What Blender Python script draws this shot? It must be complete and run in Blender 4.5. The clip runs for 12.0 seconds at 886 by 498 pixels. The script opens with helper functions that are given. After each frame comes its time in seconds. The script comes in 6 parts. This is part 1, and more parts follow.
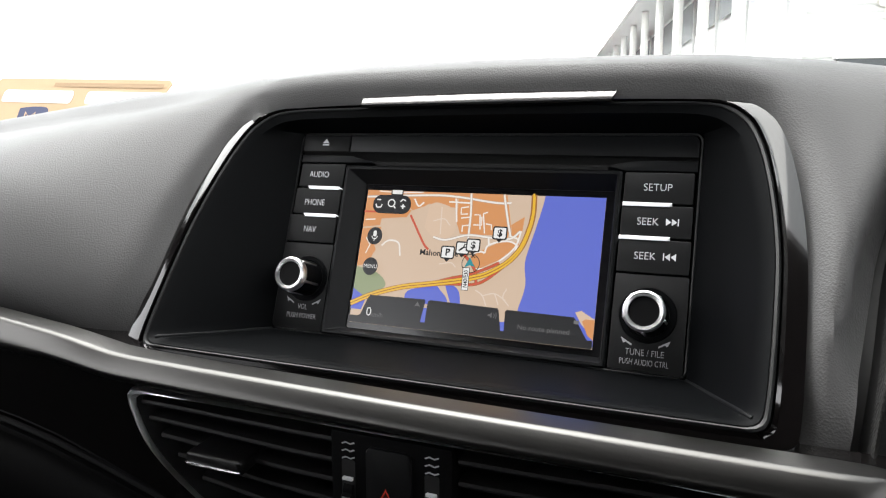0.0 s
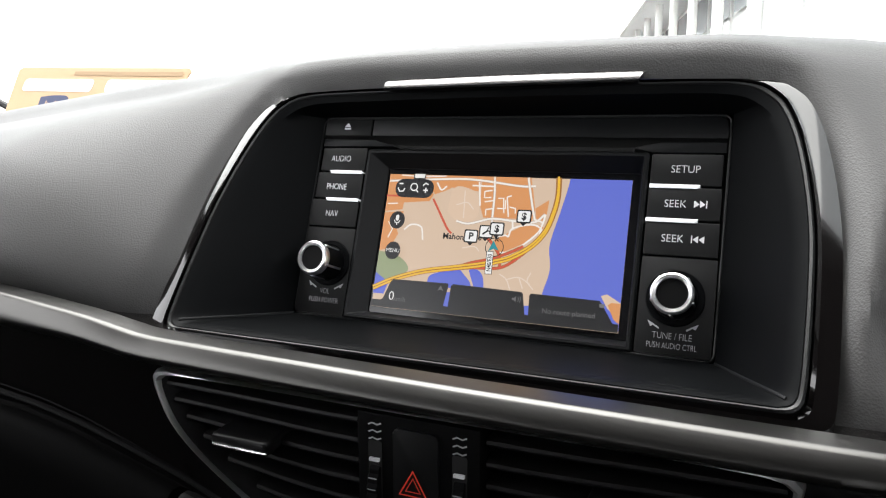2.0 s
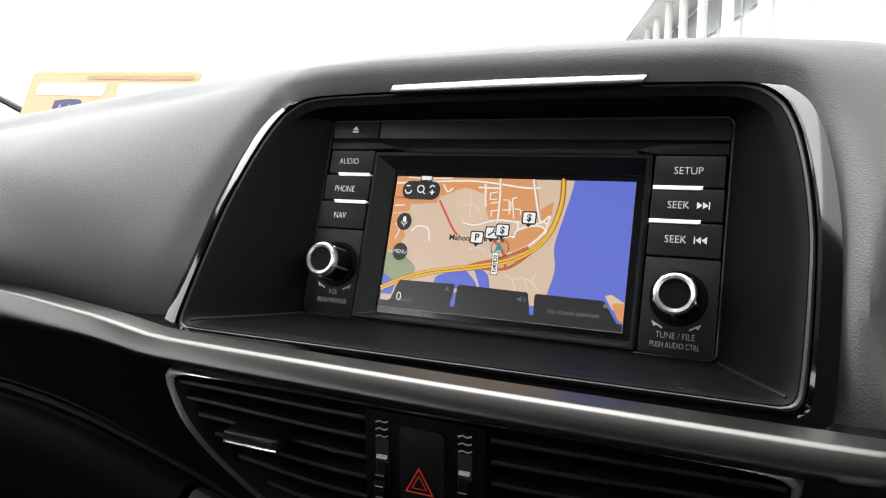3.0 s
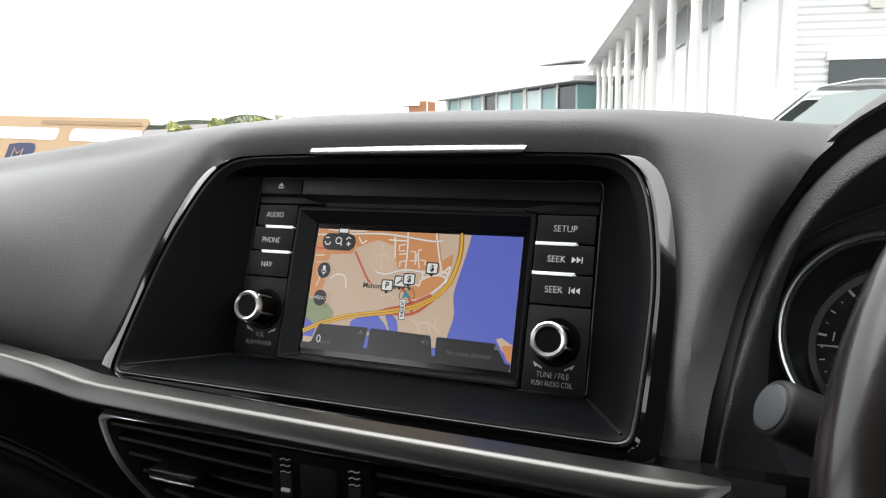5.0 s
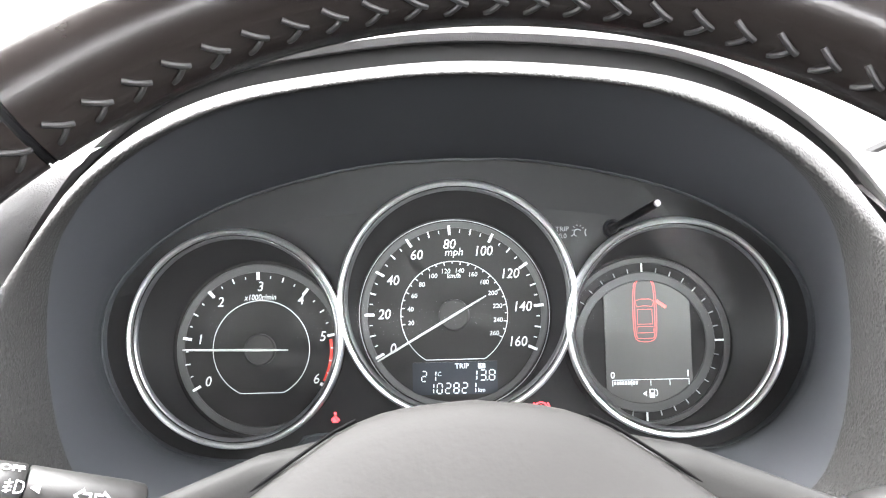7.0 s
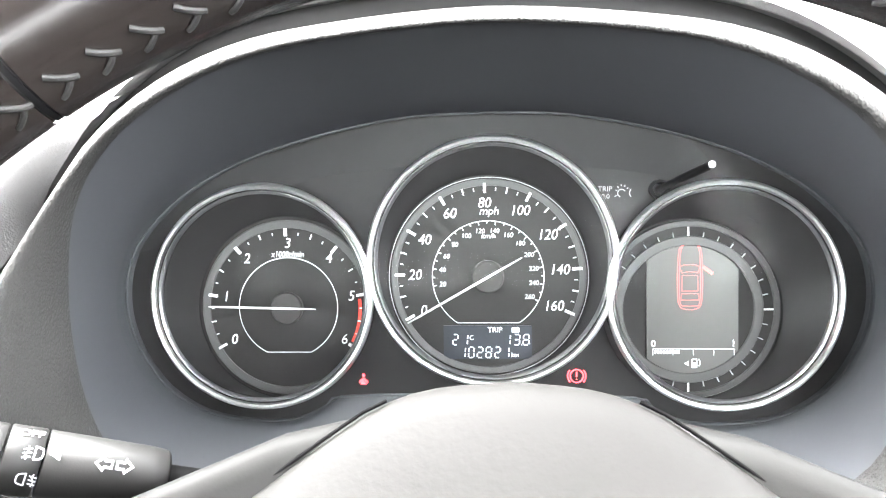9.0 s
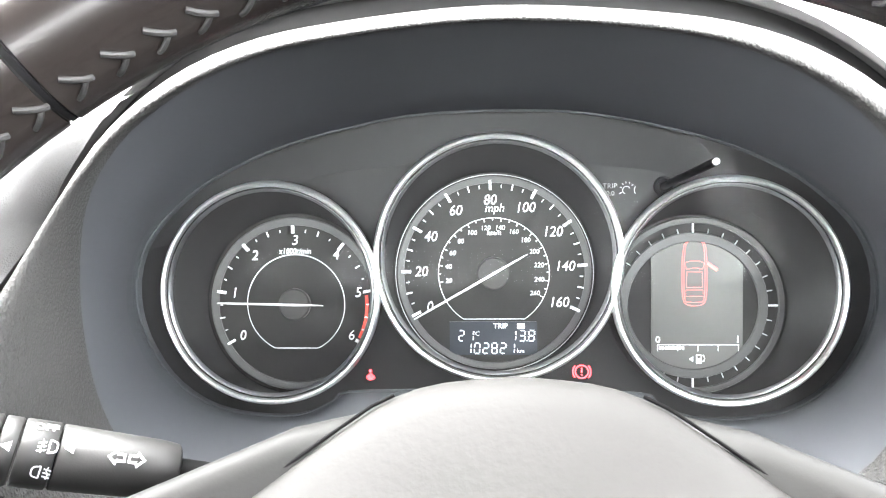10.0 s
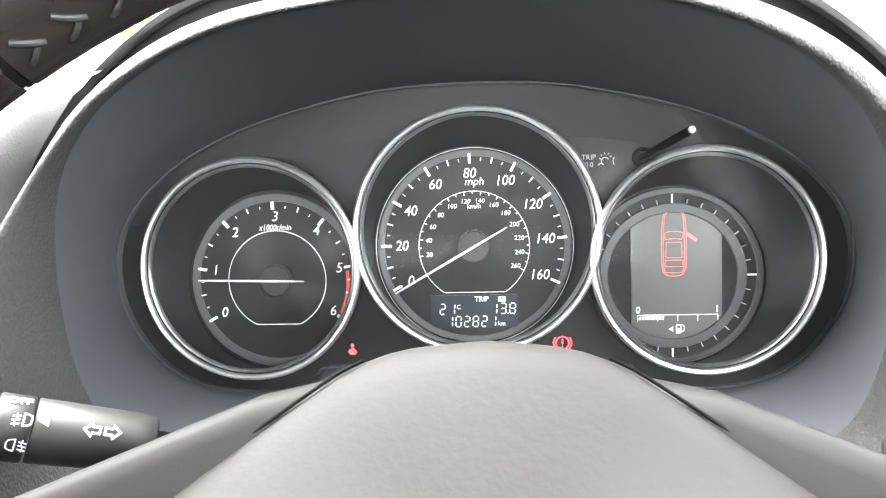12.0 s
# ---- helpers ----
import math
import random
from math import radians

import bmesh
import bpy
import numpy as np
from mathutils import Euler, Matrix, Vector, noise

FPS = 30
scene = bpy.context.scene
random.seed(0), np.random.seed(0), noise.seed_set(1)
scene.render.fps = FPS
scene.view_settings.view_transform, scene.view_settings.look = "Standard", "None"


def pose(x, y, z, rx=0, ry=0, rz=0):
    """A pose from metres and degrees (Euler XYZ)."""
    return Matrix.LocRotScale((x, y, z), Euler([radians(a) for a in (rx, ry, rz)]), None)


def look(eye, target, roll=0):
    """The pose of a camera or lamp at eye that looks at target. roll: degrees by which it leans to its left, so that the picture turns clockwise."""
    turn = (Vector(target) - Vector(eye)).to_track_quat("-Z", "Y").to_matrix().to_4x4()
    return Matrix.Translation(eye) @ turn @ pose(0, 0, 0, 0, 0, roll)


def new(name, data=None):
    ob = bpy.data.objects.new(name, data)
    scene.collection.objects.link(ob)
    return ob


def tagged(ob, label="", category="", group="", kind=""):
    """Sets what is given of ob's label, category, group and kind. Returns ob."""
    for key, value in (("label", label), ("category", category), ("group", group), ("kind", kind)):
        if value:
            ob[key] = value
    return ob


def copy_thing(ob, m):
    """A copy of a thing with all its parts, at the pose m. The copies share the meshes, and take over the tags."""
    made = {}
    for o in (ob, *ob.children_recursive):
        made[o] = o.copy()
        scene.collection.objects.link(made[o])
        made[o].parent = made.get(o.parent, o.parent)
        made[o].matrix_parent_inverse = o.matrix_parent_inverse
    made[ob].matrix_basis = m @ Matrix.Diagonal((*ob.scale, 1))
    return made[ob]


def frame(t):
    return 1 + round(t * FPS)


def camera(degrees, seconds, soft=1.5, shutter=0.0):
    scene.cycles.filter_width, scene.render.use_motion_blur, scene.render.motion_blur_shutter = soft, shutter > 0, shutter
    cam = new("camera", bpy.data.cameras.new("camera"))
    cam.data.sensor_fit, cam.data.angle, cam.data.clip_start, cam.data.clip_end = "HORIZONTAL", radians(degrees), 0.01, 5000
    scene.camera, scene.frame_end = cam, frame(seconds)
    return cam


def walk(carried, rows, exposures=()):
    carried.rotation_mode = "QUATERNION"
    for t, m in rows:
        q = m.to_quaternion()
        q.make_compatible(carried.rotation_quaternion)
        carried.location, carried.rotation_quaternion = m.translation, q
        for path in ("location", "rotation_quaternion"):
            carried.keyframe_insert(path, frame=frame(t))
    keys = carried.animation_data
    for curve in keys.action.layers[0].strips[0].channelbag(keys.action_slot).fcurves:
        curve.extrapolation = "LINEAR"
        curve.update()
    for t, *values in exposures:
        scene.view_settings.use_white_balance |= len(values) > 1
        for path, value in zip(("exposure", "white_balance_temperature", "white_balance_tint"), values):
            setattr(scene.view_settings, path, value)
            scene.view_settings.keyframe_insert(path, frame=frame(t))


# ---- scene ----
cam = camera(64.9, 12.0, soft=1.15, shutter=0.0)
PATH = [
    (0, (0.104, 0.068, 0.956), (-0.653, 1.894, 0.653), -0.1),
    (0.5, (0.1, 0.068, 0.951), (-0.659, 1.894, 0.648), -0.4),
    (1, (0.099, 0.067, 0.951), (-0.667, 1.889, 0.645), -0.5),
    (1.5, (0.098, 0.067, 0.949), (-0.677, 1.884, 0.64), -0.4),
    (2, (0.098, 0.067, 0.95), (-0.69, 1.878, 0.632), -0.2),
    (2.5, (0.1, 0.066, 0.951), (-0.704, 1.869, 0.629), -0.4),
    (4.5, (0.118, 0.049, 0.961), (-0.704, 1.849, 0.669), -0.3),
    (5, (0.152, 0.043, 0.979), (-0.602, 1.873, 0.689), -0.8),
    (5.2, (0.168, 0.040, 0.985), (-0.503, 1.896, 0.674), -0.9),
    (5.5, (0.196, 0.047, 0.987), (-0.301, 1.965, 0.713), -0.4),
    (5.8, (0.237, 0.049, 0.998), (-0.101, 2.000, 0.720), -1.1),
    (6, (0.266, 0.056, 1.001), (0.077, 2.027, 0.725), -1.6),
    (6.2, (0.303, 0.066, 1.003), (0.171, 2.037, 0.706), -2.1),
    (6.5, (0.336, 0.077, 0.992), (0.244, 2.052, 0.686), -1.8),
    (6.7, (0.352, 0.092, 0.988), (0.278, 2.063, 0.660), -2.2),
    (7, (0.361, 0.116, 0.991), (0.307, 2.075, 0.595), -2.1),
    (7.2, (0.363, 0.127, 0.988), (0.303, 2.079, 0.554), -2.2),
    (8.8, (0.360, 0.134, 0.994), (0.217, 2.054, 0.461), -1.8),
    (9, (0.357, 0.135, 0.993), (0.221, 2.056, 0.454), -1.6),
    (9.5, (0.356, 0.135, 0.993), (0.207, 2.054, 0.449), -1.7),
    (10, (0.357, 0.132, 0.994), (0.205, 2.049, 0.446), -1.8),
    (10.5, (0.364, 0.133, 0.993), (0.216, 2.048, 0.435), -2.3),
    (11, (0.365, 0.134, 0.99), (0.234, 2.047, 0.423), -2.6),
    (11.5, (0.367, 0.133, 0.989), (0.235, 2.041, 0.405), -2.6),
    (12, (0.365, 0.131, 0.989), (0.226, 2.035, 0.394), -2.5),
]
LIGHT = [(0, 2.5, 6500, 10.5), (2.5, 2.55, 6500, 10.5), (4.5, 2.5, 6500, 10.5), (5.5, 1.45, 6500, 10.5), (6.0, 1.15, 6500, 10.5), (6.5, 4.95, 6500, 13), (7.0, 5.7, 6500, 13), (9.0, 6.35, 6500, 11), (9.8, 6.35, 6500, 11), (10.8, 6.0, 6500, 11), (12.0, 5.9, 6500, 11)]
walk(cam, [(t, look(eye, target, roll)) for t, eye, target, roll in PATH], LIGHT)

# ---------- world, sun, exposure ----------
world = bpy.data.worlds.new("overcast_sky")
scene.world = world
world.use_nodes = True
wn, wl = world.node_tree.nodes, world.node_tree.links
sky = wn.new("ShaderNodeTexSky")
sky.sky_type, sky.sun_disc = "NISHITA", False
sky.sun_elevation, sky.sun_rotation = radians(71), radians(-68)
sky.air_density, sky.dust_density, sky.ozone_density = 1.0, 2.0, 1.0
pale = wn.new("ShaderNodeHueSaturation")
pale.inputs["Saturation"].default_value = 0.05
wl.new(sky.outputs[0], pale.inputs["Color"])
wl.new(pale.outputs[0], wn["Background"].inputs["Color"])
wn["Background"].inputs["Strength"].default_value = 0.15
sun = new("sun", bpy.data.lights.new("sun", "SUN"))
sun.data.energy, sun.data.angle, sun.data.color = 0.8, radians(70), (1.0, 0.96, 0.92)
sun.matrix_world = look((0, 0, 0), (0.30, -0.12, -0.946))


# ---------- materials ----------
LAMP = 0.2                        # scale of every glow, of lit parts and of brightened print


def mat(name, color, rough=0.5, metal=0.0, grain=0.0, grain_size=300.0, cells=0.0, cell_size=400.0, vary=0.12,
        vary_size=6.0, coat=0.0, spec=0.5, glow=0.0, wear=0.08, stretch=(1, 1, 1)):
    m = bpy.data.materials.new(name)
    m.use_nodes = True
    n, l = m.node_tree.nodes, m.node_tree.links
    b = n["Principled BSDF"]
    b.inputs["Metallic"].default_value = metal
    b.inputs["Specular IOR Level"].default_value = spec
    b.inputs["Coat Weight"].default_value = coat
    b.inputs["Coat Roughness"].default_value = 0.04
    tc, mp = n.new("ShaderNodeTexCoord"), n.new("ShaderNodeMapping")
    mp.inputs["Scale"].default_value = stretch
    l.new(tc.outputs["Object"], mp.inputs["Vector"])
    big, fine = n.new("ShaderNodeTexNoise"), n.new("ShaderNodeTexNoise")
    big.inputs["Scale"].default_value, big.inputs["Detail"].default_value = vary_size, 5
    fine.inputs["Scale"].default_value, fine.inputs["Detail"].default_value = grain_size, 3
    for t in (big, fine):
        l.new(mp.outputs[0], t.inputs["Vector"])
    both = n.new("ShaderNodeMath")
    both.operation = "MULTIPLY_ADD"
    l.new(fine.outputs[0], both.inputs[0])
    both.inputs[1].default_value = 0.35
    l.new(big.outputs[0], both.inputs[2])
    ramp = n.new("ShaderNodeMix")
    ramp.data_type = "RGBA"
    l.new(both.outputs[0], ramp.inputs["Factor"])
    ramp.inputs["A"].default_value = (*[c * (1 - vary) for c in color], 1)
    ramp.inputs["B"].default_value = (*[min(1, c * (1 + vary)) for c in color], 1)
    l.new(ramp.outputs["Result"], b.inputs["Base Color"])
    rr = n.new("ShaderNodeMapRange")
    l.new(both.outputs[0], rr.inputs["Value"])
    rr.inputs["To Min"].default_value, rr.inputs["To Max"].default_value = max(0.02, rough - wear), min(1, rough + wear)
    l.new(rr.outputs[0], b.inputs["Roughness"])
    if grain or cells:
        bump = n.new("ShaderNodeBump")
        bump.inputs["Distance"].default_value = 0.0006
        if cells:
            v = n.new("ShaderNodeTexVoronoi")
            v.inputs["Scale"].default_value = cell_size
            warp = n.new("ShaderNodeVectorMath")
            warp.operation = "MULTIPLY_ADD"
            l.new(fine.outputs["Color"], warp.inputs[0])
            warp.inputs[1].default_value = (0.0008, 0.0008, 0.0008)
            l.new(mp.outputs[0], warp.inputs[2])
            l.new(warp.outputs[0], v.inputs["Vector"])
            v.feature = "SMOOTH_F1"
            v.inputs["Smoothness"].default_value = 0.35
            l.new(v.outputs["Distance"], bump.inputs["Height"])
            bump.inputs["Strength"].default_value = cells
        else:
            l.new(fine.outputs[0], bump.inputs["Height"])
            bump.inputs["Strength"].default_value = grain
        l.new(bump.outputs[0], b.inputs["Normal"])
    if glow:
        b.inputs["Emission Color"].default_value = (*color, 1)
        b.inputs["Emission Strength"].default_value = glow * LAMP
    return m


def glass(name, tint=(0.95, 0.98, 0.97), gloss=0.06):
    m = bpy.data.materials.new(name)
    m.use_nodes = True
    n, l = m.node_tree.nodes, m.node_tree.links
    n.remove(n["Principled BSDF"])
    clear, shine, mix = n.new("ShaderNodeBsdfTransparent"), n.new("ShaderNodeBsdfGlossy"), n.new("ShaderNodeMixShader")
    clear.inputs[0].default_value = (*tint, 1)
    shine.inputs["Roughness"].default_value = 0.01
    mix.inputs[0].default_value = gloss
    l.new(clear.outputs[0], mix.inputs[1])
    l.new(shine.outputs[0], mix.inputs[2])
    l.new(mix.outputs[0], n["Material Output"].inputs[0])
    return m


PAD = mat("soft_grained_plastic", (0.056, 0.0555, 0.055), 0.45, spec=0.3, cells=0.24, cell_size=1200, vary=0.1, grain_size=700, vary_size=9)
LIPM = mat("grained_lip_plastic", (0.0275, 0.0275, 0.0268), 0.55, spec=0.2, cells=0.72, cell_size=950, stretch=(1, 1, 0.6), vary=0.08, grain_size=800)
PAD_FINE = mat("fine_grained_plastic", (0.0138, 0.0138, 0.0135), 0.5, cells=0.2, cell_size=1100, vary=0.1, grain_size=800)
SATIN = mat("satin_black_plastic", (0.0024, 0.0027, 0.0031), 0.45, spec=0.05, grain=0.05, grain_size=900, vary=0.1, vary_size=20)
WELL = mat("instrument_black_plastic", (0.0085, 0.0081, 0.0081), 0.45, spec=0.25, grain=0.05, grain_size=900, vary=0.1, vary_size=20)
TUNNEL = mat("smooth_grey_plastic", (0.0425, 0.0455, 0.0505), 0.6, spec=0.3, grain=0.1, grain_size=1400, vary=0.08)
SHELF = mat("satin_shelf_plastic", (0.0150, 0.0147, 0.0150), 0.42, spec=0.15, grain=0.05, grain_size=900, vary=0.1)
MATTE = mat("matte_black_plastic", (0.0032, 0.0032, 0.0034), 0.55, spec=0.08, grain=0.1, grain_size=900, vary=0.15)
STALK = mat("stalk_grey_plastic", (0.0095, 0.0095, 0.0093), 0.48, spec=0.18, grain=0.05, grain_size=1200, vary=0.1)
BROWM = mat("brow_satin_metal", (0.26, 0.255, 0.25), 0.20, 1.0, grain=0.03, grain_size=900, vary=0.06, stretch=(0.06, 1, 1), wear=0.05)
SLAT = mat("vent_slat_plastic", (0.0048, 0.0048, 0.0051), 0.34, spec=0.28, vary=0.15)
PLATE = mat("radio_front_plastic", (0.0064, 0.0068, 0.0076), 0.40, spec=0.18, grain=0.04, grain_size=1200, vary=0.1, vary_size=20)
BEAD = mat("polished_black_bead", (0.010, 0.0105, 0.011), 0.34, spec=0.32, vary=0.1)
KEY = mat("button_black_plastic", (0.0055, 0.0057, 0.0061), 0.45, spec=0.25, grain=0.05, grain_size=1200, vary=0.12)
PIANO = mat("gloss_black_lacquer", (0.003, 0.0026, 0.0026), 0.07, vary=0.2, coat=0.6, wear=0.03, vary_size=15)
DEEP = mat("black_cavity_plastic", (0.006, 0.006, 0.006), 0.7, vary=0.2)
STEEL = mat("satin_metal_trim", (0.082, 0.080, 0.077), 0.28, 1.0, grain=0.04, grain_size=900, vary=0.06, stretch=(0.06, 1, 1), wear=0.05)
CHROME = mat("bright_chrome", (0.75, 0.75, 0.76), 0.12, 1.0, vary=0.04, wear=0.04)
VENTRIM = mat("vent_frame_chrome", (0.85, 0.85, 0.86), 0.36, 1.0, vary=0.03, wear=0.03)
LID = mat("black_glovebox_plastic", (0.0022, 0.0022, 0.0023), 0.6, spec=0.03, grain=0.1, grain_size=900, vary=0.15)
KNOB = mat("knob_silver", (0.86, 0.86, 0.87), 0.28, 1.0, vary=0.05)
RINGM = mat("satin_silver_ring", (0.82, 0.82, 0.83), 0.30, 1.0, vary=0.02, wear=0.02)
INNERM = mat("dark_silver_ring", (0.30, 0.30, 0.31), 0.30, 1.0, vary=0.02, wear=0.02)
LCDDARK = mat("dark_lcd", (0.018, 0.021, 0.028), 0.3, vary=0.1)
LEATHER = mat("wheel_leather", (0.0090, 0.0073, 0.0067), 0.22, spec=0.38, coat=0.12, cells=0.05, cell_size=1300, vary=0.2, vary_size=30)
THREAD = mat("grey_thread", (0.0055, 0.0053, 0.0053), 0.5, grain=0.4, grain_size=2500, vary=0.2)
HUB = mat("airbag_cover_plastic", (0.0160, 0.0157, 0.0151), 0.55, spec=0.08, grain=0.18, grain_size=420, vary=0.2, vary_size=24)
SPOKE = mat("satin_spoke_plastic", (0.0110, 0.0110, 0.0106), 0.5, spec=0.08, grain=0.05, grain_size=1200, vary=0.1)
# needles and plain print get a faint added glow to brighten them
NEEDLE = mat("needle_glow_white", (0.50, 0.49, 0.48), 0.4, glow=0.02, vary=0.03)
PRINT = mat("glow_lifted_print", (0.72, 0.73, 0.74), 0.5, glow=0.04, vary=0.03)
GREYPRINT = mat("grey_print", (0.42, 0.42, 0.43), 0.5, vary=0.03)
DIALPRINT = mat("backlit_white_print", (0.70, 0.71, 0.72), 0.5, glow=0.06, vary=0.03)
LIGHTBAR = mat("lit_white_bar", (0.85, 0.88, 0.9), 0.3, glow=0.55, vary=0.02)
REDPRINT = mat("red_print", (0.62, 0.05, 0.03), 0.4, glow=0.1, vary=0.05)
REDLAMP = mat("red_warning_lamp", (1.0, 0.05, 0.06), 0.4, glow=0.6, vary=0.02)
DIAL = mat("dial_face_black", (0.0275, 0.0252, 0.0245), 0.5, spec=0.3, grain=0.05, grain_size=900, vary=0.1)
DIALGREY = mat("dial_band_grey", (0.062, 0.0605, 0.0605), 0.45, vary=0.08)
LCD = mat("lcd_glass_grey", (0.098, 0.095, 0.092), 0.3, vary=0.1, spec=0.3, coat=0.05)
LCDTEXT = mat("lcd_white_segment", (0.8, 0.84, 0.88), 0.4, glow=0.07, vary=0.01)
LCDRED = mat("lcd_red_line", (1.0, 0.17, 0.16), 0.4, glow=0.06, vary=0.01)
HEADLINER = mat("headliner_cloth", (0.07, 0.068, 0.066), 0.9, grain=0.3, grain_size=900)
CLOTH = mat("dark_door_trim", (0.009, 0.009, 0.009), 0.7, grain=0.3, grain_size=700)
CARPET = mat("dark_carpet", (0.012, 0.012, 0.012), 0.95, grain=0.6, grain_size=600)
RUBBER = mat("black_rubber", (0.012, 0.012, 0.012), 0.6, grain=0.2, grain_size=500)
LENS = glass("clear_instrument_lens", gloss=0.002)
n, l = LENS.node_tree.nodes, LENS.node_tree.links
# lens dust; its pale diffuse also stands for glare that lifts the blacks
dust_haze, dmix = n.new("ShaderNodeBsdfDiffuse"), n.new("ShaderNodeMixShader")
dust_haze.inputs[0].default_value = (0.6, 0.6, 0.62, 1)
dn, dr2 = n.new("ShaderNodeTexNoise"), n.new("ShaderNodeMapRange")
dn.inputs["Scale"].default_value, dn.inputs["Detail"].default_value = 14, 6
dr2.inputs["To Min"].default_value, dr2.inputs["To Max"].default_value = 0.009, 0.017
l.new(dn.outputs[0], dr2.inputs["Value"])
l.new(dr2.outputs[0], dmix.inputs[0])
l.new(n["Mix Shader"].outputs[0], dmix.inputs[1])
l.new(dust_haze.outputs[0], dmix.inputs[2])
l.new(dmix.outputs[0], n["Material Output"].inputs[0])
PANE = glass("clear_windscreen", gloss=0.03)


def lit(name, color, power=0.8):
    """A patch of the lit display."""
    m = bpy.data.materials.new(name)
    m.use_nodes = True
    b = m.node_tree.nodes["Principled BSDF"]
    b.inputs["Base Color"].default_value = (0.02, 0.02, 0.02, 1)
    b.inputs["Roughness"].default_value = 0.25
    b.inputs["Emission Color"].default_value = (*color, 1)
    b.inputs["Emission Strength"].default_value = power * LAMP
    return m


# ---------- mesh helpers ----------
def mesh_of(bm, name, smooth=True, angle=35):
    bmesh.ops.recalc_face_normals(bm, faces=bm.faces)
    me = bpy.data.meshes.new(name)
    lim = radians(angle)
    for f in bm.faces:
        f.smooth = smooth
    for e in bm.edges:
        if len(e.link_faces) == 2 and e.calc_face_angle(0) > lim:
            e.smooth = False
    bm.to_mesh(me)
    bm.free()
    return me


def part(name, bm, material, parent, label="", m=None, smooth=True, angle=35):
    me = bm if isinstance(bm, bpy.types.Mesh) else mesh_of(bm, name, smooth, angle)
    if not me.materials:
        me.materials.append(material)
    ob = new(name, me)
    ob.parent = parent
    if m is not None:
        ob.matrix_basis = m
    if label:
        ob["label"] = label
    return ob


def thing(name, label, category, m=None, kind="", group=""):
    ob = new(name)
    ob.empty_display_size = 0.05
    if m is not None:
        ob.matrix_basis = m
    return tagged(ob, label, category, group, kind)


def solid(name, bm, material, label, category, kind="", m=None, group="", smooth=True, angle=35):
    me = bm if isinstance(bm, bpy.types.Mesh) else mesh_of(bm, name, smooth, angle)
    me.materials.append(material)
    ob = new(name, me)
    if m is not None:
        ob.matrix_basis = m
    return tagged(ob, label, category, group, kind)


def tilted(x, y, z, recline):
    """A frame whose x is the car's right, y goes up the reclined face and z faces the cabin."""
    a = radians(recline)
    r = Matrix(((1, 0, 0), (0, math.sin(a), -math.cos(a)), (0, math.cos(a), math.sin(a))))
    return Matrix.Translation((x, y, z)) @ r.to_4x4()


def box(x0, x1, y0, y1, z0, z1, bevel=0.0, seg=2, bm=None):
    bm = bm or bmesh.new()
    made = bmesh.ops.create_cube(bm, size=1, matrix=Matrix.Translation(((x0 + x1) / 2, (y0 + y1) / 2, (z0 + z1) / 2)) @ Matrix.Diagonal((x1 - x0, y1 - y0, z1 - z0, 1)))
    if bevel:
        edges = list({e for v in made["verts"] for e in v.link_edges})
        bmesh.ops.bevel(bm, geom=edges, offset=bevel, segments=seg, affect="EDGES", profile=0.5)
    return bm


def rounded(x0, x1, y0, y1, r, seg=5):
    pts = []
    for cx, cy, a in ((x1 - r, y1 - r, 0), (x0 + r, y1 - r, 90), (x0 + r, y0 + r, 180), (x1 - r, y0 + r, 270)):
        for i in range(seg + 1):
            t = radians(a + 90 * i / seg)
            pts.append((cx + r * math.cos(t), cy + r * math.sin(t)))
    return pts


def slab(outline, z0, z1, bevel=0.0, bm=None, seg=2):
    """An outline of x, y pairs raised from z0 to z1, its upper edge rounded."""
    bm = bm or bmesh.new()
    low = [bm.verts.new((x, y, z0)) for x, y in outline]
    top = [bm.verts.new((x, y, z1)) for x, y in outline]
    bm.faces.new(low[::-1])
    face, n = bm.faces.new(top), len(outline)
    for i in range(n):
        bm.faces.new((low[i], low[(i + 1) % n], top[(i + 1) % n], top[i]))
    if bevel:
        bmesh.ops.bevel(bm, geom=list(face.edges), offset=bevel, segments=seg, affect="EDGES", profile=0.5)
    return bm


def flat(outline, z, bm=None):
    bm = bm or bmesh.new()
    bm.faces.new([bm.verts.new((x, y, z)) for x, y in outline])
    return bm


def loft(rings, closed=True, cap0=False, cap1=False, bm=None):
    bm = bm or bmesh.new()
    rows = [[bm.verts.new(p) for p in r] for r in rings]
    n = len(rows[0])
    for a, b in zip(rows, rows[1:]):
        for i in range(n if closed else n - 1):
            j = (i + 1) % n
            bm.faces.new((a[i], a[j], b[j], b[i]))
    if cap0:
        bm.faces.new(rows[0][::-1])
    if cap1:
        bm.faces.new(rows[-1])
    return bm


def revolve(profile, n=48, cap=True, bm=None, cx=0.0, cy=0.0):
    """Radius and height pairs turned round the local z axis."""
    rings = [[(cx + r * math.cos(2 * math.pi * i / n), cy + r * math.sin(2 * math.pi * i / n), z) for i in range(n)] for r, z in profile]
    return loft(rings, True, cap, cap, bm)


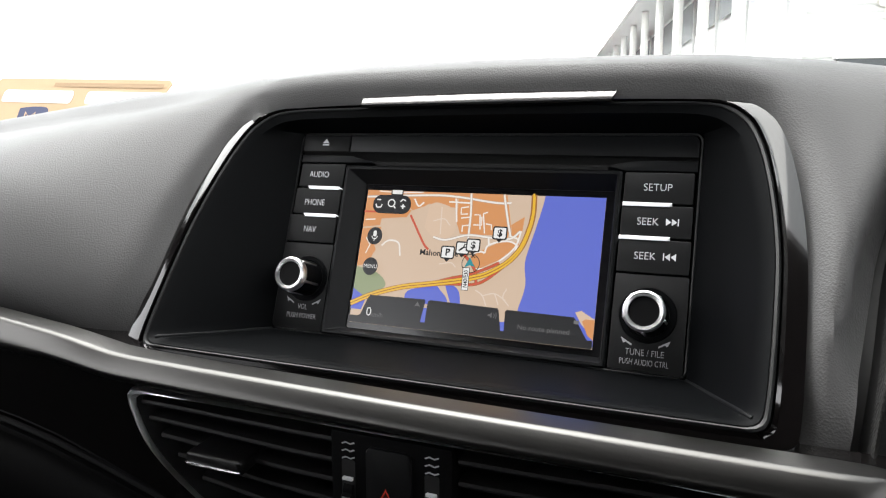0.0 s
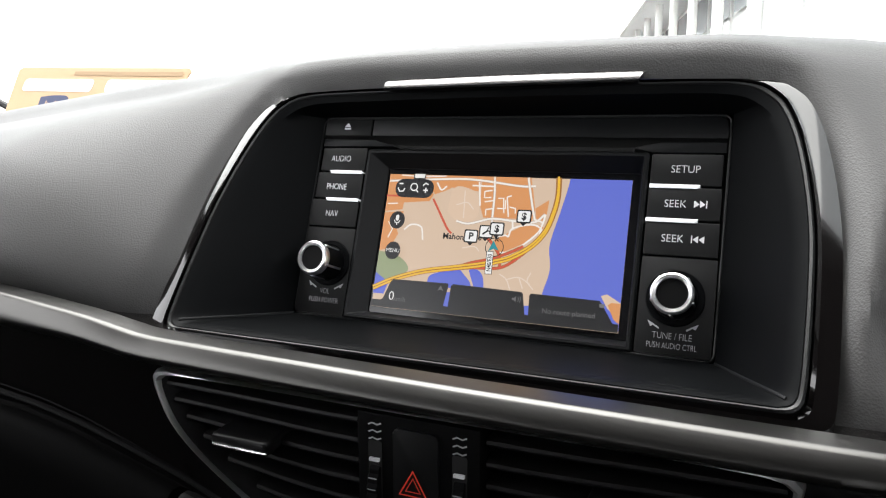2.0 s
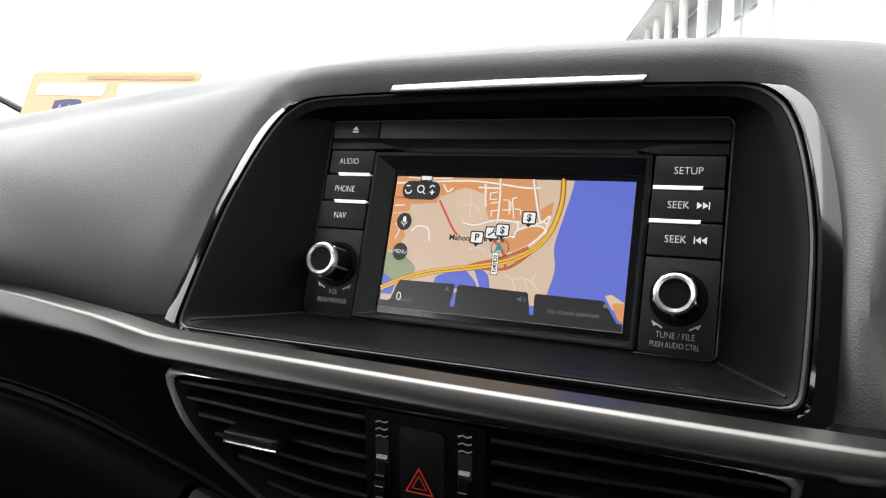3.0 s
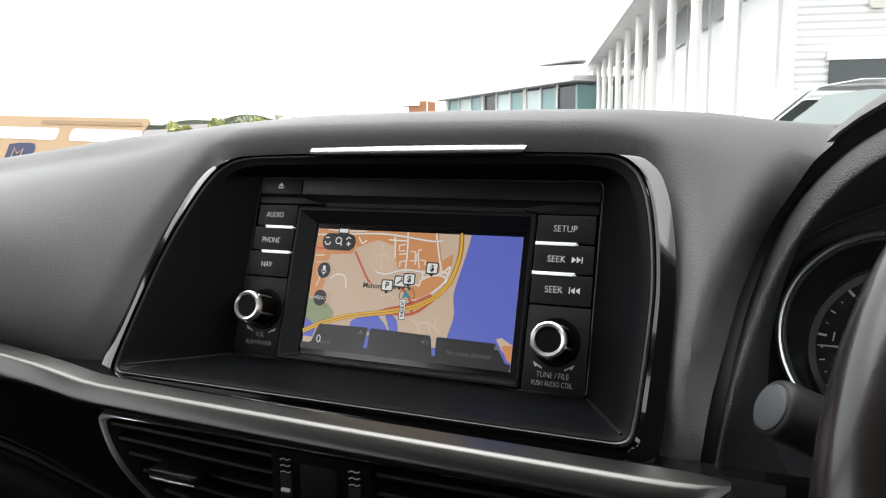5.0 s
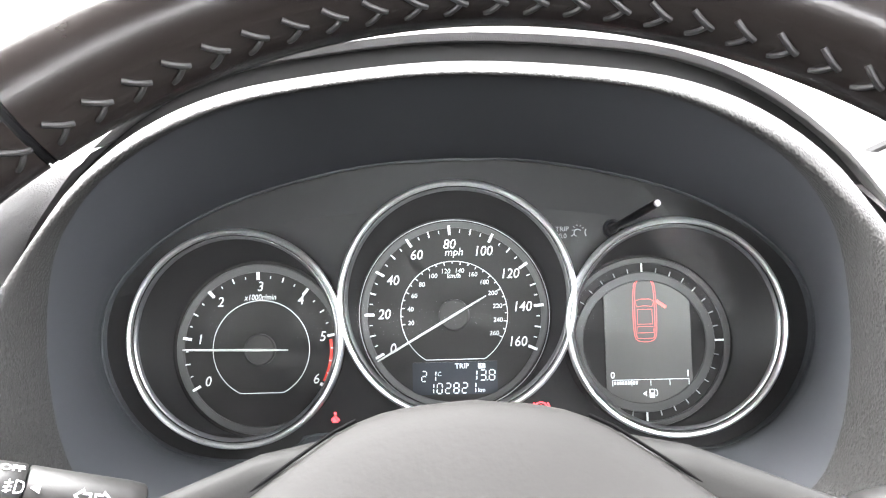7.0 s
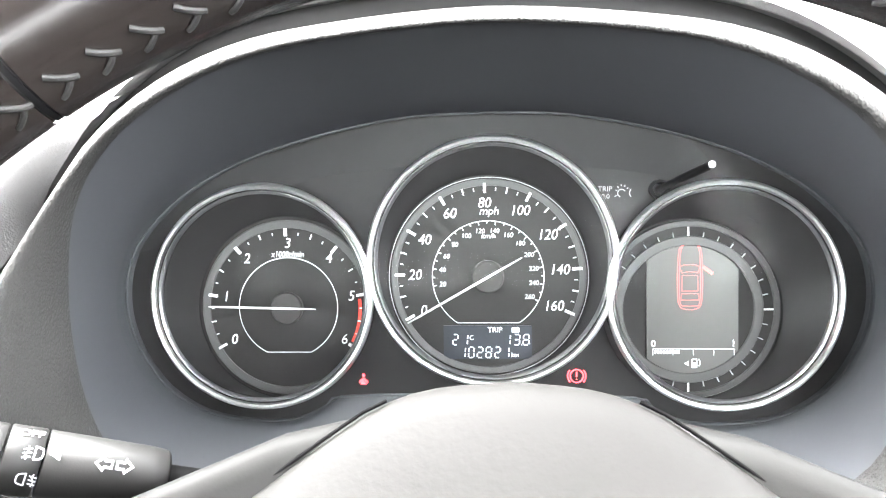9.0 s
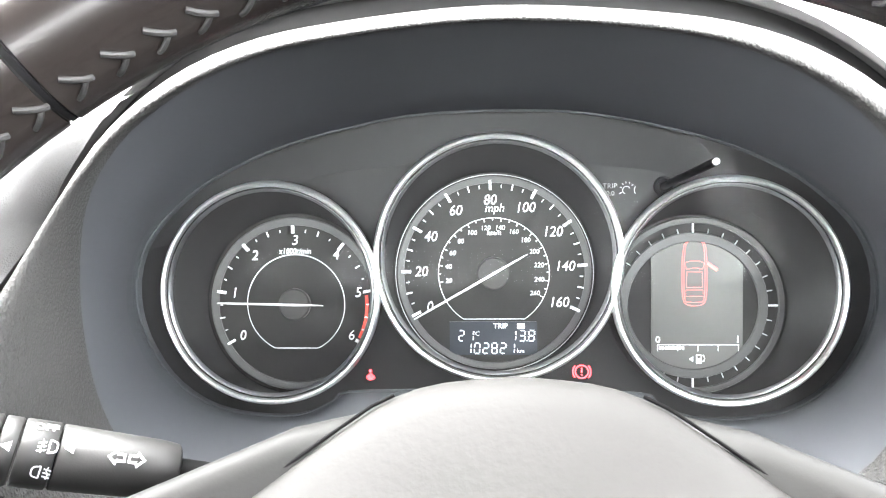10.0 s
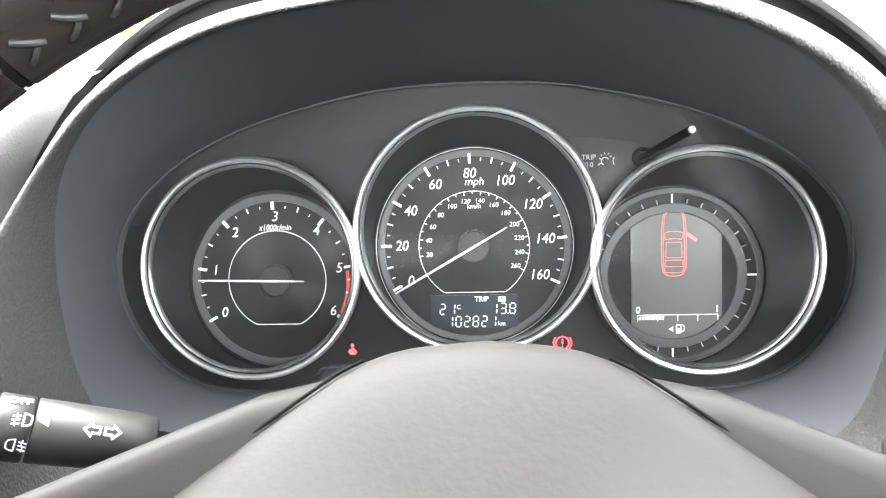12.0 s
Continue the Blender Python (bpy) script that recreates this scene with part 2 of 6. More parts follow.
def tube(path, r, n=10, closed=False, squash=1.0, bm=None, up=(0, 0, 1)):
    pts = [Vector(p) for p in path]
    rings = []
    for i, p in enumerate(pts):
        a = pts[i - 1] if (i or closed) else p
        b = pts[(i + 1) % len(pts)] if (i < len(pts) - 1 or closed) else p
        t = (b - a).normalized()
        s = t.cross(Vector(up))
        s = s.normalized() if s.length > 1e-4 else t.orthogonal().normalized()
        u = s.cross(t)
        rings.append([p + r * (math.cos(q) * s + squash * math.sin(q) * u) for q in [2 * math.pi * k / n for k in range(n)]])
    if closed:
        rings.append(rings[0])
        return loft(rings[:-1] + [rings[0]], True, bm=bm)
    return loft(rings, True, True, True, bm)


def strip_line(pts, width, z, bm=None, closed=False):
    """A flat line of a given width along x, y points."""
    bm = bm or bmesh.new()
    pts = [Vector((x, y)) for x, y in pts]
    n, left, right = len(pts), [], []
    for i, p in enumerate(pts):
        a = pts[i - 1] if (i or closed) else p
        b = pts[(i + 1) % n] if (i < n - 1 or closed) else p
        t = (b - a).normalized()
        s = Vector((-t.y, t.x)) * width / 2
        left.append(bm.verts.new((*(p + s), z)))
        right.append(bm.verts.new((*(p - s), z)))
    for i in range(n if closed else n - 1):
        j = (i + 1) % n
        bm.faces.new((left[i], right[i], right[j], left[j]))
    return bm


def smooth_path(pts, n=24):
    """Points along a soft curve through the given ones."""
    p = [Vector(q) for q in pts]
    p = [2 * p[0] - p[1]] + p + [2 * p[-1] - p[-2]]
    out = []
    for i in range(1, len(p) - 2):
        for k in range(n):
            t = k / n
            a, b, c, d = p[i - 1], p[i], p[i + 1], p[i + 2]
            out.append(0.5 * (2 * b + (c - a) * t + (2 * a - 5 * b + 4 * c - d) * t * t + (3 * b - a - 3 * c + d) * t ** 3))
    return out + [p[-2]]


def spaced(pts, n):
    """n points at even steps along a line of points."""
    p = [Vector(q) for q in pts]
    run = [0.0]
    for a, b in zip(p, p[1:]):
        run.append(run[-1] + (b - a).length)
    out, j = [], 0
    for k in range(n):
        s = run[-1] * k / (n - 1)
        while j < len(p) - 2 and run[j + 1] < s:
            j += 1
        f = (s - run[j]) / max(run[j + 1] - run[j], 1e-9)
        out.append(p[j].lerp(p[j + 1], f))
    return out


def words(text, size, x, y, z, slant=0.0, bold=0.0, thick=0.0001, align="CENTER", wide=1.0):
    """A mesh of lettering, centred on x, y."""
    c = bpy.data.curves.new("lettering", "FONT")
    c.body, c.size, c.shear, c.offset, c.extrude = text, size, slant, bold * size, thick
    c.align_x, c.align_y, c.resolution_u = align, "CENTER", 3
    ob = new("lettering", c)
    bpy.context.view_layer.update()
    me = bpy.data.meshes.new_from_object(ob.evaluated_get(bpy.context.evaluated_depsgraph_get()))
    bpy.data.objects.remove(ob)
    bpy.data.curves.remove(c)
    me.transform(Matrix.Translation((x, y, z)) @ Matrix.Diagonal((wide, 1, 1, 1)))
    me.materials.clear()
    return me


def circle(cx, cy, r, a0=0.0, a1=360.0, n=64):
    return [(cx + r * math.sin(radians(a0 + (a1 - a0) * i / n)), cy + r * math.cos(radians(a0 + (a1 - a0) * i / n))) for i in range(n + (a1 - a0 < 360))]


def ease(a, b, x):
    t = min(1, max(0, (x - a) / (b - a)))
    return t * t * (3 - 2 * t)


def along(table, x):
    for (x0, y0), (x1, y1) in zip(table, table[1:]):
        if x <= x1:
            t = max(0, (x - x0) / (x1 - x0))
            return y0 + (y1 - y0) * t
    return table[-1][1]


def inside(p, poly):
    hit, n = False, len(poly)
    for i in range(n):
        (x0, y0), (x1, y1) = poly[i], poly[i - 1]
        if (y0 > p[1]) != (y1 > p[1]) and p[0] < (x1 - x0) * (p[1] - y0) / (y1 - y0) + x0:
            hit = not hit
    return hit


def nearest(p, poly):
    best, out = 1e9, p
    q = Vector(p)
    for i in range(len(poly)):
        a, b = Vector(poly[i - 1]), Vector(poly[i])
        d = b - a
        t = min(1, max(0, (q - a).dot(d) / max(d.length_squared, 1e-12)))
        c = a + t * d
        if (c - q).length < best:
            best, out = (c - q).length, c
    return out


def sheet(xs, section, holes=()):
    """A surface swept along x from section(x), a list of (y, z). Each hole is an outline in x and z and a test of where
    it holds: the faces inside it are left out and the edge left behind is drawn onto the outline."""
    bm = bmesh.new()
    cols = [[bm.verts.new((x, y, z)) for y, z in section(x)] for x in xs]
    drop = []
    for a, b in zip(cols, cols[1:]):
        for j in range(len(a) - 1):
            f = bm.faces.new((a[j], a[j + 1], b[j + 1], b[j]))
            c = f.calc_center_median()
            if any(where(c) and inside((c.x, c.z), edge) for edge, where in holes):
                drop.append(f)
    bmesh.ops.delete(bm, geom=drop, context="FACES")
    rim = {v for e in bm.edges if len(e.link_faces) == 1 for v in e.verts}
    for edge, where in holes:
        for v in rim:
            if where(v.co):
                q = nearest((v.co.x, v.co.z), edge)
                if inside((v.co.x, v.co.z), edge) or (q - Vector((v.co.x, v.co.z))).length < 0.006:
                    v.co.x, v.co.z = q.x, q.y
    return bm
# ---------- dashboard ----------
MID = -0.018                       # middle of the centre console
CON = -0.0210                      # middle of the console's recess
COL = 0.356                        # middle of the instruments and the wheel
CREST = [(-0.8, 0.915), (-0.6, 0.950), (-0.446, 0.973), (-0.273, 0.991), (-0.172, 0.999), (-0.089, 1.002), (-0.018, 1.002),
         (0.046, 1.001), (0.10, 0.9995), (0.14, 0.9965), (0.17, 0.992), (0.21, 0.987), (0.40, 0.975), (0.56, 0.962), (0.8, 0.93)]


def console_edge(grow=0.0):
    """The outline of the console's recess in x and z."""
    half = [(0.0, 0.9745), (0.07, 0.974), (0.112, 0.9728), (0.127, 0.967), (0.1345, 0.956), (0.1395, 0.938), (0.1425, 0.915), (0.1425, 0.893),
            (0.1415, 0.872), (0.1406, 0.8625), (0.1400, 0.8596), (0.1384, 0.8575), (0.1350, 0.8564), (0.128, 0.8562), (0.07, 0.8562), (0.0, 0.8562)]
    pts = [(CON + x, z) for x, z in half] + [(CON - x, z) for x, z in half[-2:0:-1]]
    cx, cz = CON, 0.918
    if grow:
        pts = [(x + math.copysign(grow[0], x - cx) * min(1, abs(x - cx) / 0.1), z + (grow[1] if z > cz else -grow[2]) * min(1, abs(z - cz) / 0.05)) for x, z in pts]
    return pts


def ring_y(z):
    return 0.410 - (0.974 - z) * 0.783


def pad_section(x):
    zc = along(CREST, x)
    c = 1 - (ease(0.112, 0.156, CON - x) if x < CON else ease(0.095, 0.170, x - CON))
    b = 1 - ease(-0.310, -0.140, x)
    low = along([(-0.8, 0.889), (-0.23, 0.875), (-0.17, 0.870), (-0.145, 0.8625), (0.8, 0.8605)], x)
    mid = [(0.460, zc - 0.0005), (0.438, zc - 0.0018), (0.420, zc - 0.0045), (0.4090, zc - 0.0098), (0.4045, 0.9845), (0.360, 0.909), (0.332, 0.874), (0.322, 0.863), (0.317, 0.848)]
    plain = [(0.459, zc - 0.0013), (0.449, zc - 0.0036), (0.439, zc - 0.0074), (0.428, zc - 0.0138), (0.4125, zc - 0.0262), (0.3520, 0.907), (0.3320, 0.880), (0.3270, 0.864), (0.3255, 0.848)]
    full = [(0.454, zc - 0.0012), (0.436, zc - 0.0045), (0.4255, zc - 0.0105), (0.417, zc - 0.0160), (0.372, zc - 0.0290), (0.331, zc - 0.0520), (0.302, zc - 0.083), (0.290, 0.880 + 0.7 * (low - 0.8605)), (0.300, low)]
    side = [(p[0] * (1 - b) + q[0] * b, p[1] * (1 - b) + q[1] * b) for p, q in zip(plain, full)]
    soft = 1 - (ease(0.085, 0.235, CON - x) if x < CON else ease(0.095, 0.170, x - CON))
    front = []
    for k, (p, q) in enumerate(zip(side, mid)):
        w = soft + (c - soft) * ease(2.5, 6.0, k)
        front.append((p[0] * (1 - w) + q[0] * w, p[1] * (1 - w) + q[1] * w))
    back = [(1.02, 0.925), (0.90, 0.955), (0.75, zc - 0.012), (0.62, zc - 0.003), (0.52, zc + 0.0005)]
    return [(p.x, p.y) for p in spaced(smooth_path(back + front, 8), 84)]


def frange(a, b, step):
    n = round((b - a) / step)
    return [a + (b - a) * i / n for i in range(n + 1)]


BROW = [(0.0, 1.0150), (0.072, 1.0095), (0.111, 1.001), (0.142, 0.986), (0.166, 0.965), (0.182, 0.942), (0.196, 0.909), (0.206, 0.872), (0.212, 0.822), (0.205, 0.785), (0.17, 0.765), (0.08, 0.757), (0.0, 0.757)]
HOOD_IN = [(COL + x * 1.024, z + 0.008 * ease(0.93, 1.0, z)) for x, z in BROW] + [(COL - x * 1.010, z + 0.008 * ease(0.93, 1.0, z)) for x, z in BROW[-2:0:-1]]
dashboard = thing("dashboard", "charcoal soft-grained plastic dashboard with a raised brow", "dashboard", kind="structure")
xs = frange(-0.76, -0.20, 0.01) + frange(-0.196, 0.176, 0.004) + frange(0.18, 0.76, 0.01)
pad = sheet(xs, pad_section, ((console_edge((0.005, 0.002, 0.004)), lambda c: c.y < 0.43 and c.z < 0.985), (HOOD_IN, lambda c: c.y < 0.56)))
BAND = console_edge((0.0100, 0.003, 0.006))
for v in pad.verts:                # the pad rolls inward to the console's band
    if v.co.y < 0.43 and 0.85 < v.co.z < 0.992 and abs(v.co.x - CON) < 0.17:
        d = (nearest((v.co.x, v.co.z), BAND) - Vector((v.co.x, v.co.z))).length * (-1 if inside((v.co.x, v.co.z), BAND) else 1)
        fall = max(0.0, min(1.0, 1 - d / 0.014)) ** 2
        v.co.y += 0.0075 * fall
        v.co.z -= 0.0030 * fall if v.co.z < 0.96 else 0.0
for v in pad.verts:                # and falls back to the groove round the instrument hood
    if v.co.y < 0.46 and 0.80 < v.co.z and v.co.x > 0.10:
        at = (v.co.x, v.co.z)
        d = 0.0 if inside(at, HOOD_IN) else (nearest(at, HOOD_IN) - Vector(at)).length
        goal = 0.410 + 0.022 * ease(0.93, 1.0, v.co.z) - 1.25 * min(0.075, max(0.0, 0.93 - v.co.z))
        if v.co.y < goal:
            v.co.y += (goal - v.co.y) * (1 - ease(0.0, 0.014, d))
part("upper_pad", pad, PAD, dashboard, angle=60)

# the console's recess
surround = thing("console_surround", "gloss and satin black console surround with a thin bright edge", "surround")


raw = [(x, z, 0.0) for x, z in console_edge()]
EVEN = [(p.x, p.y) for p in spaced(smooth_path(raw + [raw[0]], 6), 361)[:-1]]


def edge_ring(grow, lift):
    cx, cz = CON, 0.918
    g = grow or (0.0, 0.0, 0.0)
    out = []
    for x, z in EVEN:
        kx, kz = (x - cx) / 0.14, (z - cz) / (0.057 if z > cz else 0.062)
        x2 = x + g[0] * max(-1, min(1, kx * 1.15))
        z2 = z + (g[1] if z > cz else g[2]) * kz
        out.append((x2, ring_y(z2) - 0.7 * lift, z2 + 0.7 * lift))
    return out


part("gloss_band", loft([edge_ring((0.0108, 0.0022, 0.004), -0.0040), edge_ring((0.0104, 0.0018, 0.003), 0.0000), edge_ring((0.0065, 0.0014, 0.002), 0.0006), edge_ring((0.0035, 0.001, 0.001), 0.0006), edge_ring((0.002, 0.0008, 0.0), 0.002), edge_ring((0.002, 0.0008, 0.0), -0.004)]), PIANO, surround, "gloss black lacquer band")
part("rim_bead", loft([edge_ring((0.0016, 0.0008, -0.0004), -0.003), edge_ring((0.0012, 0.0005, -0.0008), 0.0004), edge_ring((0.0004, 0.0001, -0.0013), 0.0010), edge_ring((-0.0006, -0.0004, -0.0018), 0.0006), edge_ring((-0.0012, -0.001, -0.0028), -0.002)]), BEAD, surround, "polished black bead round the recess")
U = tilted(MID, 0.3985, 0.8955, 19.2) @ Matrix.Rotation(radians(-0.35), 4, "Z")


def unit_ring(x0, x1, y0, y1, r, z, n=120):
    """A rounded rectangle on the radio's face, its points in step with the recess's outline."""
    n = len(EVEN)
    near = lambda x, z: min(range(n), key=lambda i: (EVEN[i][0] - CON - x) ** 2 + (EVEN[i][1] - z) ** 2)
    stops = [near(0.126, 0.968), near(0.1395, 0.8585), near(-0.1395, 0.8585), near(-0.126, 0.968)]
    ends = [(x1, y1), (x1, y0), (x0, y0), (x0, y1)]
    out = [None] * n
    for k in range(4):
        i, j = stops[k], stops[(k + 1) % 4]
        span = (j - i) % n
        for d in range(span):
            t = d / span
            (ax, ay), (bx, by) = ends[k], ends[(k + 1) % 4]
            out[(i + d) % n] = tuple(U @ Vector((ax + (bx - ax) * t, ay + (by - ay) * t, z)))
    return out


def mix_ring(a, b, t, bow=0.0):
    return [tuple(Vector(p).lerp(Vector(q), t) + Vector((0, 0.6, -0.3)) * bow * 4 * t * (1 - t)) for p, q in zip(a, b)]


inner = unit_ring(-0.1125, 0.1082, -0.0462, 0.0684, 0.004, 0.001)
outer = edge_ring((-0.001, -0.0008, -0.0024), 0.0)
lip = edge_ring((-0.004, -0.003, -0.0046), -0.0022)
part("recess", loft([outer, edge_ring((-0.002, -0.0015, -0.0032), -0.0008), lip, mix_ring(lip, inner, 0.12), mix_ring(lip, inner, 0.5, 0.001), mix_ring(lip, inner, 0.9), mix_ring(lip, inner, 0.97), inner, unit_ring(-0.1125, 0.1082, -0.0462, 0.0684, 0.004, -0.02)]), SATIN, surround, "satin black recess", angle=28)

for pick in (lambda p: p[0] - p[2], lambda p: -p[0] - p[2]):   # rounded creases where the floor meets the side walls
    i = inner.index(max(inner, key=pick))
    run = [edge_ring((-0.003, -0.0022, -0.004), -0.0016)[i], lip[i], mix_ring(lip, inner, 0.12)[i], mix_ring(lip, inner, 0.5, 0.001)[i], mix_ring(lip, inner, 0.9)[i], inner[i]]
    part("crease", tube(run, 0.0008, 10), PLATE, surround, "rounded crease")

# bright strip on the brow
brow = loft([[(MID + 0.0035 + 0.965 * x, 0.4070 + y + 0.002 * abs(x) / 0.07, 0.9778 + z) for y, z in ((0.004, -0.0034), (-0.0048, -0.0033), (-0.0057, -0.0029), (-0.0060, -0.0020), (-0.0055, -0.0008), (-0.0044, 0.0008), (-0.0028, 0.0021), (-0.0008, 0.0030), (0.004, 0.0034))] for x in (-0.0698, -0.0692, -0.068, -0.04, 0.0, 0.04, 0.0660, 0.0676, 0.0682)], True, True, True)
for v in brow.verts:
    v.co.x += (v.co.z - 0.9785) * (0.55 if v.co.x > MID else 0.2)
solid("brow_trim", brow, BROWM, "slim satin metal strip set into the dashboard's brow", "trim strip")

# ---------- metal strip and the lower panel ----------
STRIP_Z = [(-0.8, 0.884), (-0.40, 0.874), (-0.23, 0.8665), (-0.18, 0.863), (-0.145, 0.858), (-0.10, 0.8570), (0.0, 0.8555), (0.12, 0.8545), (0.2, 0.8545)]


def bar_ring(x, k=1.0):
    z = along(STRIP_Z, x)
    wide = 0.0052 + 0.0035 * (1 - ease(-0.30, -0.14, x))
    y = 0.2885
    pts = [(0.012, 0.98), (0.0015, 1.03), (0.0000, 1.0), (-0.0014, 0.78), (-0.0030, 0.45), (-0.0046, 0.10), (-0.0058, -0.28), (-0.0062, -0.6), (-0.0052, -0.9), (-0.0020, -1.05), (0.004, -1.08), (0.012, -1.0)]
    return [(x, y + a * k, z + b * wide * k) for a, b in pts]


metal_strip = thing("metal_strip", "long satin metal strip across the dashboard below the console", "trim strip")
part("bar", loft([bar_ring(x) for x in frange(-0.74, 0.128, 0.012)] , False, bm=None), STEEL, metal_strip, angle=50)
part("end_cap", loft([[(0.128 + a, y + 0.012 * (1 - k), z + 0.003 * (1 - k)) for _, y, z in bar_ring(0.128, k)] for a, k in ((0, 1.0), (0.010, 0.98), (0.018, 0.86), (0.025, 0.6), (0.029, 0.25))], False, False, True), STEEL, metal_strip, "tapering metal end cap")

VX = -0.010


def vent_edge(grow=0.0):
    half = [(0.0, 0.8478), (0.10, 0.8478), (0.124, 0.8474), (0.1285, 0.8445), (0.127, 0.838), (0.121, 0.826), (0.110, 0.815), (0.094, 0.804), (0.074, 0.793), (0.045, 0.783), (0.0, 0.780)]
    pts = [(VX + x, z) for x, z in half] + [(VX - x, z) for x, z in half[-2:0:-1]]
    cz = 0.82
    return [(x + (x - VX) / 0.129 * grow, z + math.copysign(min(1, abs(z - cz) / 0.02), z - cz) * grow) for x, z in pts]


def lower_section(x):
    top = along(STRIP_Z, x) - 0.001
    return [(p.x, p.y) for p in spaced(smooth_path([(0.325, top - 0.0005), (0.306, top - 0.001), (0.2955, top - 0.006), (0.2925, 0.82), (0.290, 0.79), (0.292, 0.755), (0.31, 0.72)], 8), 50)]


lower = thing("lower_panel", "gloss black lacquer dashboard panel below the metal strip", "panel", kind="structure")
part("panel_face", sheet(frange(-0.74, -0.15, 0.01) + frange(-0.146, 0.134, 0.004) + [0.16, 0.19], lower_section, ((vent_edge(0.0012), lambda c: 0.76 < c.z < 0.853),)), PIANO, lower, angle=60)

glovebox = thing("glovebox", "black grained plastic glovebox lid below the dashboard panel", "glovebox")


def lid_section(x):
    top = along([(-0.8, 0.852), (-0.24, 0.824), (-0.199, 0.8185), (-0.155, 0.8085), (-0.118, 0.799), (-0.09, 0.789)], x) - 0.010
    return [(0.297, top - 0.001), (0.288, top), (0.282, top - 0.004), (0.280, top - 0.02), (0.276, top - 0.09), (0.285, top - 0.2), (0.31, top - 0.24)]


part("lid", sheet(frange(-0.74, -0.132, 0.012), lid_section), LID, glovebox, angle=50)
part("side_piece", sheet(frange(-0.1275, -0.09, 0.009), lid_section), PAD_FINE, glovebox, "coarse-grained side piece", angle=50)
part("lid_lip", tube([(x, 0.2905, lid_section(x)[1][1] + 0.0072) for x in frange(-0.74, -0.10, 0.03)], 0.0016, 6), MATTE, glovebox)

# ---------- centre vents ----------
vents = thing("centre_air_vents", "black air vents in a chrome frame either side of hazard switch", "air vent")


def vent_loop(grow, y, n=140):
    thin = vent_edge(0.15 * grow)
    loop = []
    for (x, z), (a, b) in zip(vent_edge(grow), thin):
        w = ease(0.10, 0.127, abs(x - VX))
        loop.append((a + (x - a) * w, y, b + (z - b) * w))
    return [tuple(p) for p in spaced(smooth_path(loop + [loop[0]], 6), n + 1)[:-1]]


part("chrome_frame", loft([vent_loop(0.0016, 0.296), vent_loop(0.0015, 0.2892), vent_loop(0.0006, 0.2878), vent_loop(-0.0008, 0.2876), vent_loop(-0.0016, 0.2890), vent_loop(-0.0016, 0.292)]), VENTRIM, vents, "bright chrome frame")
part("cavity", loft([vent_loop(-0.0016, 0.2905), vent_loop(-0.004, 0.33), vent_loop(-0.03, 0.345)], True, False, True), DEEP, vents, "deep black cavity")


def slat(x0, x1, z):
    prof = [(0.2940, -0.0004), (0.2924, 0.0002), (0.2916, 0.0013), (0.2920, 0.0025), (0.2936, 0.0033), (0.298, 0.0034), (0.310, 0.0016), (0.310, -0.0004), (0.299, -0.0006)]
    far = lambda x: z + 0.17 * (0.846 - z) * ease(0.035, 0.125, abs(x - VX))
    return loft([[(x, y + 0.0003, far(x) + dz) for y, dz in prof] for x in frange(x0, x1, (x1 - x0) / 6)], True, True, True)


for k, (z, xl) in enumerate(((0.8385, 0.1255), (0.8300, 0.1215), (0.8215, 0.1150), (0.8130, 0.1060), (0.8045, 0.0930), (0.7960, 0.0780))):
    part("slat", slat(VX - xl, VX - 0.027, z), SLAT, vents)
    part("slat", slat(VX + 0.027, VX + xl, z), SLAT, vents)
for sx in (-0.0885, 0.0685):
    face = rounded(-0.0146, 0.0146, -0.0030, 0.0027, 0.0012, 3)
    tab = loft([[(sx + x * w, 0.2925 - d, 0.8252 + z * w - 0.10 * d) for x, z in face] for d, w in ((-0.012, 0.92), (0.005, 1.0), (0.0085, 1.0), (0.0096, 0.96), (0.0100, 0.86))], True, True, True)
    t = part("tab", tab, SLAT, vents, "black sliding vent tab")
    part("tab_trim", tube([(sx + x, 0.2824 + 0.0005 * (x / 0.0138) ** 2, 0.8252 - 0.0026) for x in frange(-0.0138, 0.0138, 0.0023)], 0.0007, 8), CHROME, t, "thin chrome line")

centre = part("switch_panel", box(VX - 0.0258, VX + 0.0258, 0.2895, 0.306, 0.781, 0.8455, 0.0012), MATTE, vents, "black switch panel")
VF = tilted(VX, 0.2893, 0.82, 0)
part("hazard_key", slab(rounded(-0.0095, 0.0095, -0.014, 0.0212, 0.0026), -0.004, 0.0010, 0.0006), KEY, centre, "black hazard switch", m=VF)
tri = [(0.0, 0.0062), (-0.0062, -0.0048), (0.0062, -0.0048)]
part("hazard_mark", strip_line([(-0.001 + x * 0.92, y * 0.92 - 0.0005) for x, y in tri], 0.0011, 0.0012, closed=True), REDPRINT, centre, "red triangle", m=VF)
part("hazard_mark", strip_line([(-0.001 + x * 0.5, y * 0.5 - 0.0008) for x, y in tri], 0.0007, 0.0012, closed=True), REDPRINT, centre, "red triangle", m=VF)
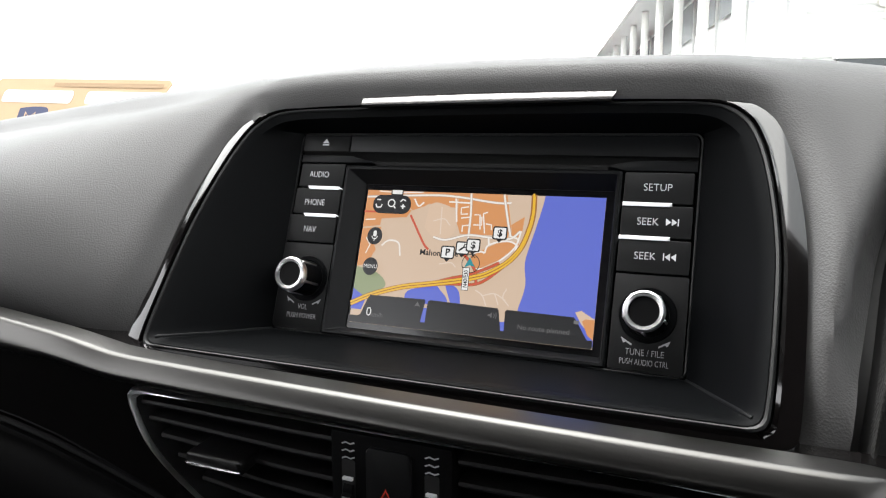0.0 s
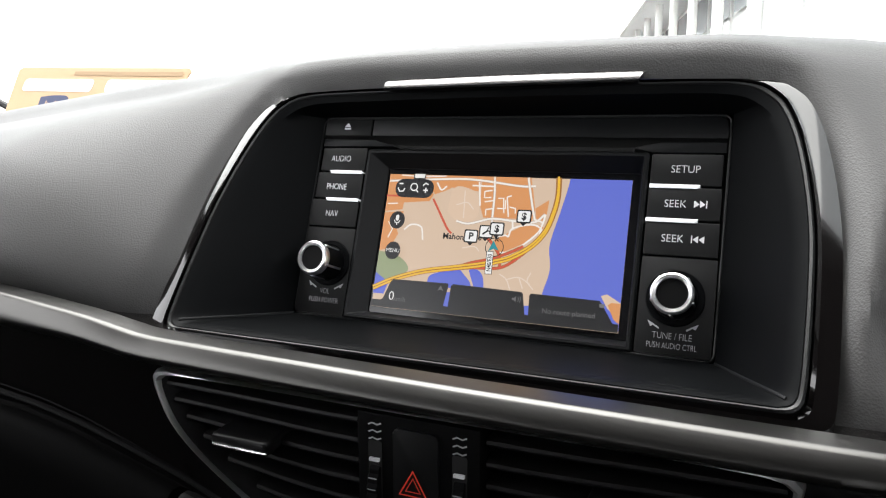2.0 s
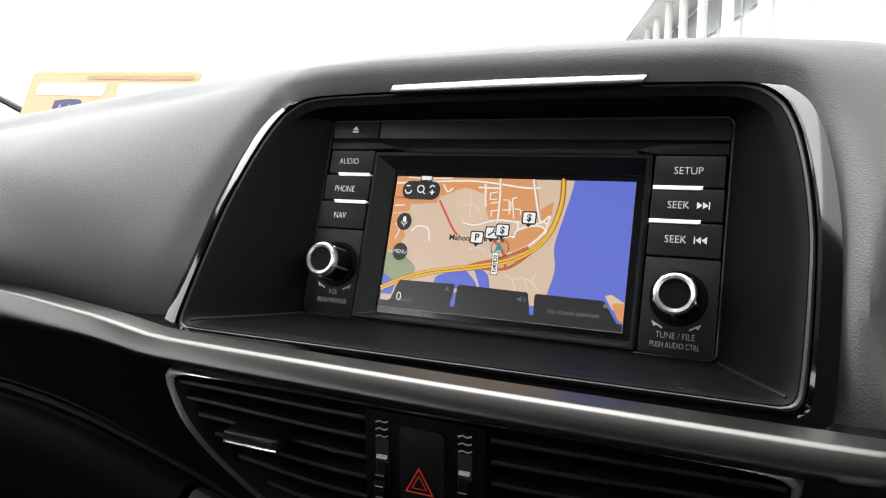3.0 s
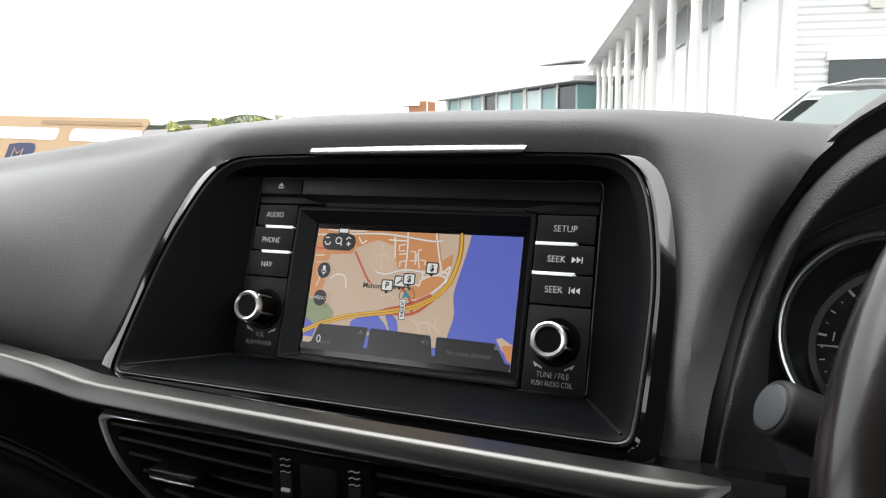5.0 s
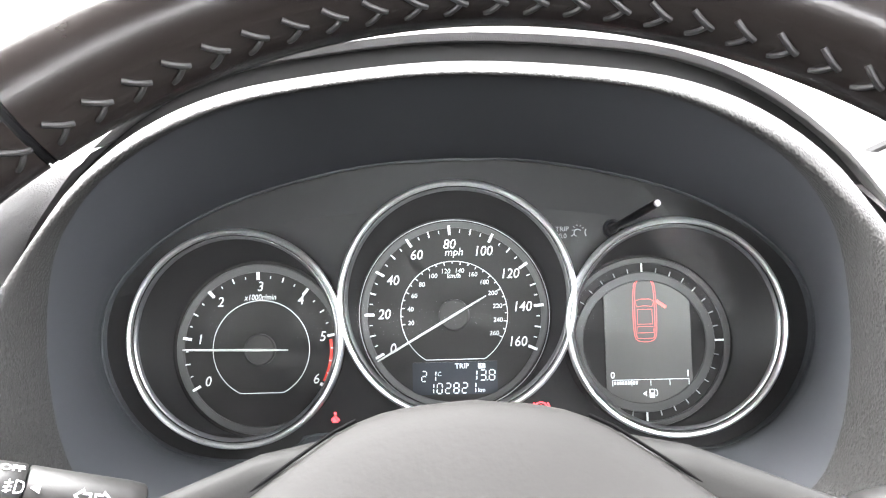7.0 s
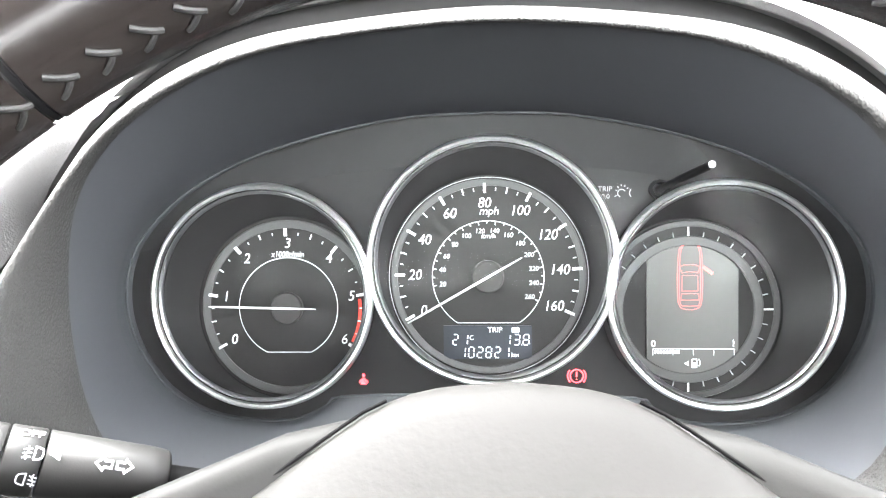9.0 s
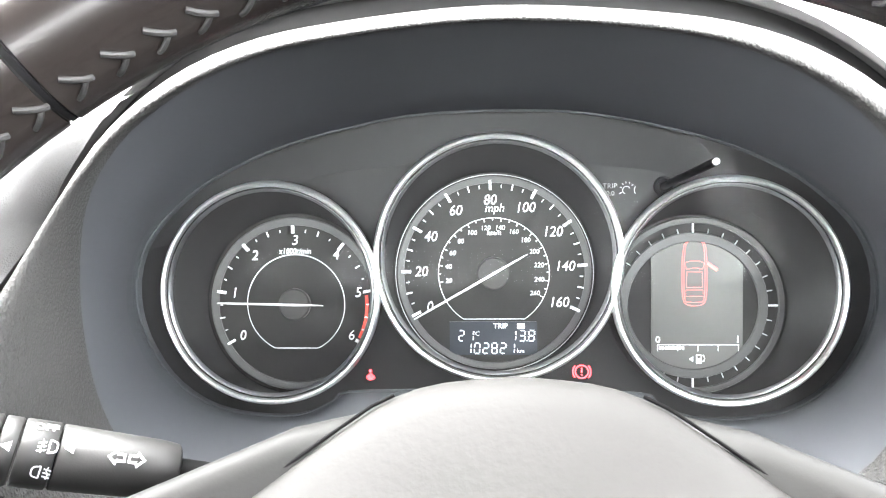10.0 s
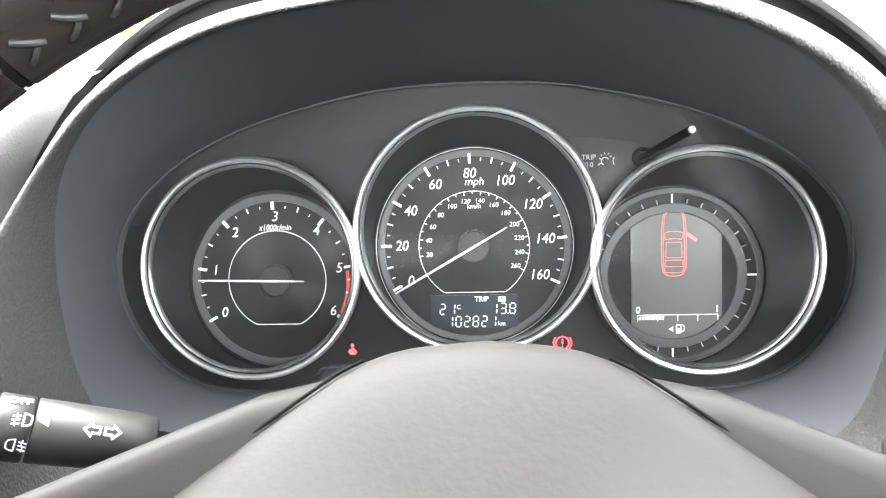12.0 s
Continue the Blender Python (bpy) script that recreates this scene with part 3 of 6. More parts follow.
for sx in (-0.0175, 0.0178):
    part("wheel_slot", flat(rounded(sx - 0.0030, sx + 0.0030, -0.025, 0.0145, 0.001), 0.0003), DEEP, centre, m=VF)
    wheel_bm = bmesh.new()
    rings = []
    for x in (-0.0024, -0.0020, 0.0020, 0.0024):
        rr = 0.0180 if abs(x) > 0.0022 else 0.0185
        rings.append([(sx + x, -0.006 + (rr + (0.0004 if k % 3 else -0.0003)) * math.sin(2 * math.pi * k / 90), -0.0150 + (rr + (0.0004 if k % 3 else -0.0003)) * math.cos(2 * math.pi * k / 90)) for k in range(90)])
    tw = part("thumb_wheel", loft(rings, True, True, True, bm=wheel_bm), MATTE, centre, "ribbed thumb wheel", m=VF)
    part("wheel_mark", box(sx - 0.0021, sx + 0.0021, 0.0064, 0.0076, 0.0000, 0.0016), PRINT, tw)
    for k in range(6):
        a = radians(18 - 13 * k)
        part("rib", box(sx - 0.0018, sx + 0.0018, -0.006 + 0.0190 * math.sin(a) - 0.0003, -0.006 + 0.0190 * math.sin(a) + 0.0003, -0.015 + 0.0187 * math.cos(a) - 0.0003, -0.015 + 0.0187 * math.cos(a) + 0.0002), GREYPRINT, tw)
    for k in range(3):
        y0 = 0.0176 + 0.0030 * (k - 1) + 0.001
        part("airflow_mark", strip_line([(sx - 0.0028, y0 - 0.0008), (sx - 0.001, y0), (sx + 0.001, y0 - 0.0006), (sx + 0.0028, y0 + 0.0002)], 0.0006, 0.0003), GREYPRINT, centre, m=VF)

# ---------- radio with navigation screen ----------
radio = thing("car_radio", "black car radio with lit navigation map, buttons and two silver knobs", "car radio", m=U)
plate = part("faceplate", slab(rounded(-0.1115, 0.1072, -0.0455, 0.0676, 0.004), -0.03, -0.0090, 0.0), KEY, radio)
edge = rounded(-0.1121, 0.1078, -0.0458, 0.0680, 0.004)
part("bezel_edge", tube([(x, y, 0.0010) for x, y in [*edge, edge[0]]], 0.0006, 8), BEAD, radio, "thin polished edge")
part("disc_cover", slab([(-0.0793, 0.0571), (0.1066, 0.0562), (0.1070, 0.0575), (0.1066, 0.0640), (0.1052, 0.0664), (0.1030, 0.0670), (-0.0793, 0.0670)], -0.008, 0.0022, 0.0004), PLATE, radio, "satin black disc cover")
ej = part("eject_key", slab([(-0.1102, 0.0572), (-0.0801, 0.0572), (-0.0801, 0.0670), (-0.1085, 0.0670), (-0.1100, 0.0660), (-0.1105, 0.0640)], -0.008, 0.0024, 0.0004), KEY, radio)
part("eject_mark", slab([(-0.0975, 0.0622), (-0.0935, 0.0622), (-0.0955, 0.0646)], 0.0022, 0.0027), PRINT, ej)
part("eject_mark", slab([(-0.0975, 0.0608), (-0.0935, 0.0608), (-0.0935, 0.0616), (-0.0975, 0.0616)], 0.0022, 0.0027), PRINT, ej)
slotp = [[(x, 0.0570, 0.0020), (x, 0.0560, -0.001), (x, 0.0535, -0.0038), (x, 0.0512, -0.0036), (x, 0.0497, 0.0014)] for x in (-0.1105, 0.1070)]
part("disc_slot", loft(slotp, False), DEEP, radio, "dark disc slot")
for wing in ([(-0.1108, 0.0508), (-0.0640, 0.0512), (-0.0655, 0.0522), (-0.0735, 0.0538), (-0.0780, 0.0552), (-0.1108, 0.0556)], [(0.1068, 0.0492), (0.1068, 0.0548), (0.0780, 0.0545), (0.0730, 0.0536), (0.0665, 0.0524), (0.0652, 0.0512), (0.0740, 0.0496)]):
    part("slot_wing", slab(wing, -0.006, 0.0014, 0.0005), PLATE, radio, "satin guide beside the disc slot")

# screen frame: a deep bevel round the display
FX, FY = (-0.0803, 0.0727), (-0.0455, 0.0495)


def frame_ring(x0, x1, y0, y1, r, z):
    return [(x, y, z) for x, y in rounded(x0, x1, y0, y1, r)]


part("screen_frame", loft([frame_ring(FX[0], FX[1], FY[0], FY[1], 0.0015, -0.006), frame_ring(FX[0], FX[1], FY[0], FY[1], 0.0015, 0.0016), frame_ring(FX[0] + 0.001, FX[1] - 0.001, FY[0] + 0.001, FY[1] - 0.001, 0.0012, 0.0026), frame_ring(FX[0] + 0.0022, FX[1] - 0.0022, FY[0] + 0.0022, FY[1] - 0.0022, 0.001, 0.0026), frame_ring(-0.0690, 0.0690, -0.0405, 0.0405, 0.0008, -0.0042), frame_ring(-0.0690, 0.0690, -0.0405, 0.0405, 0.0008, -0.0058)]), PLATE, radio, "bevelled satin frame", angle=25)
part("screen_glass", slab(rounded(-0.0700, 0.0700, -0.0415, 0.0415, 0.001), -0.008, -0.0050), mat("display_black", (0.008, 0.008, 0.009), 0.12, vary=0.1, coat=0.3), radio, "black display glass")

display = part("display", flat([(-0.0675, -0.0372), (0.0650, -0.0372), (0.0650, 0.0372), (-0.0675, 0.0372)], -0.0048), lit("map_land", (0.70, 0.53, 0.39)), radio, "lit navigation map")
Z = [-0.0046]


def patch(name, pts, material, label=""):
    Z[0] += 0.00002
    return part(name, flat(pts, Z[0]), material, display, label)


def road(name, pts, width, material, soft=True):
    Z[0] += 0.00002
    p = [(q.x, q.y) for q in smooth_path([(x, y, 0) for x, y in pts], 6)] if soft else pts
    return part(name, strip_line(p, width, Z[0]), material, display)


SEA, TOWN, PARK = lit("map_sea", (0.12, 0.16, 0.62), 0.85), lit("map_town", (0.72, 0.32, 0.12)), lit("map_park", (0.36, 0.42, 0.24), 0.7)
SAND, STREETEDGE, PALELANE = lit("map_sand", (0.74, 0.55, 0.40)), lit("map_street_edge", (0.46, 0.36, 0.28), 0.8), lit("map_pale_lane", (0.80, 0.66, 0.54), 0.8)
LANE, HWY, HWYE, REDROAD = lit("map_street", (0.85, 0.80, 0.74), 0.85), lit("map_highway", (0.85, 0.50, 0.04)), lit("map_highway_edge", (0.42, 0.18, 0.04), 0.7), lit("map_red_road", (0.62, 0.10, 0.05))
BAND, TABM, INK, PAPER = lit("map_tab_grey", (0.012, 0.012, 0.014), 0.7), lit("map_dark", (0.010, 0.010, 0.012), 0.7), lit("map_ink", (0.004, 0.004, 0.006), 0.5), lit("map_white", (0.85, 0.85, 0.83), 0.85)
def soft_patch(name, pts, material, label=""):
    return patch(name, [(q.x, q.y) for q in smooth_path([(x, y, 0) for x, y in pts], 5)], material, label)


coast = [(q.x, q.y) for q in smooth_path([(0.0345, 0.0372, 0), (0.0334, 0.0302, 0), (0.0309, 0.0184, 0), (0.0285, 0.0081, 0), (0.0276, 0.0009, 0), (0.0290, -0.0076, 0), (0.0286, -0.0134, 0), (0.0265, -0.0225, 0), (0.0255, -0.0362, 0)], 6)]
patch("sea", coast + [(0.0650, -0.0362), (0.0650, 0.0372)], SEA, "blue sea")
patch("corner_land", [(0.0553, -0.0204), (0.0582, -0.0193), (0.0650, -0.0230), (0.0650, -0.0318), (0.0588, -0.0260)], SAND)
patch("corner_land", [(0.0590, -0.0245), (0.0606, -0.0232), (0.0650, -0.0233), (0.0650, -0.0330), (0.0622, -0.0310)], TOWN)
patch("town", [(-0.0433, 0.0372), (-0.0436, 0.0312), (-0.0386, 0.0265), (-0.0322, 0.0289), (-0.0292, 0.0306), (-0.0138, 0.0290), (-0.0127, 0.0372)], TOWN)
patch("town", [(-0.0127, 0.0372), (-0.0120, 0.0212), (-0.0093, 0.0150), (0.0136, 0.0153), (0.0168, 0.0134), (0.0182, 0.0200), (0.0160, 0.0300), (0.0142, 0.0372)], TOWN)
patch("town", [(0.0182, 0.0212), (0.0249, 0.0258), (0.0244, 0.0180), (0.0228, 0.0148), (0.0190, 0.0156)], TOWN)
patch("town", [(-0.0675, 0.0372), (-0.0675, 0.0160), (-0.0570, 0.0173), (-0.0566, 0.0212), (-0.0414, 0.0226), (-0.0392, 0.0265), (-0.0453, 0.0311), (-0.0440, 0.0372)], TOWN)
patch("town", [(0.0022, -0.0033), (0.0003, -0.0008), (-0.0020, 0.0035), (0.0012, 0.0052), (0.0090, 0.0098), (0.0125, 0.0117), (0.0213, 0.0124), (0.0235, 0.0117), (0.0226, 0.0093), (0.0150, 0.0030), (0.0065, -0.0013)], TOWN)
patch("town", [(-0.0675, 0.0105), (-0.0675, -0.0063), (-0.0613, -0.0046), (-0.0574, 0.0036), (-0.0598, 0.0082), (-0.0564, 0.0132), (-0.0559, 0.0164), (-0.0675, 0.0150)], TOWN)
soft_patch("quarter", [(-0.0290, 0.0295), (-0.0250, 0.0315), (-0.0170, 0.0295), (-0.0135, 0.0260), (-0.0125, 0.0160), (-0.0190, 0.0115), (-0.0250, 0.0130), (-0.0300, 0.0175)], SAND)
soft_patch("park", [(-0.0675, -0.0065), (-0.0573, -0.0081), (-0.0506, -0.0117), (-0.0485, -0.0162), (-0.0545, -0.0205), (-0.0590, -0.0225), (-0.0675, -0.0250)], PARK, "green park")
patch("pond", [(-0.0675, -0.0185), (-0.0590, -0.0235), (-0.0610, -0.0300), (-0.0675, -0.0300)], SEA)
soft_patch("pond", [(-0.0362, -0.0230), (-0.0350, -0.0178), (-0.0262, -0.0146), (-0.0193, -0.0134), (-0.0158, -0.0159), (-0.0122, -0.0195), (-0.0105, -0.0240)], SEA, "blue pond")
soft_patch("pond", [(-0.0136, -0.0130), (-0.0090, -0.0127), (-0.0055, -0.0160), (-0.0045, -0.0230), (-0.0085, -0.0235), (-0.0127, -0.0153)], SEA, "blue pond")
for p in ([(-0.0673, 0.0332), (-0.0298, 0.0353), (-0.0135, 0.0350), (0.0086, 0.0325), (0.0170, 0.0327)], [(-0.0056, 0.0372), (-0.0045, 0.0260), (-0.0042, 0.0109)], [(0.0127, 0.0372), (0.0153, 0.0267), (0.0182, 0.0164), (0.0196, 0.0138)],
          [(-0.0241, 0.0124), (-0.0167, 0.0113), (-0.0046, 0.0145), (0.0077, 0.0139), (0.0183, 0.0138), (0.0236, 0.0181)]):
    road("street_edge", p, 0.0014, STREETEDGE)
    road("street", p, 0.0010, LANE)
for p in ([(-0.0138, 0.0340), (-0.0118, 0.0212)], [(-0.0175, 0.0320), (-0.0045, 0.0318)], [(0.0057, 0.0055), (0.0076, 0.0100), (0.0169, 0.0125), (0.0224, 0.0107), (0.0218, 0.0078)], [(0.0021, -0.0030), (0.0085, -0.0020), (0.0150, 0.0027), (0.0216, 0.0095), (0.0240, 0.0181)],
          [(0.0075, 0.0100), (0.0070, 0.0140)], [(-0.0004, 0.0052), (0.0040, 0.0062), (0.0057, 0.0055)], [(-0.0540, 0.0060), (-0.0500, 0.0090), (-0.0440, 0.0080), (-0.0420, 0.0010)], [(-0.0380, 0.0330), (-0.0350, 0.0290), (-0.0320, 0.0312)]):
    road("street", p, 0.0009, LANE)
for p in ([(-0.0102, 0.0289), (-0.0059, 0.0297)], [(-0.0095, 0.0234), (-0.0046, 0.0242)], [(-0.0084, 0.0192), (-0.0041, 0.0200)], [(-0.0022, 0.0201), (0.0024, 0.0202), (0.0019, 0.0247)], [(0.0045, 0.0158), (0.0026, 0.0263)], [(-0.0023, 0.0255), (0.0008, 0.0256), (0.0018, 0.0178)],
          [(-0.0100, 0.0290), (-0.0098, 0.0255), (-0.0060, 0.0258)], [(-0.0082, 0.0192), (-0.0080, 0.0160)], [(0.0046, 0.0210), (0.0078, 0.0205), (0.0080, 0.0178)], [(0.0026, 0.0262), (0.0050, 0.0272)], [(-0.0520, 0.0372), (-0.0512, 0.0338)], [(-0.0600, 0.0366), (-0.0500, 0.0361), (-0.0330, 0.0366)],
          [(-0.0662, 0.0200), (-0.0600, 0.0205)], [(-0.0640, 0.0100), (-0.0610, 0.0060), (-0.0630, 0.0010)], [(0.0182, 0.0152), (0.0225, 0.0140), (0.0232, 0.0125)]):
    road("street", p, 0.0007, LANE, False)
for p in ([(0.0035, -0.0140), (0.0075, -0.0165), (0.0100, -0.0215)], [(0.0075, -0.0165), (0.0140, -0.0150), (0.0200, -0.0180)], [(0.0140, -0.0150), (0.0165, -0.0205)], [(0.0200, -0.0120), (0.0185, -0.0165), (0.0220, -0.0205)], [(-0.0250, 0.0210), (-0.0190, 0.0225), (-0.0150, 0.0190)], [(-0.0210, 0.0290), (-0.0200, 0.0140)], [(-0.0185, -0.0020), (-0.0120, -0.0008), (-0.0090, -0.0030)]):
    road("lane", p, 0.0006, PALELANE)
road("red_road", [(-0.0675, 0.0246), (-0.0566, 0.0247)], 0.0010, REDROAD, False)
road("red_road", [(-0.0388, 0.0237), (-0.0346, 0.0172), (-0.0287, 0.0082), (-0.0257, 0.0053)], 0.0012, REDROAD)
track = [(-0.0674, -0.0272), (-0.0553, -0.0214), (-0.0391, -0.0161), (-0.0232, -0.0131), (-0.0077, -0.0102), (0.0012, -0.0078), (0.0085, -0.0053), (0.0182, 0.0009), (0.0247, 0.0088), (0.0280, 0.0183), (0.0294, 0.0271), (0.0290, 0.0372)]
for slip in ([(-0.0200, -0.0122), (-0.0115, -0.0092), (-0.0019, -0.0066), (0.0082, -0.0024), (0.0145, 0.0010)], [(-0.0200, -0.0132), (-0.0113, -0.0120), (0.0016, -0.0113), (0.0088, -0.0080), (0.0170, -0.0008)], [(-0.0059, 0.0048), (-0.0003, -0.0008), (0.0024, -0.0051), (0.0033, -0.0103)]):
    road("slip_road_edge", slip, 0.0017, HWYE)
    road("slip_road", slip, 0.0012, REDROAD)
road("highway_edge", track, 0.0030, HWYE)
for off in (-0.0007, 0.0007):
    road("highway", [(x - off * 0.3, y + off) for x, y in track], 0.0010, HWY)
patch("sea_gap", [(-0.0250, -0.0362), (-0.0250, -0.0262), (-0.0215, -0.0255), (-0.0215, -0.0362)], SEA)
patch("sea_gap", [(0.0180, -0.0362), (0.0176, -0.0290), (0.0215, -0.0285), (0.0215, -0.0362)], SEA)
for tabs in ([(-0.0675, -0.0362), (-0.0604, -0.0326), (-0.0572, -0.0235), (-0.0558, -0.0217), (-0.0237, -0.0213), (-0.0232, -0.0222), (-0.0246, -0.0320), (-0.0246, -0.0362)], [(-0.0222, -0.0362), (-0.0218, -0.0225), (-0.0206, -0.0214), (0.0165, -0.0222), (0.0172, -0.0232), (0.0190, -0.0320), (0.0190, -0.0362)], [(0.0212, -0.0362), (0.0206, -0.0236), (0.0214, -0.0225), (0.0553, -0.0229), (0.0562, -0.0240), (0.0622, -0.0330), (0.0650, -0.0362)]):
    patch("tab", tabs, BAND, "dark tab")
patch("foot_band", [(-0.0675, -0.0372), (0.0650, -0.0372), (0.0650, -0.0332), (-0.0675, -0.0334)], BAND)


def badge(x, y, mark, size=0.0038):
    b = patch("map_badge", rounded(x - 0.0039, x + 0.0039, y - 0.0034, y + 0.0036, 0.0010, 3), INK, "map marker")
    Z[0] += 0.00002
    part("badge_point", flat([(x - 0.0016, y - 0.0034), (x, y - 0.0050), (x + 0.0016, y - 0.0034)], Z[0]), INK, b)
    Z[0] += 0.00002
    part("badge_face", flat(rounded(x - 0.0032, x + 0.0032, y - 0.0027, y + 0.0029, 0.0007, 3), Z[0]), PAPER, b)
    Z[0] += 0.00002
    if mark:
        part("badge_mark", words(mark, size * 1.35, x, y, Z[0], bold=0.03, thick=0), INK, b)
    else:
        part("badge_mark", strip_line([(x - 0.0019, y - 0.0014), (x + 0.0012, y + 0.0010)], 0.0009, Z[0]), INK, b)
        part("badge_mark", strip_line(circle(x + 0.0016, y + 0.0013, 0.0009, n=10), 0.0006, Z[0], closed=True), INK, b)


def caption(name, text, size, x, y, material, align="CENTER", bold=0.0):
    Z[0] += 0.00002
    return part(name, words(text, size, x, y, Z[0], bold=bold, thick=0, align=align), material, display)


caption("place_name", "Mahon", 0.0044, -0.0242, 0.0036, INK, bold=0.02)
caption("place_name", "e", 0.0046, -0.0093, 0.0040, INK, bold=0.02)
caption("place_name", "k", 0.0046, 0.0002, 0.0040, INK, bold=0.02)
badge(-0.0143, 0.0044, "P")
badge(-0.0062, 0.0072, "")
badge(-0.0005, 0.0090, "$")
badge(0.0132, 0.0162, "$")
patch("map_badge", [(-0.0519, 0.0342), (-0.0447, 0.0342), (-0.0445, 0.0372), (-0.0521, 0.0372)], INK)
patch("badge_face", [(-0.0512, 0.0349), (-0.0454, 0.0349), (-0.0452, 0.0372), (-0.0514, 0.0372)], PAPER)
Z[0] += 0.00002
part("position_ring", strip_line(circle(-0.0006, -0.0006, 0.0048, n=28), 0.0004, Z[0], closed=True), TABM, display)
Z[0] += 0.00002
sign_m = Matrix.Translation((-0.0024, -0.0088, 0)) @ Matrix.Rotation(radians(2), 4, "Z")
part("road_sign", flat([tuple((sign_m @ Vector((x, y, 0)))[:2]) for x, y in ((-0.0019, -0.0060), (0.0019, -0.0060), (0.0019, 0.0060), (-0.0019, 0.0060))], Z[0]), INK, display)
Z[0] += 0.00002
part("road_sign", flat([tuple((sign_m @ Vector((x, y, 0)))[:2]) for x, y in ((-0.0016, -0.0057), (0.0016, -0.0057), (0.0016, 0.0057), (-0.0016, 0.0057))], Z[0]), PAPER, display)
Z[0] += 0.00002
sign = words("N40/E30", 0.0032, 0, 0, 0, bold=0.02, thick=0)
sign.transform(Matrix.Translation((-0.0023, -0.0088, Z[0])) @ Matrix.Rotation(radians(92), 4, "Z") @ Matrix.Diagonal((0.80, 1, 1, 1)))
part("sign_text", sign, INK, display)
patch("position_arrow", [(-0.0014, 0.0028), (-0.0038, -0.0029), (-0.0010, -0.0015), (0.0018, -0.0022)], lit("map_teal", (0.02, 0.28, 0.32)), "teal position arrow")
patch("zoom_pill", rounded(-0.0622, -0.0390, 0.0237, 0.0342, 0.0050, 6), TABM, "dark zoom control")
Z[0] += 0.00002
part("zoom_mark", strip_line(circle(-0.0509, 0.0297, 0.0020, n=16), 0.0007, Z[0], closed=True), PAPER, display)
dx, dy = -0.0016, 0.0022
for p in ([(-0.0481, 0.0263), (-0.0466, 0.0246)], [(-0.0585, 0.0292), (-0.0560, 0.0292)], [(-0.0590, 0.0268), (-0.0578, 0.0248), (-0.0556, 0.0250), (-0.0548, 0.0266)], [(-0.0435, 0.0258), (-0.0407, 0.0258)], [(-0.0421, 0.0244), (-0.0421, 0.0272)], [(-0.0440, 0.0284), (-0.0425, 0.0298), (-0.0408, 0.0290)]):
    road("zoom_mark", [(x + dx, y + dy) for x, y in p], 0.0008, PAPER, False)
for y, t in ((0.0108, ""), (-0.0062, "MENU")):
    patch("round_key", [(-0.0582 + 0.0046 * math.cos(a), y + 0.0049 * math.sin(a)) for a in [2 * math.pi * k / 24 for k in range(24)]], TABM, "dark round key")
    if t:
        caption("key_word", t, 0.0030, -0.0582, y, PAPER)
    else:
        patch("microphone", rounded(-0.0592, -0.0572, y - 0.0004, y + 0.0030, 0.0009, 3), PAPER)
        road("microphone", [(-0.0600, y), (-0.0592, y - 0.0014), (-0.0572, y - 0.0014), (-0.0564, y)], 0.0005, PAPER, False)
        road("microphone", [(-0.0582, y - 0.0014), (-0.0582, y - 0.0028)], 0.0006, PAPER, False)
GREYLIT = lit("map_grey", (0.20, 0.20, 0.20), 0.7)
caption("speed", "0", 0.0068, -0.0550, -0.0310, PAPER)
caption("speed_unit", "km/h", 0.0036, -0.0500, -0.0322, GREYLIT)
caption("route_text", "No route planned", 0.0036, 0.0410, -0.0305, GREYLIT)
patch("north_arrow", [(-0.0289, -0.0257), (-0.0271, -0.0228), (-0.0253, -0.0257), (-0.0271, -0.0250)], GREYLIT)
patch("speaker", [(0.0120, -0.0256), (0.0130, -0.0256), (0.0142, -0.0246), (0.0142, -0.0276), (0.0130, -0.0266), (0.0120, -0.0266)], GREYLIT)
for k in range(2):
    road("sound_wave", [(0.0152 + 0.0010 * k, -0.0250 + 0.0005 * k), (0.0156 + 0.0010 * k, -0.0261), (0.0152 + 0.0010 * k, -0.0272 - 0.0005 * k)], 0.0004, GREYLIT, False)
patch("flag", [(0.0555, -0.0244), (0.0580, -0.0244), (0.0580, -0.0262), (0.0555, -0.0262)], GREYLIT)

# buttons
def key(x0, x1, y0, y1, text, tx, ty, wide=1.0, marks=""):
    k = part("key", slab(rounded(x0, x1, y0, y1, 0.0006, 2), -0.008, 0.0022, 0.00045), KEY, radio, f"black {text.lower()} button")
    part("key_word", words(text, 0.0051, tx, ty, 0.0023, bold=-0.012, thick=0.00005, wide=wide * 0.93), PRINT, k)
    return k


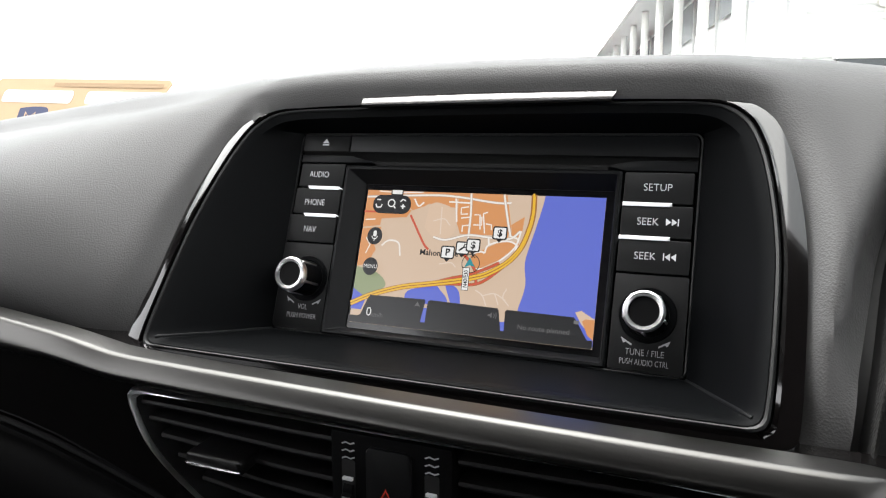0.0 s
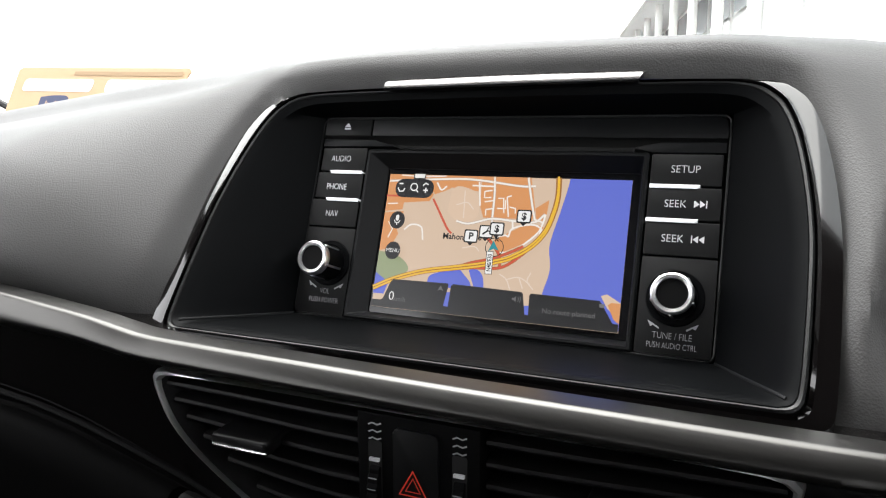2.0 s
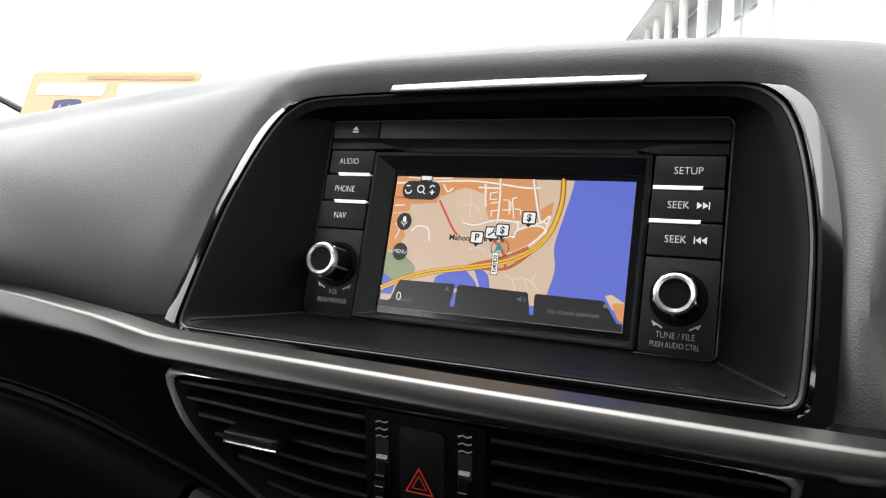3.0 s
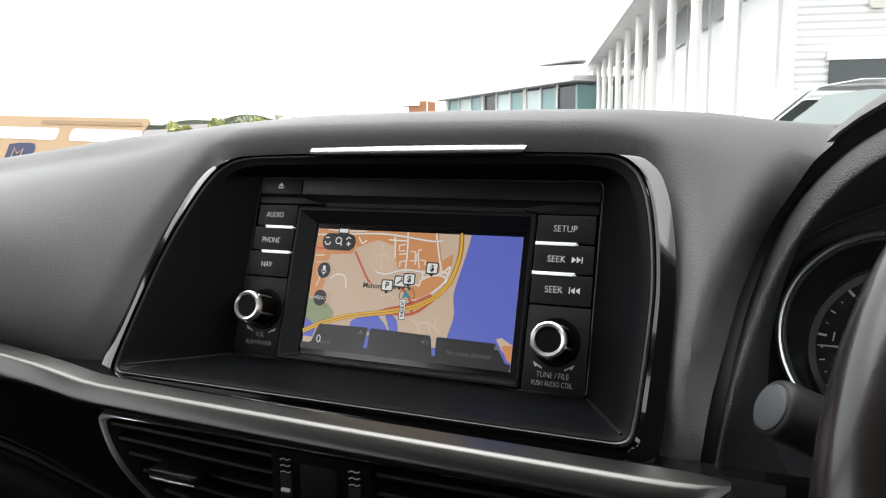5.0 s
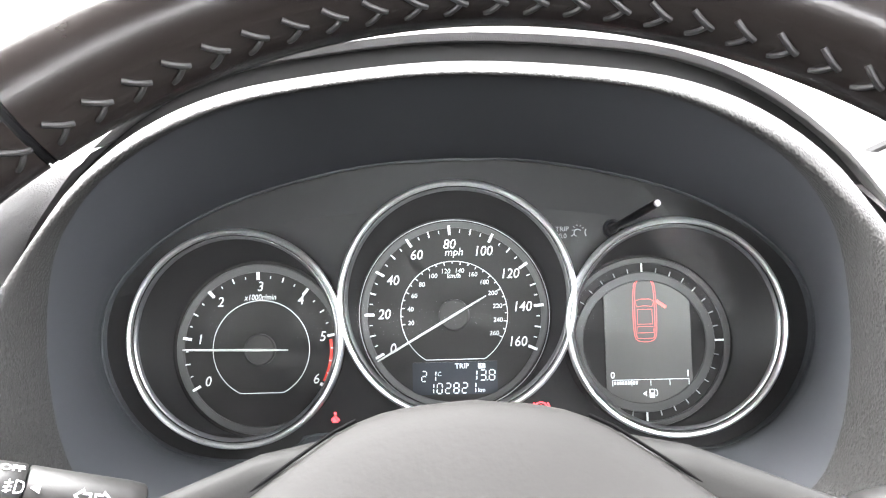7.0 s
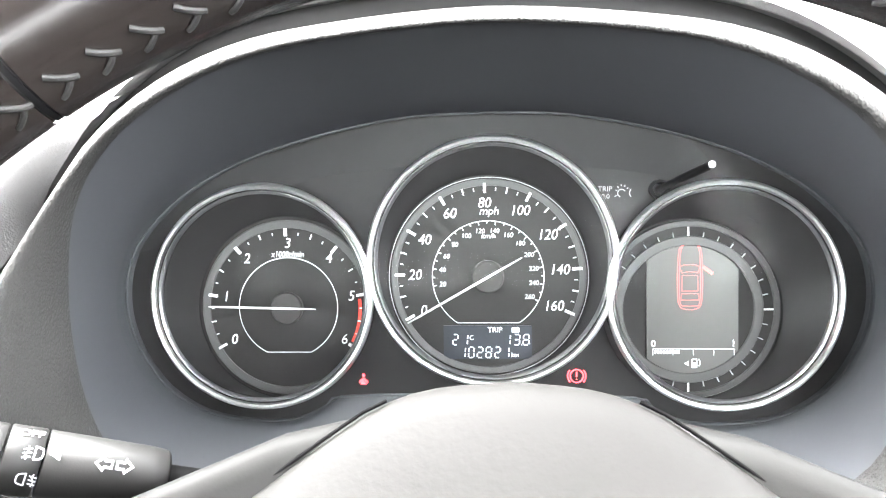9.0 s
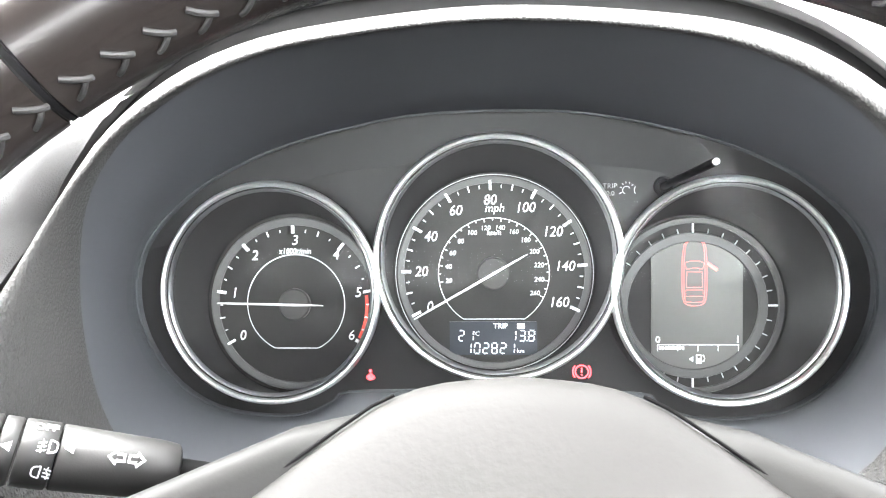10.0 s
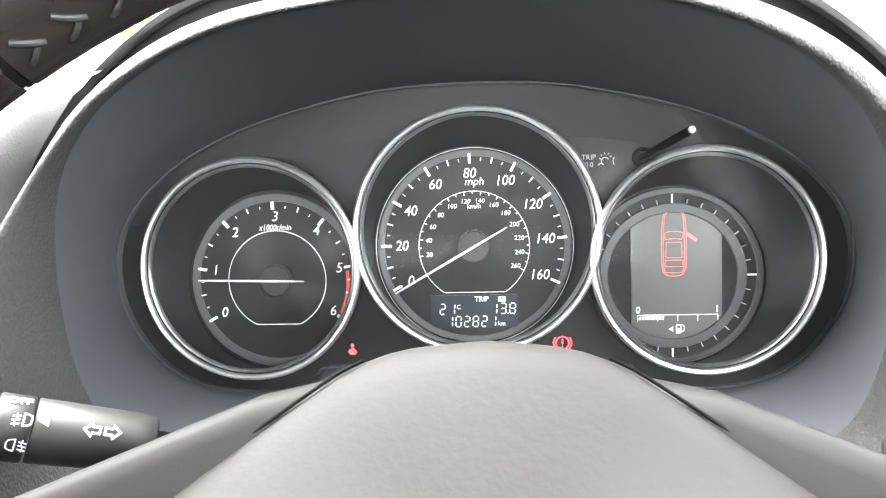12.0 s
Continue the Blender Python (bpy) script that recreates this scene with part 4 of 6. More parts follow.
key(-0.1095, -0.0806, 0.0363, 0.0499, "AUDIO", -0.0968, 0.0434, 0.86)
key(-0.1105, -0.0808, 0.0205, 0.0354, "PHONE", -0.0970, 0.0270, 0.84)
key(-0.1114, -0.0810, 0.0042, 0.0196, "NAV", -0.0974, 0.0114, 0.84)
key(0.0740, 0.1056, 0.0335, 0.0486, "SETUP", 0.0895, 0.0412)
sk = key(0.0738, 0.1060, 0.0172, 0.0325, "SEEK", 0.0862, 0.0246)
sb = key(0.0737, 0.1063, 0.0004, 0.0162, "SEEK", 0.0862, 0.0082)
for k, y, s in ((sk, 0.0248, 1), (sb, 0.0084, -1)):
    for dx in (0.0, 0.0026):
        a = 0.0944 + dx if s > 0 else 0.1000 - dx
        part("arrow_mark", slab([(a, y - 0.0017), (a + s * 0.0024, y), (a, y + 0.0017)][::s], 0.0021, 0.0024), PRINT, k)
    part("arrow_mark", box(*((0.0996, 0.1001) if s > 0 else (0.0943, 0.0948)), y - 0.0017, y + 0.0017, 0.0021, 0.0024), PRINT, k)
for x0, x1, y in ((-0.1028, -0.0822, 0.0357), (-0.1028, -0.0818, 0.0197), (0.0740, 0.0966, 0.0330), (0.0736, 0.0968, 0.0168)):
    part("light_bar", slab([(x0 + (0.001 if x0 < 0 else 0), y - 0.0009), (x1 - (0.0012 if x0 > 0 else 0), y - 0.0009), (x1, y + 0.0009), (x0, y + 0.0009)], -0.003, 0.0030, 0.0003), LIGHTBAR, radio, "lit white bar")


def knob(x, y, words_below):
    part("knob_panel", slab(rounded(x - 0.0160 if x > 0 else -0.1116, 0.1066 if x > 0 else -0.0806, -0.0450, -0.0004 if x > 0 else 0.0034, 0.0010), -0.008, 0.0018, 0.0004), KEY, radio)
    k = part("knob_ring", revolve([(0.0130, 0.0016), (0.0126, 0.0026), (0.0104, 0.0026), (0.0098, 0.0018)], 40, False, cx=x, cy=y), SATIN, radio, "satin collar")
    k = part("knob", revolve([(0.0096, 0.0010), (0.0091, 0.0158), (0.0086, 0.0166), (0.0086, 0.0160)], 48, False, cx=x, cy=y), SATIN, radio, "ribbed black knob")
    part("silver_rim", revolve([(0.0091, 0.0160), (0.0093, 0.0180), (0.0090, 0.0194), (0.0082, 0.0200), (0.0068, 0.0196), (0.0064, 0.0184)], 48, False, cx=x, cy=y), KNOB, k, "silver rim")
    part("knob_face", revolve([(0.0067, 0.0188), (0.0040, 0.0183), (0.0002, 0.0182)], 48, True, cx=x, cy=y), MATTE, k)
    for a in (40, 110, 180, 250, 320):
        part("grip", box(-0.0006, 0.0006, 0.0086, 0.0098, 0.004, 0.0176, 0.0002, 1), KNOB, k, m=Matrix.Translation((x, y, 0)) @ Matrix.Rotation(radians(a), 4, "Z"))
    for s in (-1, 1):
        part("turn_arrow", slab([(x + s * 0.0058, y - 0.0137), (x + s * 0.0110, y - 0.0108), (x + s * 0.0097, y - 0.0136), (x + s * 0.0086, y - 0.0129), (x + s * 0.0060, y - 0.0145)][::-s], 0.0017, 0.0019), GREYPRINT, radio)
    for text, dy, size, wide in words_below:
        part("knob_word", words(text, size, x, dy, 0.0019, bold=-0.012, thick=0.00004, wide=wide), GREYPRINT, radio)


knob(-0.0942, -0.0165, (("VOL", -0.0324, 0.0042, 0.75), ("PUSH POWER", -0.0374, 0.0040, 0.77)))
knob(0.0896, -0.0190, (("TUNE / FILE", -0.0364, 0.0042, 0.80), ("PUSH AUDIO CTRL", -0.0408, 0.0038, 0.67)))
# ---------- instrument hood ----------
def arch(half, y, n=120, pinch=0.0, roll=0.0, lean=0.0, tuck=0.0):
    """A closed loop in x and z round the instruments, from half an outline given from its top to its foot."""
    depth = lambda x, z: y + roll * ease(0.93, 1.0, z) - lean * min(0.075, max(0.0, 0.93 - z)) * min(1, (x / 0.17) ** 2)
    line = [(COL + x * (1 + pinch), depth(x, z), z) for x, z in half] + [(COL - x * (1 - tuck), depth(x, z), z) for x, z in half[-2:0:-1]]
    line = line[len(half) - 1:] + line[:len(half) - 1]
    return [tuple(p) for p in spaced(smooth_path(line + [line[0]], 8), n + 1)[:-1]]


C = tilted(0.3545, 0.4935, 0.8795, 13.8)
MOUTH = [(0.0, 1.0035), (0.065, 0.998), (0.101, 0.9885), (0.130, 0.973), (0.150, 0.955), (0.163, 0.933), (0.170, 0.905), (0.173, 0.875), (0.171, 0.842), (0.160, 0.815), (0.13, 0.799), (0.06, 0.792), (0.0, 0.791)]


def grown(half, side, up, down=0.0):
    return [(x * (1 + side / 0.21), z + up * max(0, (z - 0.86) / 0.15) * max(0.0, 1 - (x / 0.20) ** 4) - down * max(0, (0.86 - z) / 0.1)) for x, z in half]


def panel_ring(w, k=1.0, n=120):
    half = [(0.0, 0.0835), (0.05, 0.0808), (0.109, 0.0675), (0.150, 0.0500), (0.176, 0.030), (0.190, 0.010), (0.1940, -0.014), (0.188, -0.038), (0.172, -0.061), (0.146, -0.0755), (0.107, -0.0785), (0.085, -0.0700), (0.076, -0.0655), (0.0, -0.0640)]
    line = [C @ Vector((x * k, y * k, w)) for x, y in half] + [C @ Vector((-x * k, y * k, w)) for x, y in half[-2:0:-1]]
    line = line[len(half) - 1:] + line[:len(half) - 1]
    return [tuple(p) for p in spaced(smooth_path([*line, line[0]], 8), n + 1)[:-1]]


hood = thing("instrument_hood", "charcoal padded hood arching over the instruments", "instrument hood")
m0 = arch(MOUTH, 0.408, tuck=-0.055)
p0 = panel_ring(0.010, 1.0)
part("tunnel", loft([panel_ring(0.004, 0.985), panel_ring(0.010, 1.0), panel_ring(0.0125, 1.004), mix_ring(p0, m0, 0.14), mix_ring(p0, m0, 0.5), mix_ring(p0, m0, 0.85), m0]), TUNNEL, hood, "smooth dark inner tunnel", angle=60)
edge_out = arch(grown(BROW, -0.0048, -0.0042), 0.406, roll=0.020, lean=1.25)


def lip_ring(t, bulge=0.0105):
    """The padded lip rolls over from the tunnel's mouth to the groove in a half round."""
    across, ahead = (1 - math.cos(math.pi * t)) / 2, bulge * math.sin(math.pi * t)
    return [(ax + (bx - ax) * across, ay + (by - ay) * across - ahead, az + (bz - az) * across) for (ax, ay, az), (bx, by, bz) in zip(m0, edge_out)]


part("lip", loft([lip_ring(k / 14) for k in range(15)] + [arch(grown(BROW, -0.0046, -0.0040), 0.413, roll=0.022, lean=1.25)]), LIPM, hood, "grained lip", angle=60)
part("groove", loft([arch(grown(BROW, -0.0050, -0.0046), 0.411, roll=0.022, lean=1.25), arch(grown(BROW, -0.0046, -0.0040), 0.426, roll=0.022, lean=1.25), arch(grown(BROW, 0.0045, 0.0050), 0.426, tuck=-0.008, pinch=0.02, roll=0.022, lean=1.25), arch(grown(BROW, 0.0046, 0.0052), 0.416, tuck=-0.008, pinch=0.02, roll=0.022, lean=1.25)]), DEEP, hood, "dark groove behind the lip", angle=40)
part("cowl", loft([arch(grown(BROW, 0.0042, 0.0048), 0.424, tuck=-0.008, pinch=0.02, roll=0.022, lean=1.25), arch(grown(BROW, 0.0042, 0.0050), 0.4165, tuck=-0.008, pinch=0.02, roll=0.022, lean=1.25), arch(grown(BROW, 0.0048, 0.0085), 0.4150, tuck=-0.008, pinch=0.025, roll=0.022, lean=1.25), arch(grown(BROW, 0.0045, 0.0152), 0.426, pinch=0.06, roll=0.02, lean=1.1), arch(grown(BROW, -0.003, 0.0190), 0.445, pinch=0.11, roll=0.02, lean=0.5), arch(grown(BROW, -0.008, 0.0190), 0.485, pinch=0.16, roll=0.015), arch(grown(BROW, -0.02, 0.0), 0.58, pinch=0.20), arch(grown(BROW, -0.03, -0.03), 0.70, pinch=0.2), arch(grown(BROW, -0.03, -0.07), 0.76)], True, False, True), PAD, hood, "padded upper cowl", angle=60)

# ---------- instruments ----------
cluster = thing("instrument_cluster", "three-dial instrument cluster with satin silver rings and white needles", "instrument cluster", m=C)
half = [(0.0, 0.0835), (0.05, 0.0808), (0.109, 0.0675), (0.150, 0.0500), (0.176, 0.030), (0.190, 0.010), (0.1940, -0.014), (0.188, -0.038), (0.172, -0.061), (0.146, -0.0755), (0.107, -0.0785), (0.085, -0.0700), (0.076, -0.0655), (0.0, -0.0640)]
line = [(x, y, 0) for x, y in half] + [(-x, y, 0) for x, y in half[-2:0:-1]]
outline = [(p.x, p.y) for p in spaced(smooth_path(line + [line[0]], 8), 161)[:-1]]
# plate with three openings, built as a ring between the outline and the joined circles
RING = ((-0.1162, -0.0107, 0.0566), (0.0030, 0.0066, 0.0618), (0.1180, -0.0110, 0.0558))
REV, SPD = (-0.1086, -0.0190), (0.0010, -0.0026)   # middles of the two needles
part("back_plate", flat(outline, -0.0045), DEEP, cluster)


def plate_cut():
    """The black fascia plate round the three rings."""
    bm = bmesh.new()
    nx, ny = 100, 46
    vs = {}
    for i in range(nx + 1):
        for j in range(ny + 1):
            vs[i, j] = bm.verts.new((-0.2 + 0.4 * i / nx, -0.085 + 0.175 * j / ny, 0.008))
    for i in range(nx):
        for j in range(ny):
            cx, cy = -0.2 + 0.4 * (i + 0.5) / nx, -0.085 + 0.175 * (j + 0.5) / ny
            if inside((cx, cy), outline) and all(math.hypot(cx - a, cy - b) > r + 0.0012 for a, b, r in RING):
                bm.faces.new((vs[i, j], vs[i + 1, j], vs[i + 1, j + 1], vs[i, j + 1]))
    bmesh.ops.delete(bm, geom=[v for v in bm.verts if not v.link_faces], context="VERTS")
    for v in bm.verts:
        if v.is_boundary:
            near = min(abs(math.hypot(v.co.x - a, v.co.y - b) - r) for a, b, r in RING)
            q = nearest((v.co.x, v.co.y), outline)
            if (q - Vector((v.co.x, v.co.y))).length < near:
                v.co.x, v.co.y = q.x, q.y
            else:
                a, b, r = min(RING, key=lambda c: abs(math.hypot(v.co.x - c[0], v.co.y - c[1]) - c[2]))
                k = (r + 0.0012) / math.hypot(v.co.x - a, v.co.y - b)
                v.co.x, v.co.y = a + (v.co.x - a) * k, b + (v.co.y - b) * k
    return bm


part("fascia", plate_cut(), WELL, cluster, "satin black fascia plate")
band = [(p.x, p.y) for p in smooth_path([(-0.150, 0.022, 0), (-0.10, 0.0485, 0), (-0.052, 0.0555, 0), (0.0, 0.058, 0), (0.052, 0.0545, 0), (0.10, 0.046, 0), (0.15, 0.018, 0)], 8)]
top = [(p.x, p.y) for p in smooth_path([(0.187, 0.012, 0), (0.146, 0.0495, 0), (0.106, 0.0655, 0), (0.05, 0.0785, 0), (0.0, 0.0812, 0), (-0.05, 0.0785, 0), (-0.106, 0.0655, 0), (-0.146, 0.0495, 0), (-0.187, 0.012, 0)], 8)]
part("upper_shelf", loft([[(x, y, 0.0086) for x, y in band], [(x, y, 0.0120) for x, y in top[::-1]]], False), SHELF, cluster, "dark sloping shelf", angle=60)
part("edge_bead", tube([(x, y, 0.0112) for x, y in outline], 0.0007, 8, True), TUNNEL, cluster, "thin moulded edge")

for (a, b, r), dc, dr, name in zip(RING, (REV, SPD, (0.1062, -0.0206)), (0.0496, 0.0540, 0.0478), ("rev_counter", "speedometer", "fuel_gauge")):
    n = 128
    cone = []
    for t, rr, w in [(0, r - 0.0012, 0.0228)] + [(t, (r - 0.0024) * (1 - t) + (dr + 0.0006) * t, 0.0215 - 0.0209 * t) for t in (0.06, 0.3, 0.6, 0.9, 1.0)]:
        cx, cy = a + (dc[0] - a) * t, b + (dc[1] - b) * t
        cone.append([(cx + rr * math.sin(2 * math.pi * k / n), cy + rr * math.cos(2 * math.pi * k / n), w) for k in range(n)])
    gauge = part(name, loft(cone), WELL, cluster, "dark dial well", angle=50)
    part("outer_wall", revolve([(r + 0.0016, 0.006), (r + 0.0018, 0.0185), (r + 0.0012, 0.021)], n, False, cx=a, cy=b), PIANO, gauge)
    part("bright_ring", revolve([(r + 0.0014, 0.0195), (r + 0.0023, 0.0216), (r + 0.0019, 0.0236), (r + 0.0008, 0.0245), (r - 0.0004, 0.0240), (r - 0.0010, 0.0228), (r - 0.0012, 0.0218)], n, False, cx=a, cy=b), RINGM, gauge, "satin silver ring")
    part("inner_ring", revolve([(r - 0.0012, 0.0220), (r - 0.0020, 0.0224), (r - 0.0029, 0.0216), (r - 0.0034, 0.0202)], n, False, cx=a, cy=b), INNERM, gauge, "darker inner ring")
    part("dial", revolve([(dr + 0.0002, 0.0), (0.0002, 0.0)], n, True, cx=dc[0], cy=dc[1]), DIAL, gauge, "black dial face")
    if name != "fuel_gauge":
        rim = [(dr - 0.0016, 0.0003), (dr - 0.0020, 0.0014), (dr - 0.0050, 0.0009), (dr - 0.0052, 0.0001)] if name == "speedometer" else [(dr - 0.0014, 0.0003), (dr - 0.0020, 0.0012), (dr - 0.0058, 0.0009), (dr - 0.0060, 0.0001)]
        part("dial_band", revolve(rim, n, False, cx=dc[0], cy=dc[1]), DIALGREY, gauge, "grey dial band")


def tick(parent, cx, cy, a, r0, r1, width, z, material, high=0.0004):
    part("tick", box(-width / 2, width / 2, r0, r1, z, z + high), material, parent, m=Matrix.Translation((cx, cy, 0)) @ Matrix.Rotation(radians(-a), 4, "Z"))


def chord_ring(cx, cy, r, low, z, width, parent):
    cut = 180 - math.degrees(math.acos(min(1, low / r)))
    pts = circle(cx, cy, r, -cut, cut, 72)
    part("scale_ring", strip_line(pts, width, z, closed=True), DIALPRINT, parent, "thin white scale line")


kids = {o.name: o for o in cluster.children}
rev, spd, fue = kids["rev_counter"], kids["speedometer"], kids["fuel_gauge"]
for v in range(0, 161, 5):
    a = (v - 80) * 1.448 - 1.7
    if v % 20 == 0:
        tick(spd, *SPD, a, 0.0450, 0.0502, 0.0014, 0.0004, DIALPRINT, 0.0020)
        p = (SPD[0] + 0.0389 * math.sin(radians(a)), SPD[1] + 0.0395 * math.cos(radians(a)))
        part("numeral", words(str(v), 0.0078, p[0] - 0.0006, p[1], 0.0003, 0.18, 0.004, 0.00005, wide=0.92), DIALPRINT, spd)
    elif v % 10 == 0:
        tick(spd, *SPD, a, 0.0456, 0.0490, 0.0008, 0.0004, DIALPRINT)
    else:
        tick(spd, *SPD, a, 0.0462, 0.0480, 0.0005, 0.0004, DIALPRINT)
part("unit_word", words("mph", 0.0060, 0.0018, 0.0325, 0.0003, 0.18, 0.005, 0.00004), DIALPRINT, spd)
part("unit_word", words("km/h", 0.0038, 0.0014, 0.0192, 0.0003, 0.12, 0.01, 0.00004), DIALPRINT, spd)
chord_ring(SPD[0], SPD[1], 0.0300, 0.0250, 0.0003, 0.0004, spd)
part("scale_ring", strip_line(circle(*SPD, 0.0532, n=128), 0.0004, 0.0022, closed=True), GREYPRINT, spd)
for v in range(20, 261, 10):
    a = (v / 1.609 - 80) * 1.448 - 1.7
    tick(spd, *SPD, a, 0.0280 if v % 20 == 0 else 0.0286, 0.0297, 0.0005, 0.0003, DIALPRINT)
    if v % 20 == 0:
        p = (SPD[0] + 0.0248 * math.sin(radians(a)), SPD[1] + 0.0248 * math.cos(radians(a)))
        part("numeral", words(str(v), 0.0036, *p, 0.0003, 0.1, 0.0, 0.00004), DIALPRINT, spd)
for v in range(0, 25):
    a = (v / 4 - 3) * 40
    red = v > 20
    if v % 4 == 0:
        tick(rev, *REV, a, 0.0392, 0.0436, 0.0013, 0.0026, DIALPRINT, 0.0020)
        p = (REV[0] + 0.0355 * math.sin(radians(a)), REV[1] + 0.0352 * math.cos(radians(a)))
        part("numeral", words(str(v // 4), 0.0078, *p, 0.0003, 0.18, 0.004, 0.00005, wide=0.95), DIALPRINT, rev)
    elif v % 2 == 0:
        tick(rev, *REV, a, 0.0398, 0.0426, 0.0007, 0.0036, DIALPRINT)
    else:
        tick(rev, *REV, a, 0.0402, 0.0416, 0.0005, 0.0036, DIALPRINT)
part("red_zone", strip_line(circle(*REV, 0.0405, 83, 117, 16), 0.0017, 0.0036), REDPRINT, rev, "red limit arc")
part("unit_word", words("x1000r/min", 0.0046, REV[0], REV[1] + 0.0292, 0.0003, 0.18, 0.005, 0.00004, wide=0.85), DIALPRINT, rev)
chord_ring(*REV, 0.0275, 0.0246, 0.0003, 0.0004, rev)


def needle(parent, cx, cy, a, tip, tail):
    m = Matrix.Translation((cx, cy, 0)) @ Matrix.Rotation(radians(-a), 4, "Z")
    ring = lambda y, w, z0, z1: [(-w, y, z0), (-w * 0.6, y, z1), (w * 0.6, y, z1), (w, y, z0)]
    part("needle", loft([ring(-tail, 0.0003, 0.0052, 0.0060), ring(-tail * 0.6, 0.0005, 0.0050, 0.0064), ring(0, 0.0007, 0.0050, 0.0068), ring(tip * 0.8, 0.0006, 0.0044, 0.0058), ring(tip, 0.0004, 0.0042, 0.0048)], True, True, True), NEEDLE, parent, "white needle", m=m)
    part("needle_hub", revolve([(0.0088, 0.0008), (0.0088, 0.0038), (0.0080, 0.0048), (0.0002, 0.0050)], 36, False, cx=cx, cy=cy), DIAL, parent, "round black hub")


needle(spd, *SPD, -119.6, 0.0498, 0.0208)
needle(rev, *REV, -88.6, 0.0432, 0.0165)

lcd = part("trip_display", slab(rounded(-0.0232, 0.0242, -0.0470, -0.0290, 0.0006), 0.0002, 0.0009), LCDDARK, spd, "dark digital trip display")
part("lcd_word", words("TRIP", 0.0040, 0.0045, -0.0314, 0.0010, 0, 0.01, 0), LCDTEXT, lcd)
part("lcd_mark", flat(rounded(0.0135, 0.0176, -0.0329, -0.0300, 0.0004), 0.0010), LCDTEXT, lcd)
part("lcd_mark", words("B", 0.0026, 0.0156, -0.0315, 0.00112, 0, 0.02, 0), LCDDARK, lcd)

SEGS = {"0": "abcdef", "1": "bc", "2": "abged", "3": "abgcd", "8": "abcdefg"}
SEGP = {"a": ((-1, 2), (1, 2)), "b": ((1, 2), (1, 0)), "c": ((1, 0), (1, -2)), "d": ((-1, -2), (1, -2)), "e": ((-1, 0), (-1, -2)), "f": ((-1, 2), (-1, 0)), "g": ((-1, 0), (1, 0))}


def digits(text, x, y, w, h, step):
    for ch in text:
        bm = bmesh.new()
        for s in SEGS.get(ch, ""):
            (x0, y0), (x1, y1) = SEGP[s]
            p, q = Vector((x + x0 * w / 2 + y0 * 0.00008, y + y0 * h / 4)), Vector((x + x1 * w / 2 + y1 * 0.00008, y + y1 * h / 4))
            d = (q - p).normalized() * 0.0004
            strip_line([p + d, q - d], 0.00062, 0.0010, bm)
        part("lcd_digit", bm, LCDTEXT, lcd)
        x += step


digits("21", -0.0168, -0.0366, 0.0026, 0.0056, 0.0052)
part("lcd_word", words("°C", 0.0034, -0.0088, -0.0356, 0.0010, 0, 0, 0), LCDTEXT, lcd)
digits("138", 0.0112, -0.0366, 0.0030, 0.0056, 0.0050)
part("lcd_mark", flat(rounded(0.0184, 0.0190, -0.0396, -0.0390, 0.0001, 2), 0.0010), LCDTEXT, lcd)
digits("102821", -0.0130, -0.0435, 0.0028, 0.0056, 0.0047)
part("lcd_word", words("km", 0.0033, 0.0152, -0.0449, 0.0010, 0, 0.01, 0), LCDTEXT, lcd)

# fuel and door display
FX0, FY0 = 0.1062, -0.0206
part("dial_band", revolve([(0.0474, 0.0006), (0.0466, 0.0026), (0.0440, 0.0030), (0.0438, 0.0010)], 72, False, cx=FX0, cy=FY0), DIALGREY, fue, "grey dial band")
part("dial_band", revolve([(0.0390, 0.0006), (0.0384, 0.0020), (0.0342, 0.0020), (0.0338, 0.0008)], 72, False, cx=FX0, cy=FY0), DIALGREY, fue, "grey dial band")
for k in range(32):
    big = k % 8 == 0
    tick(fue, FX0, FY0, k * 11.25, 0.0388, 0.0436 if big else 0.0414, 0.0009 if big else 0.0005, 0.0010, PRINT if big else GREYPRINT, 0.0008)
cut = [(x, y) for x, y in circle(FX0, FY0, 0.0336, n=72) if x < 0.1322 and x > 0.0838]
fl = part("door_display", slab(cut, 0.0006, 0.0014), LCD, fue, "grey fuel and door display")


def loop2(pts, width=0.00034, material=LCDRED, closed=True):
    p = [(q.x, q.y) for q in smooth_path([(x, y, 0) for x, y in pts] + ([(*pts[0], 0)] if closed else []), 5)]
    part("car_outline", strip_line(p[:-1] if closed else p, width, 0.0016, closed=closed), material, fl, "red car outline")


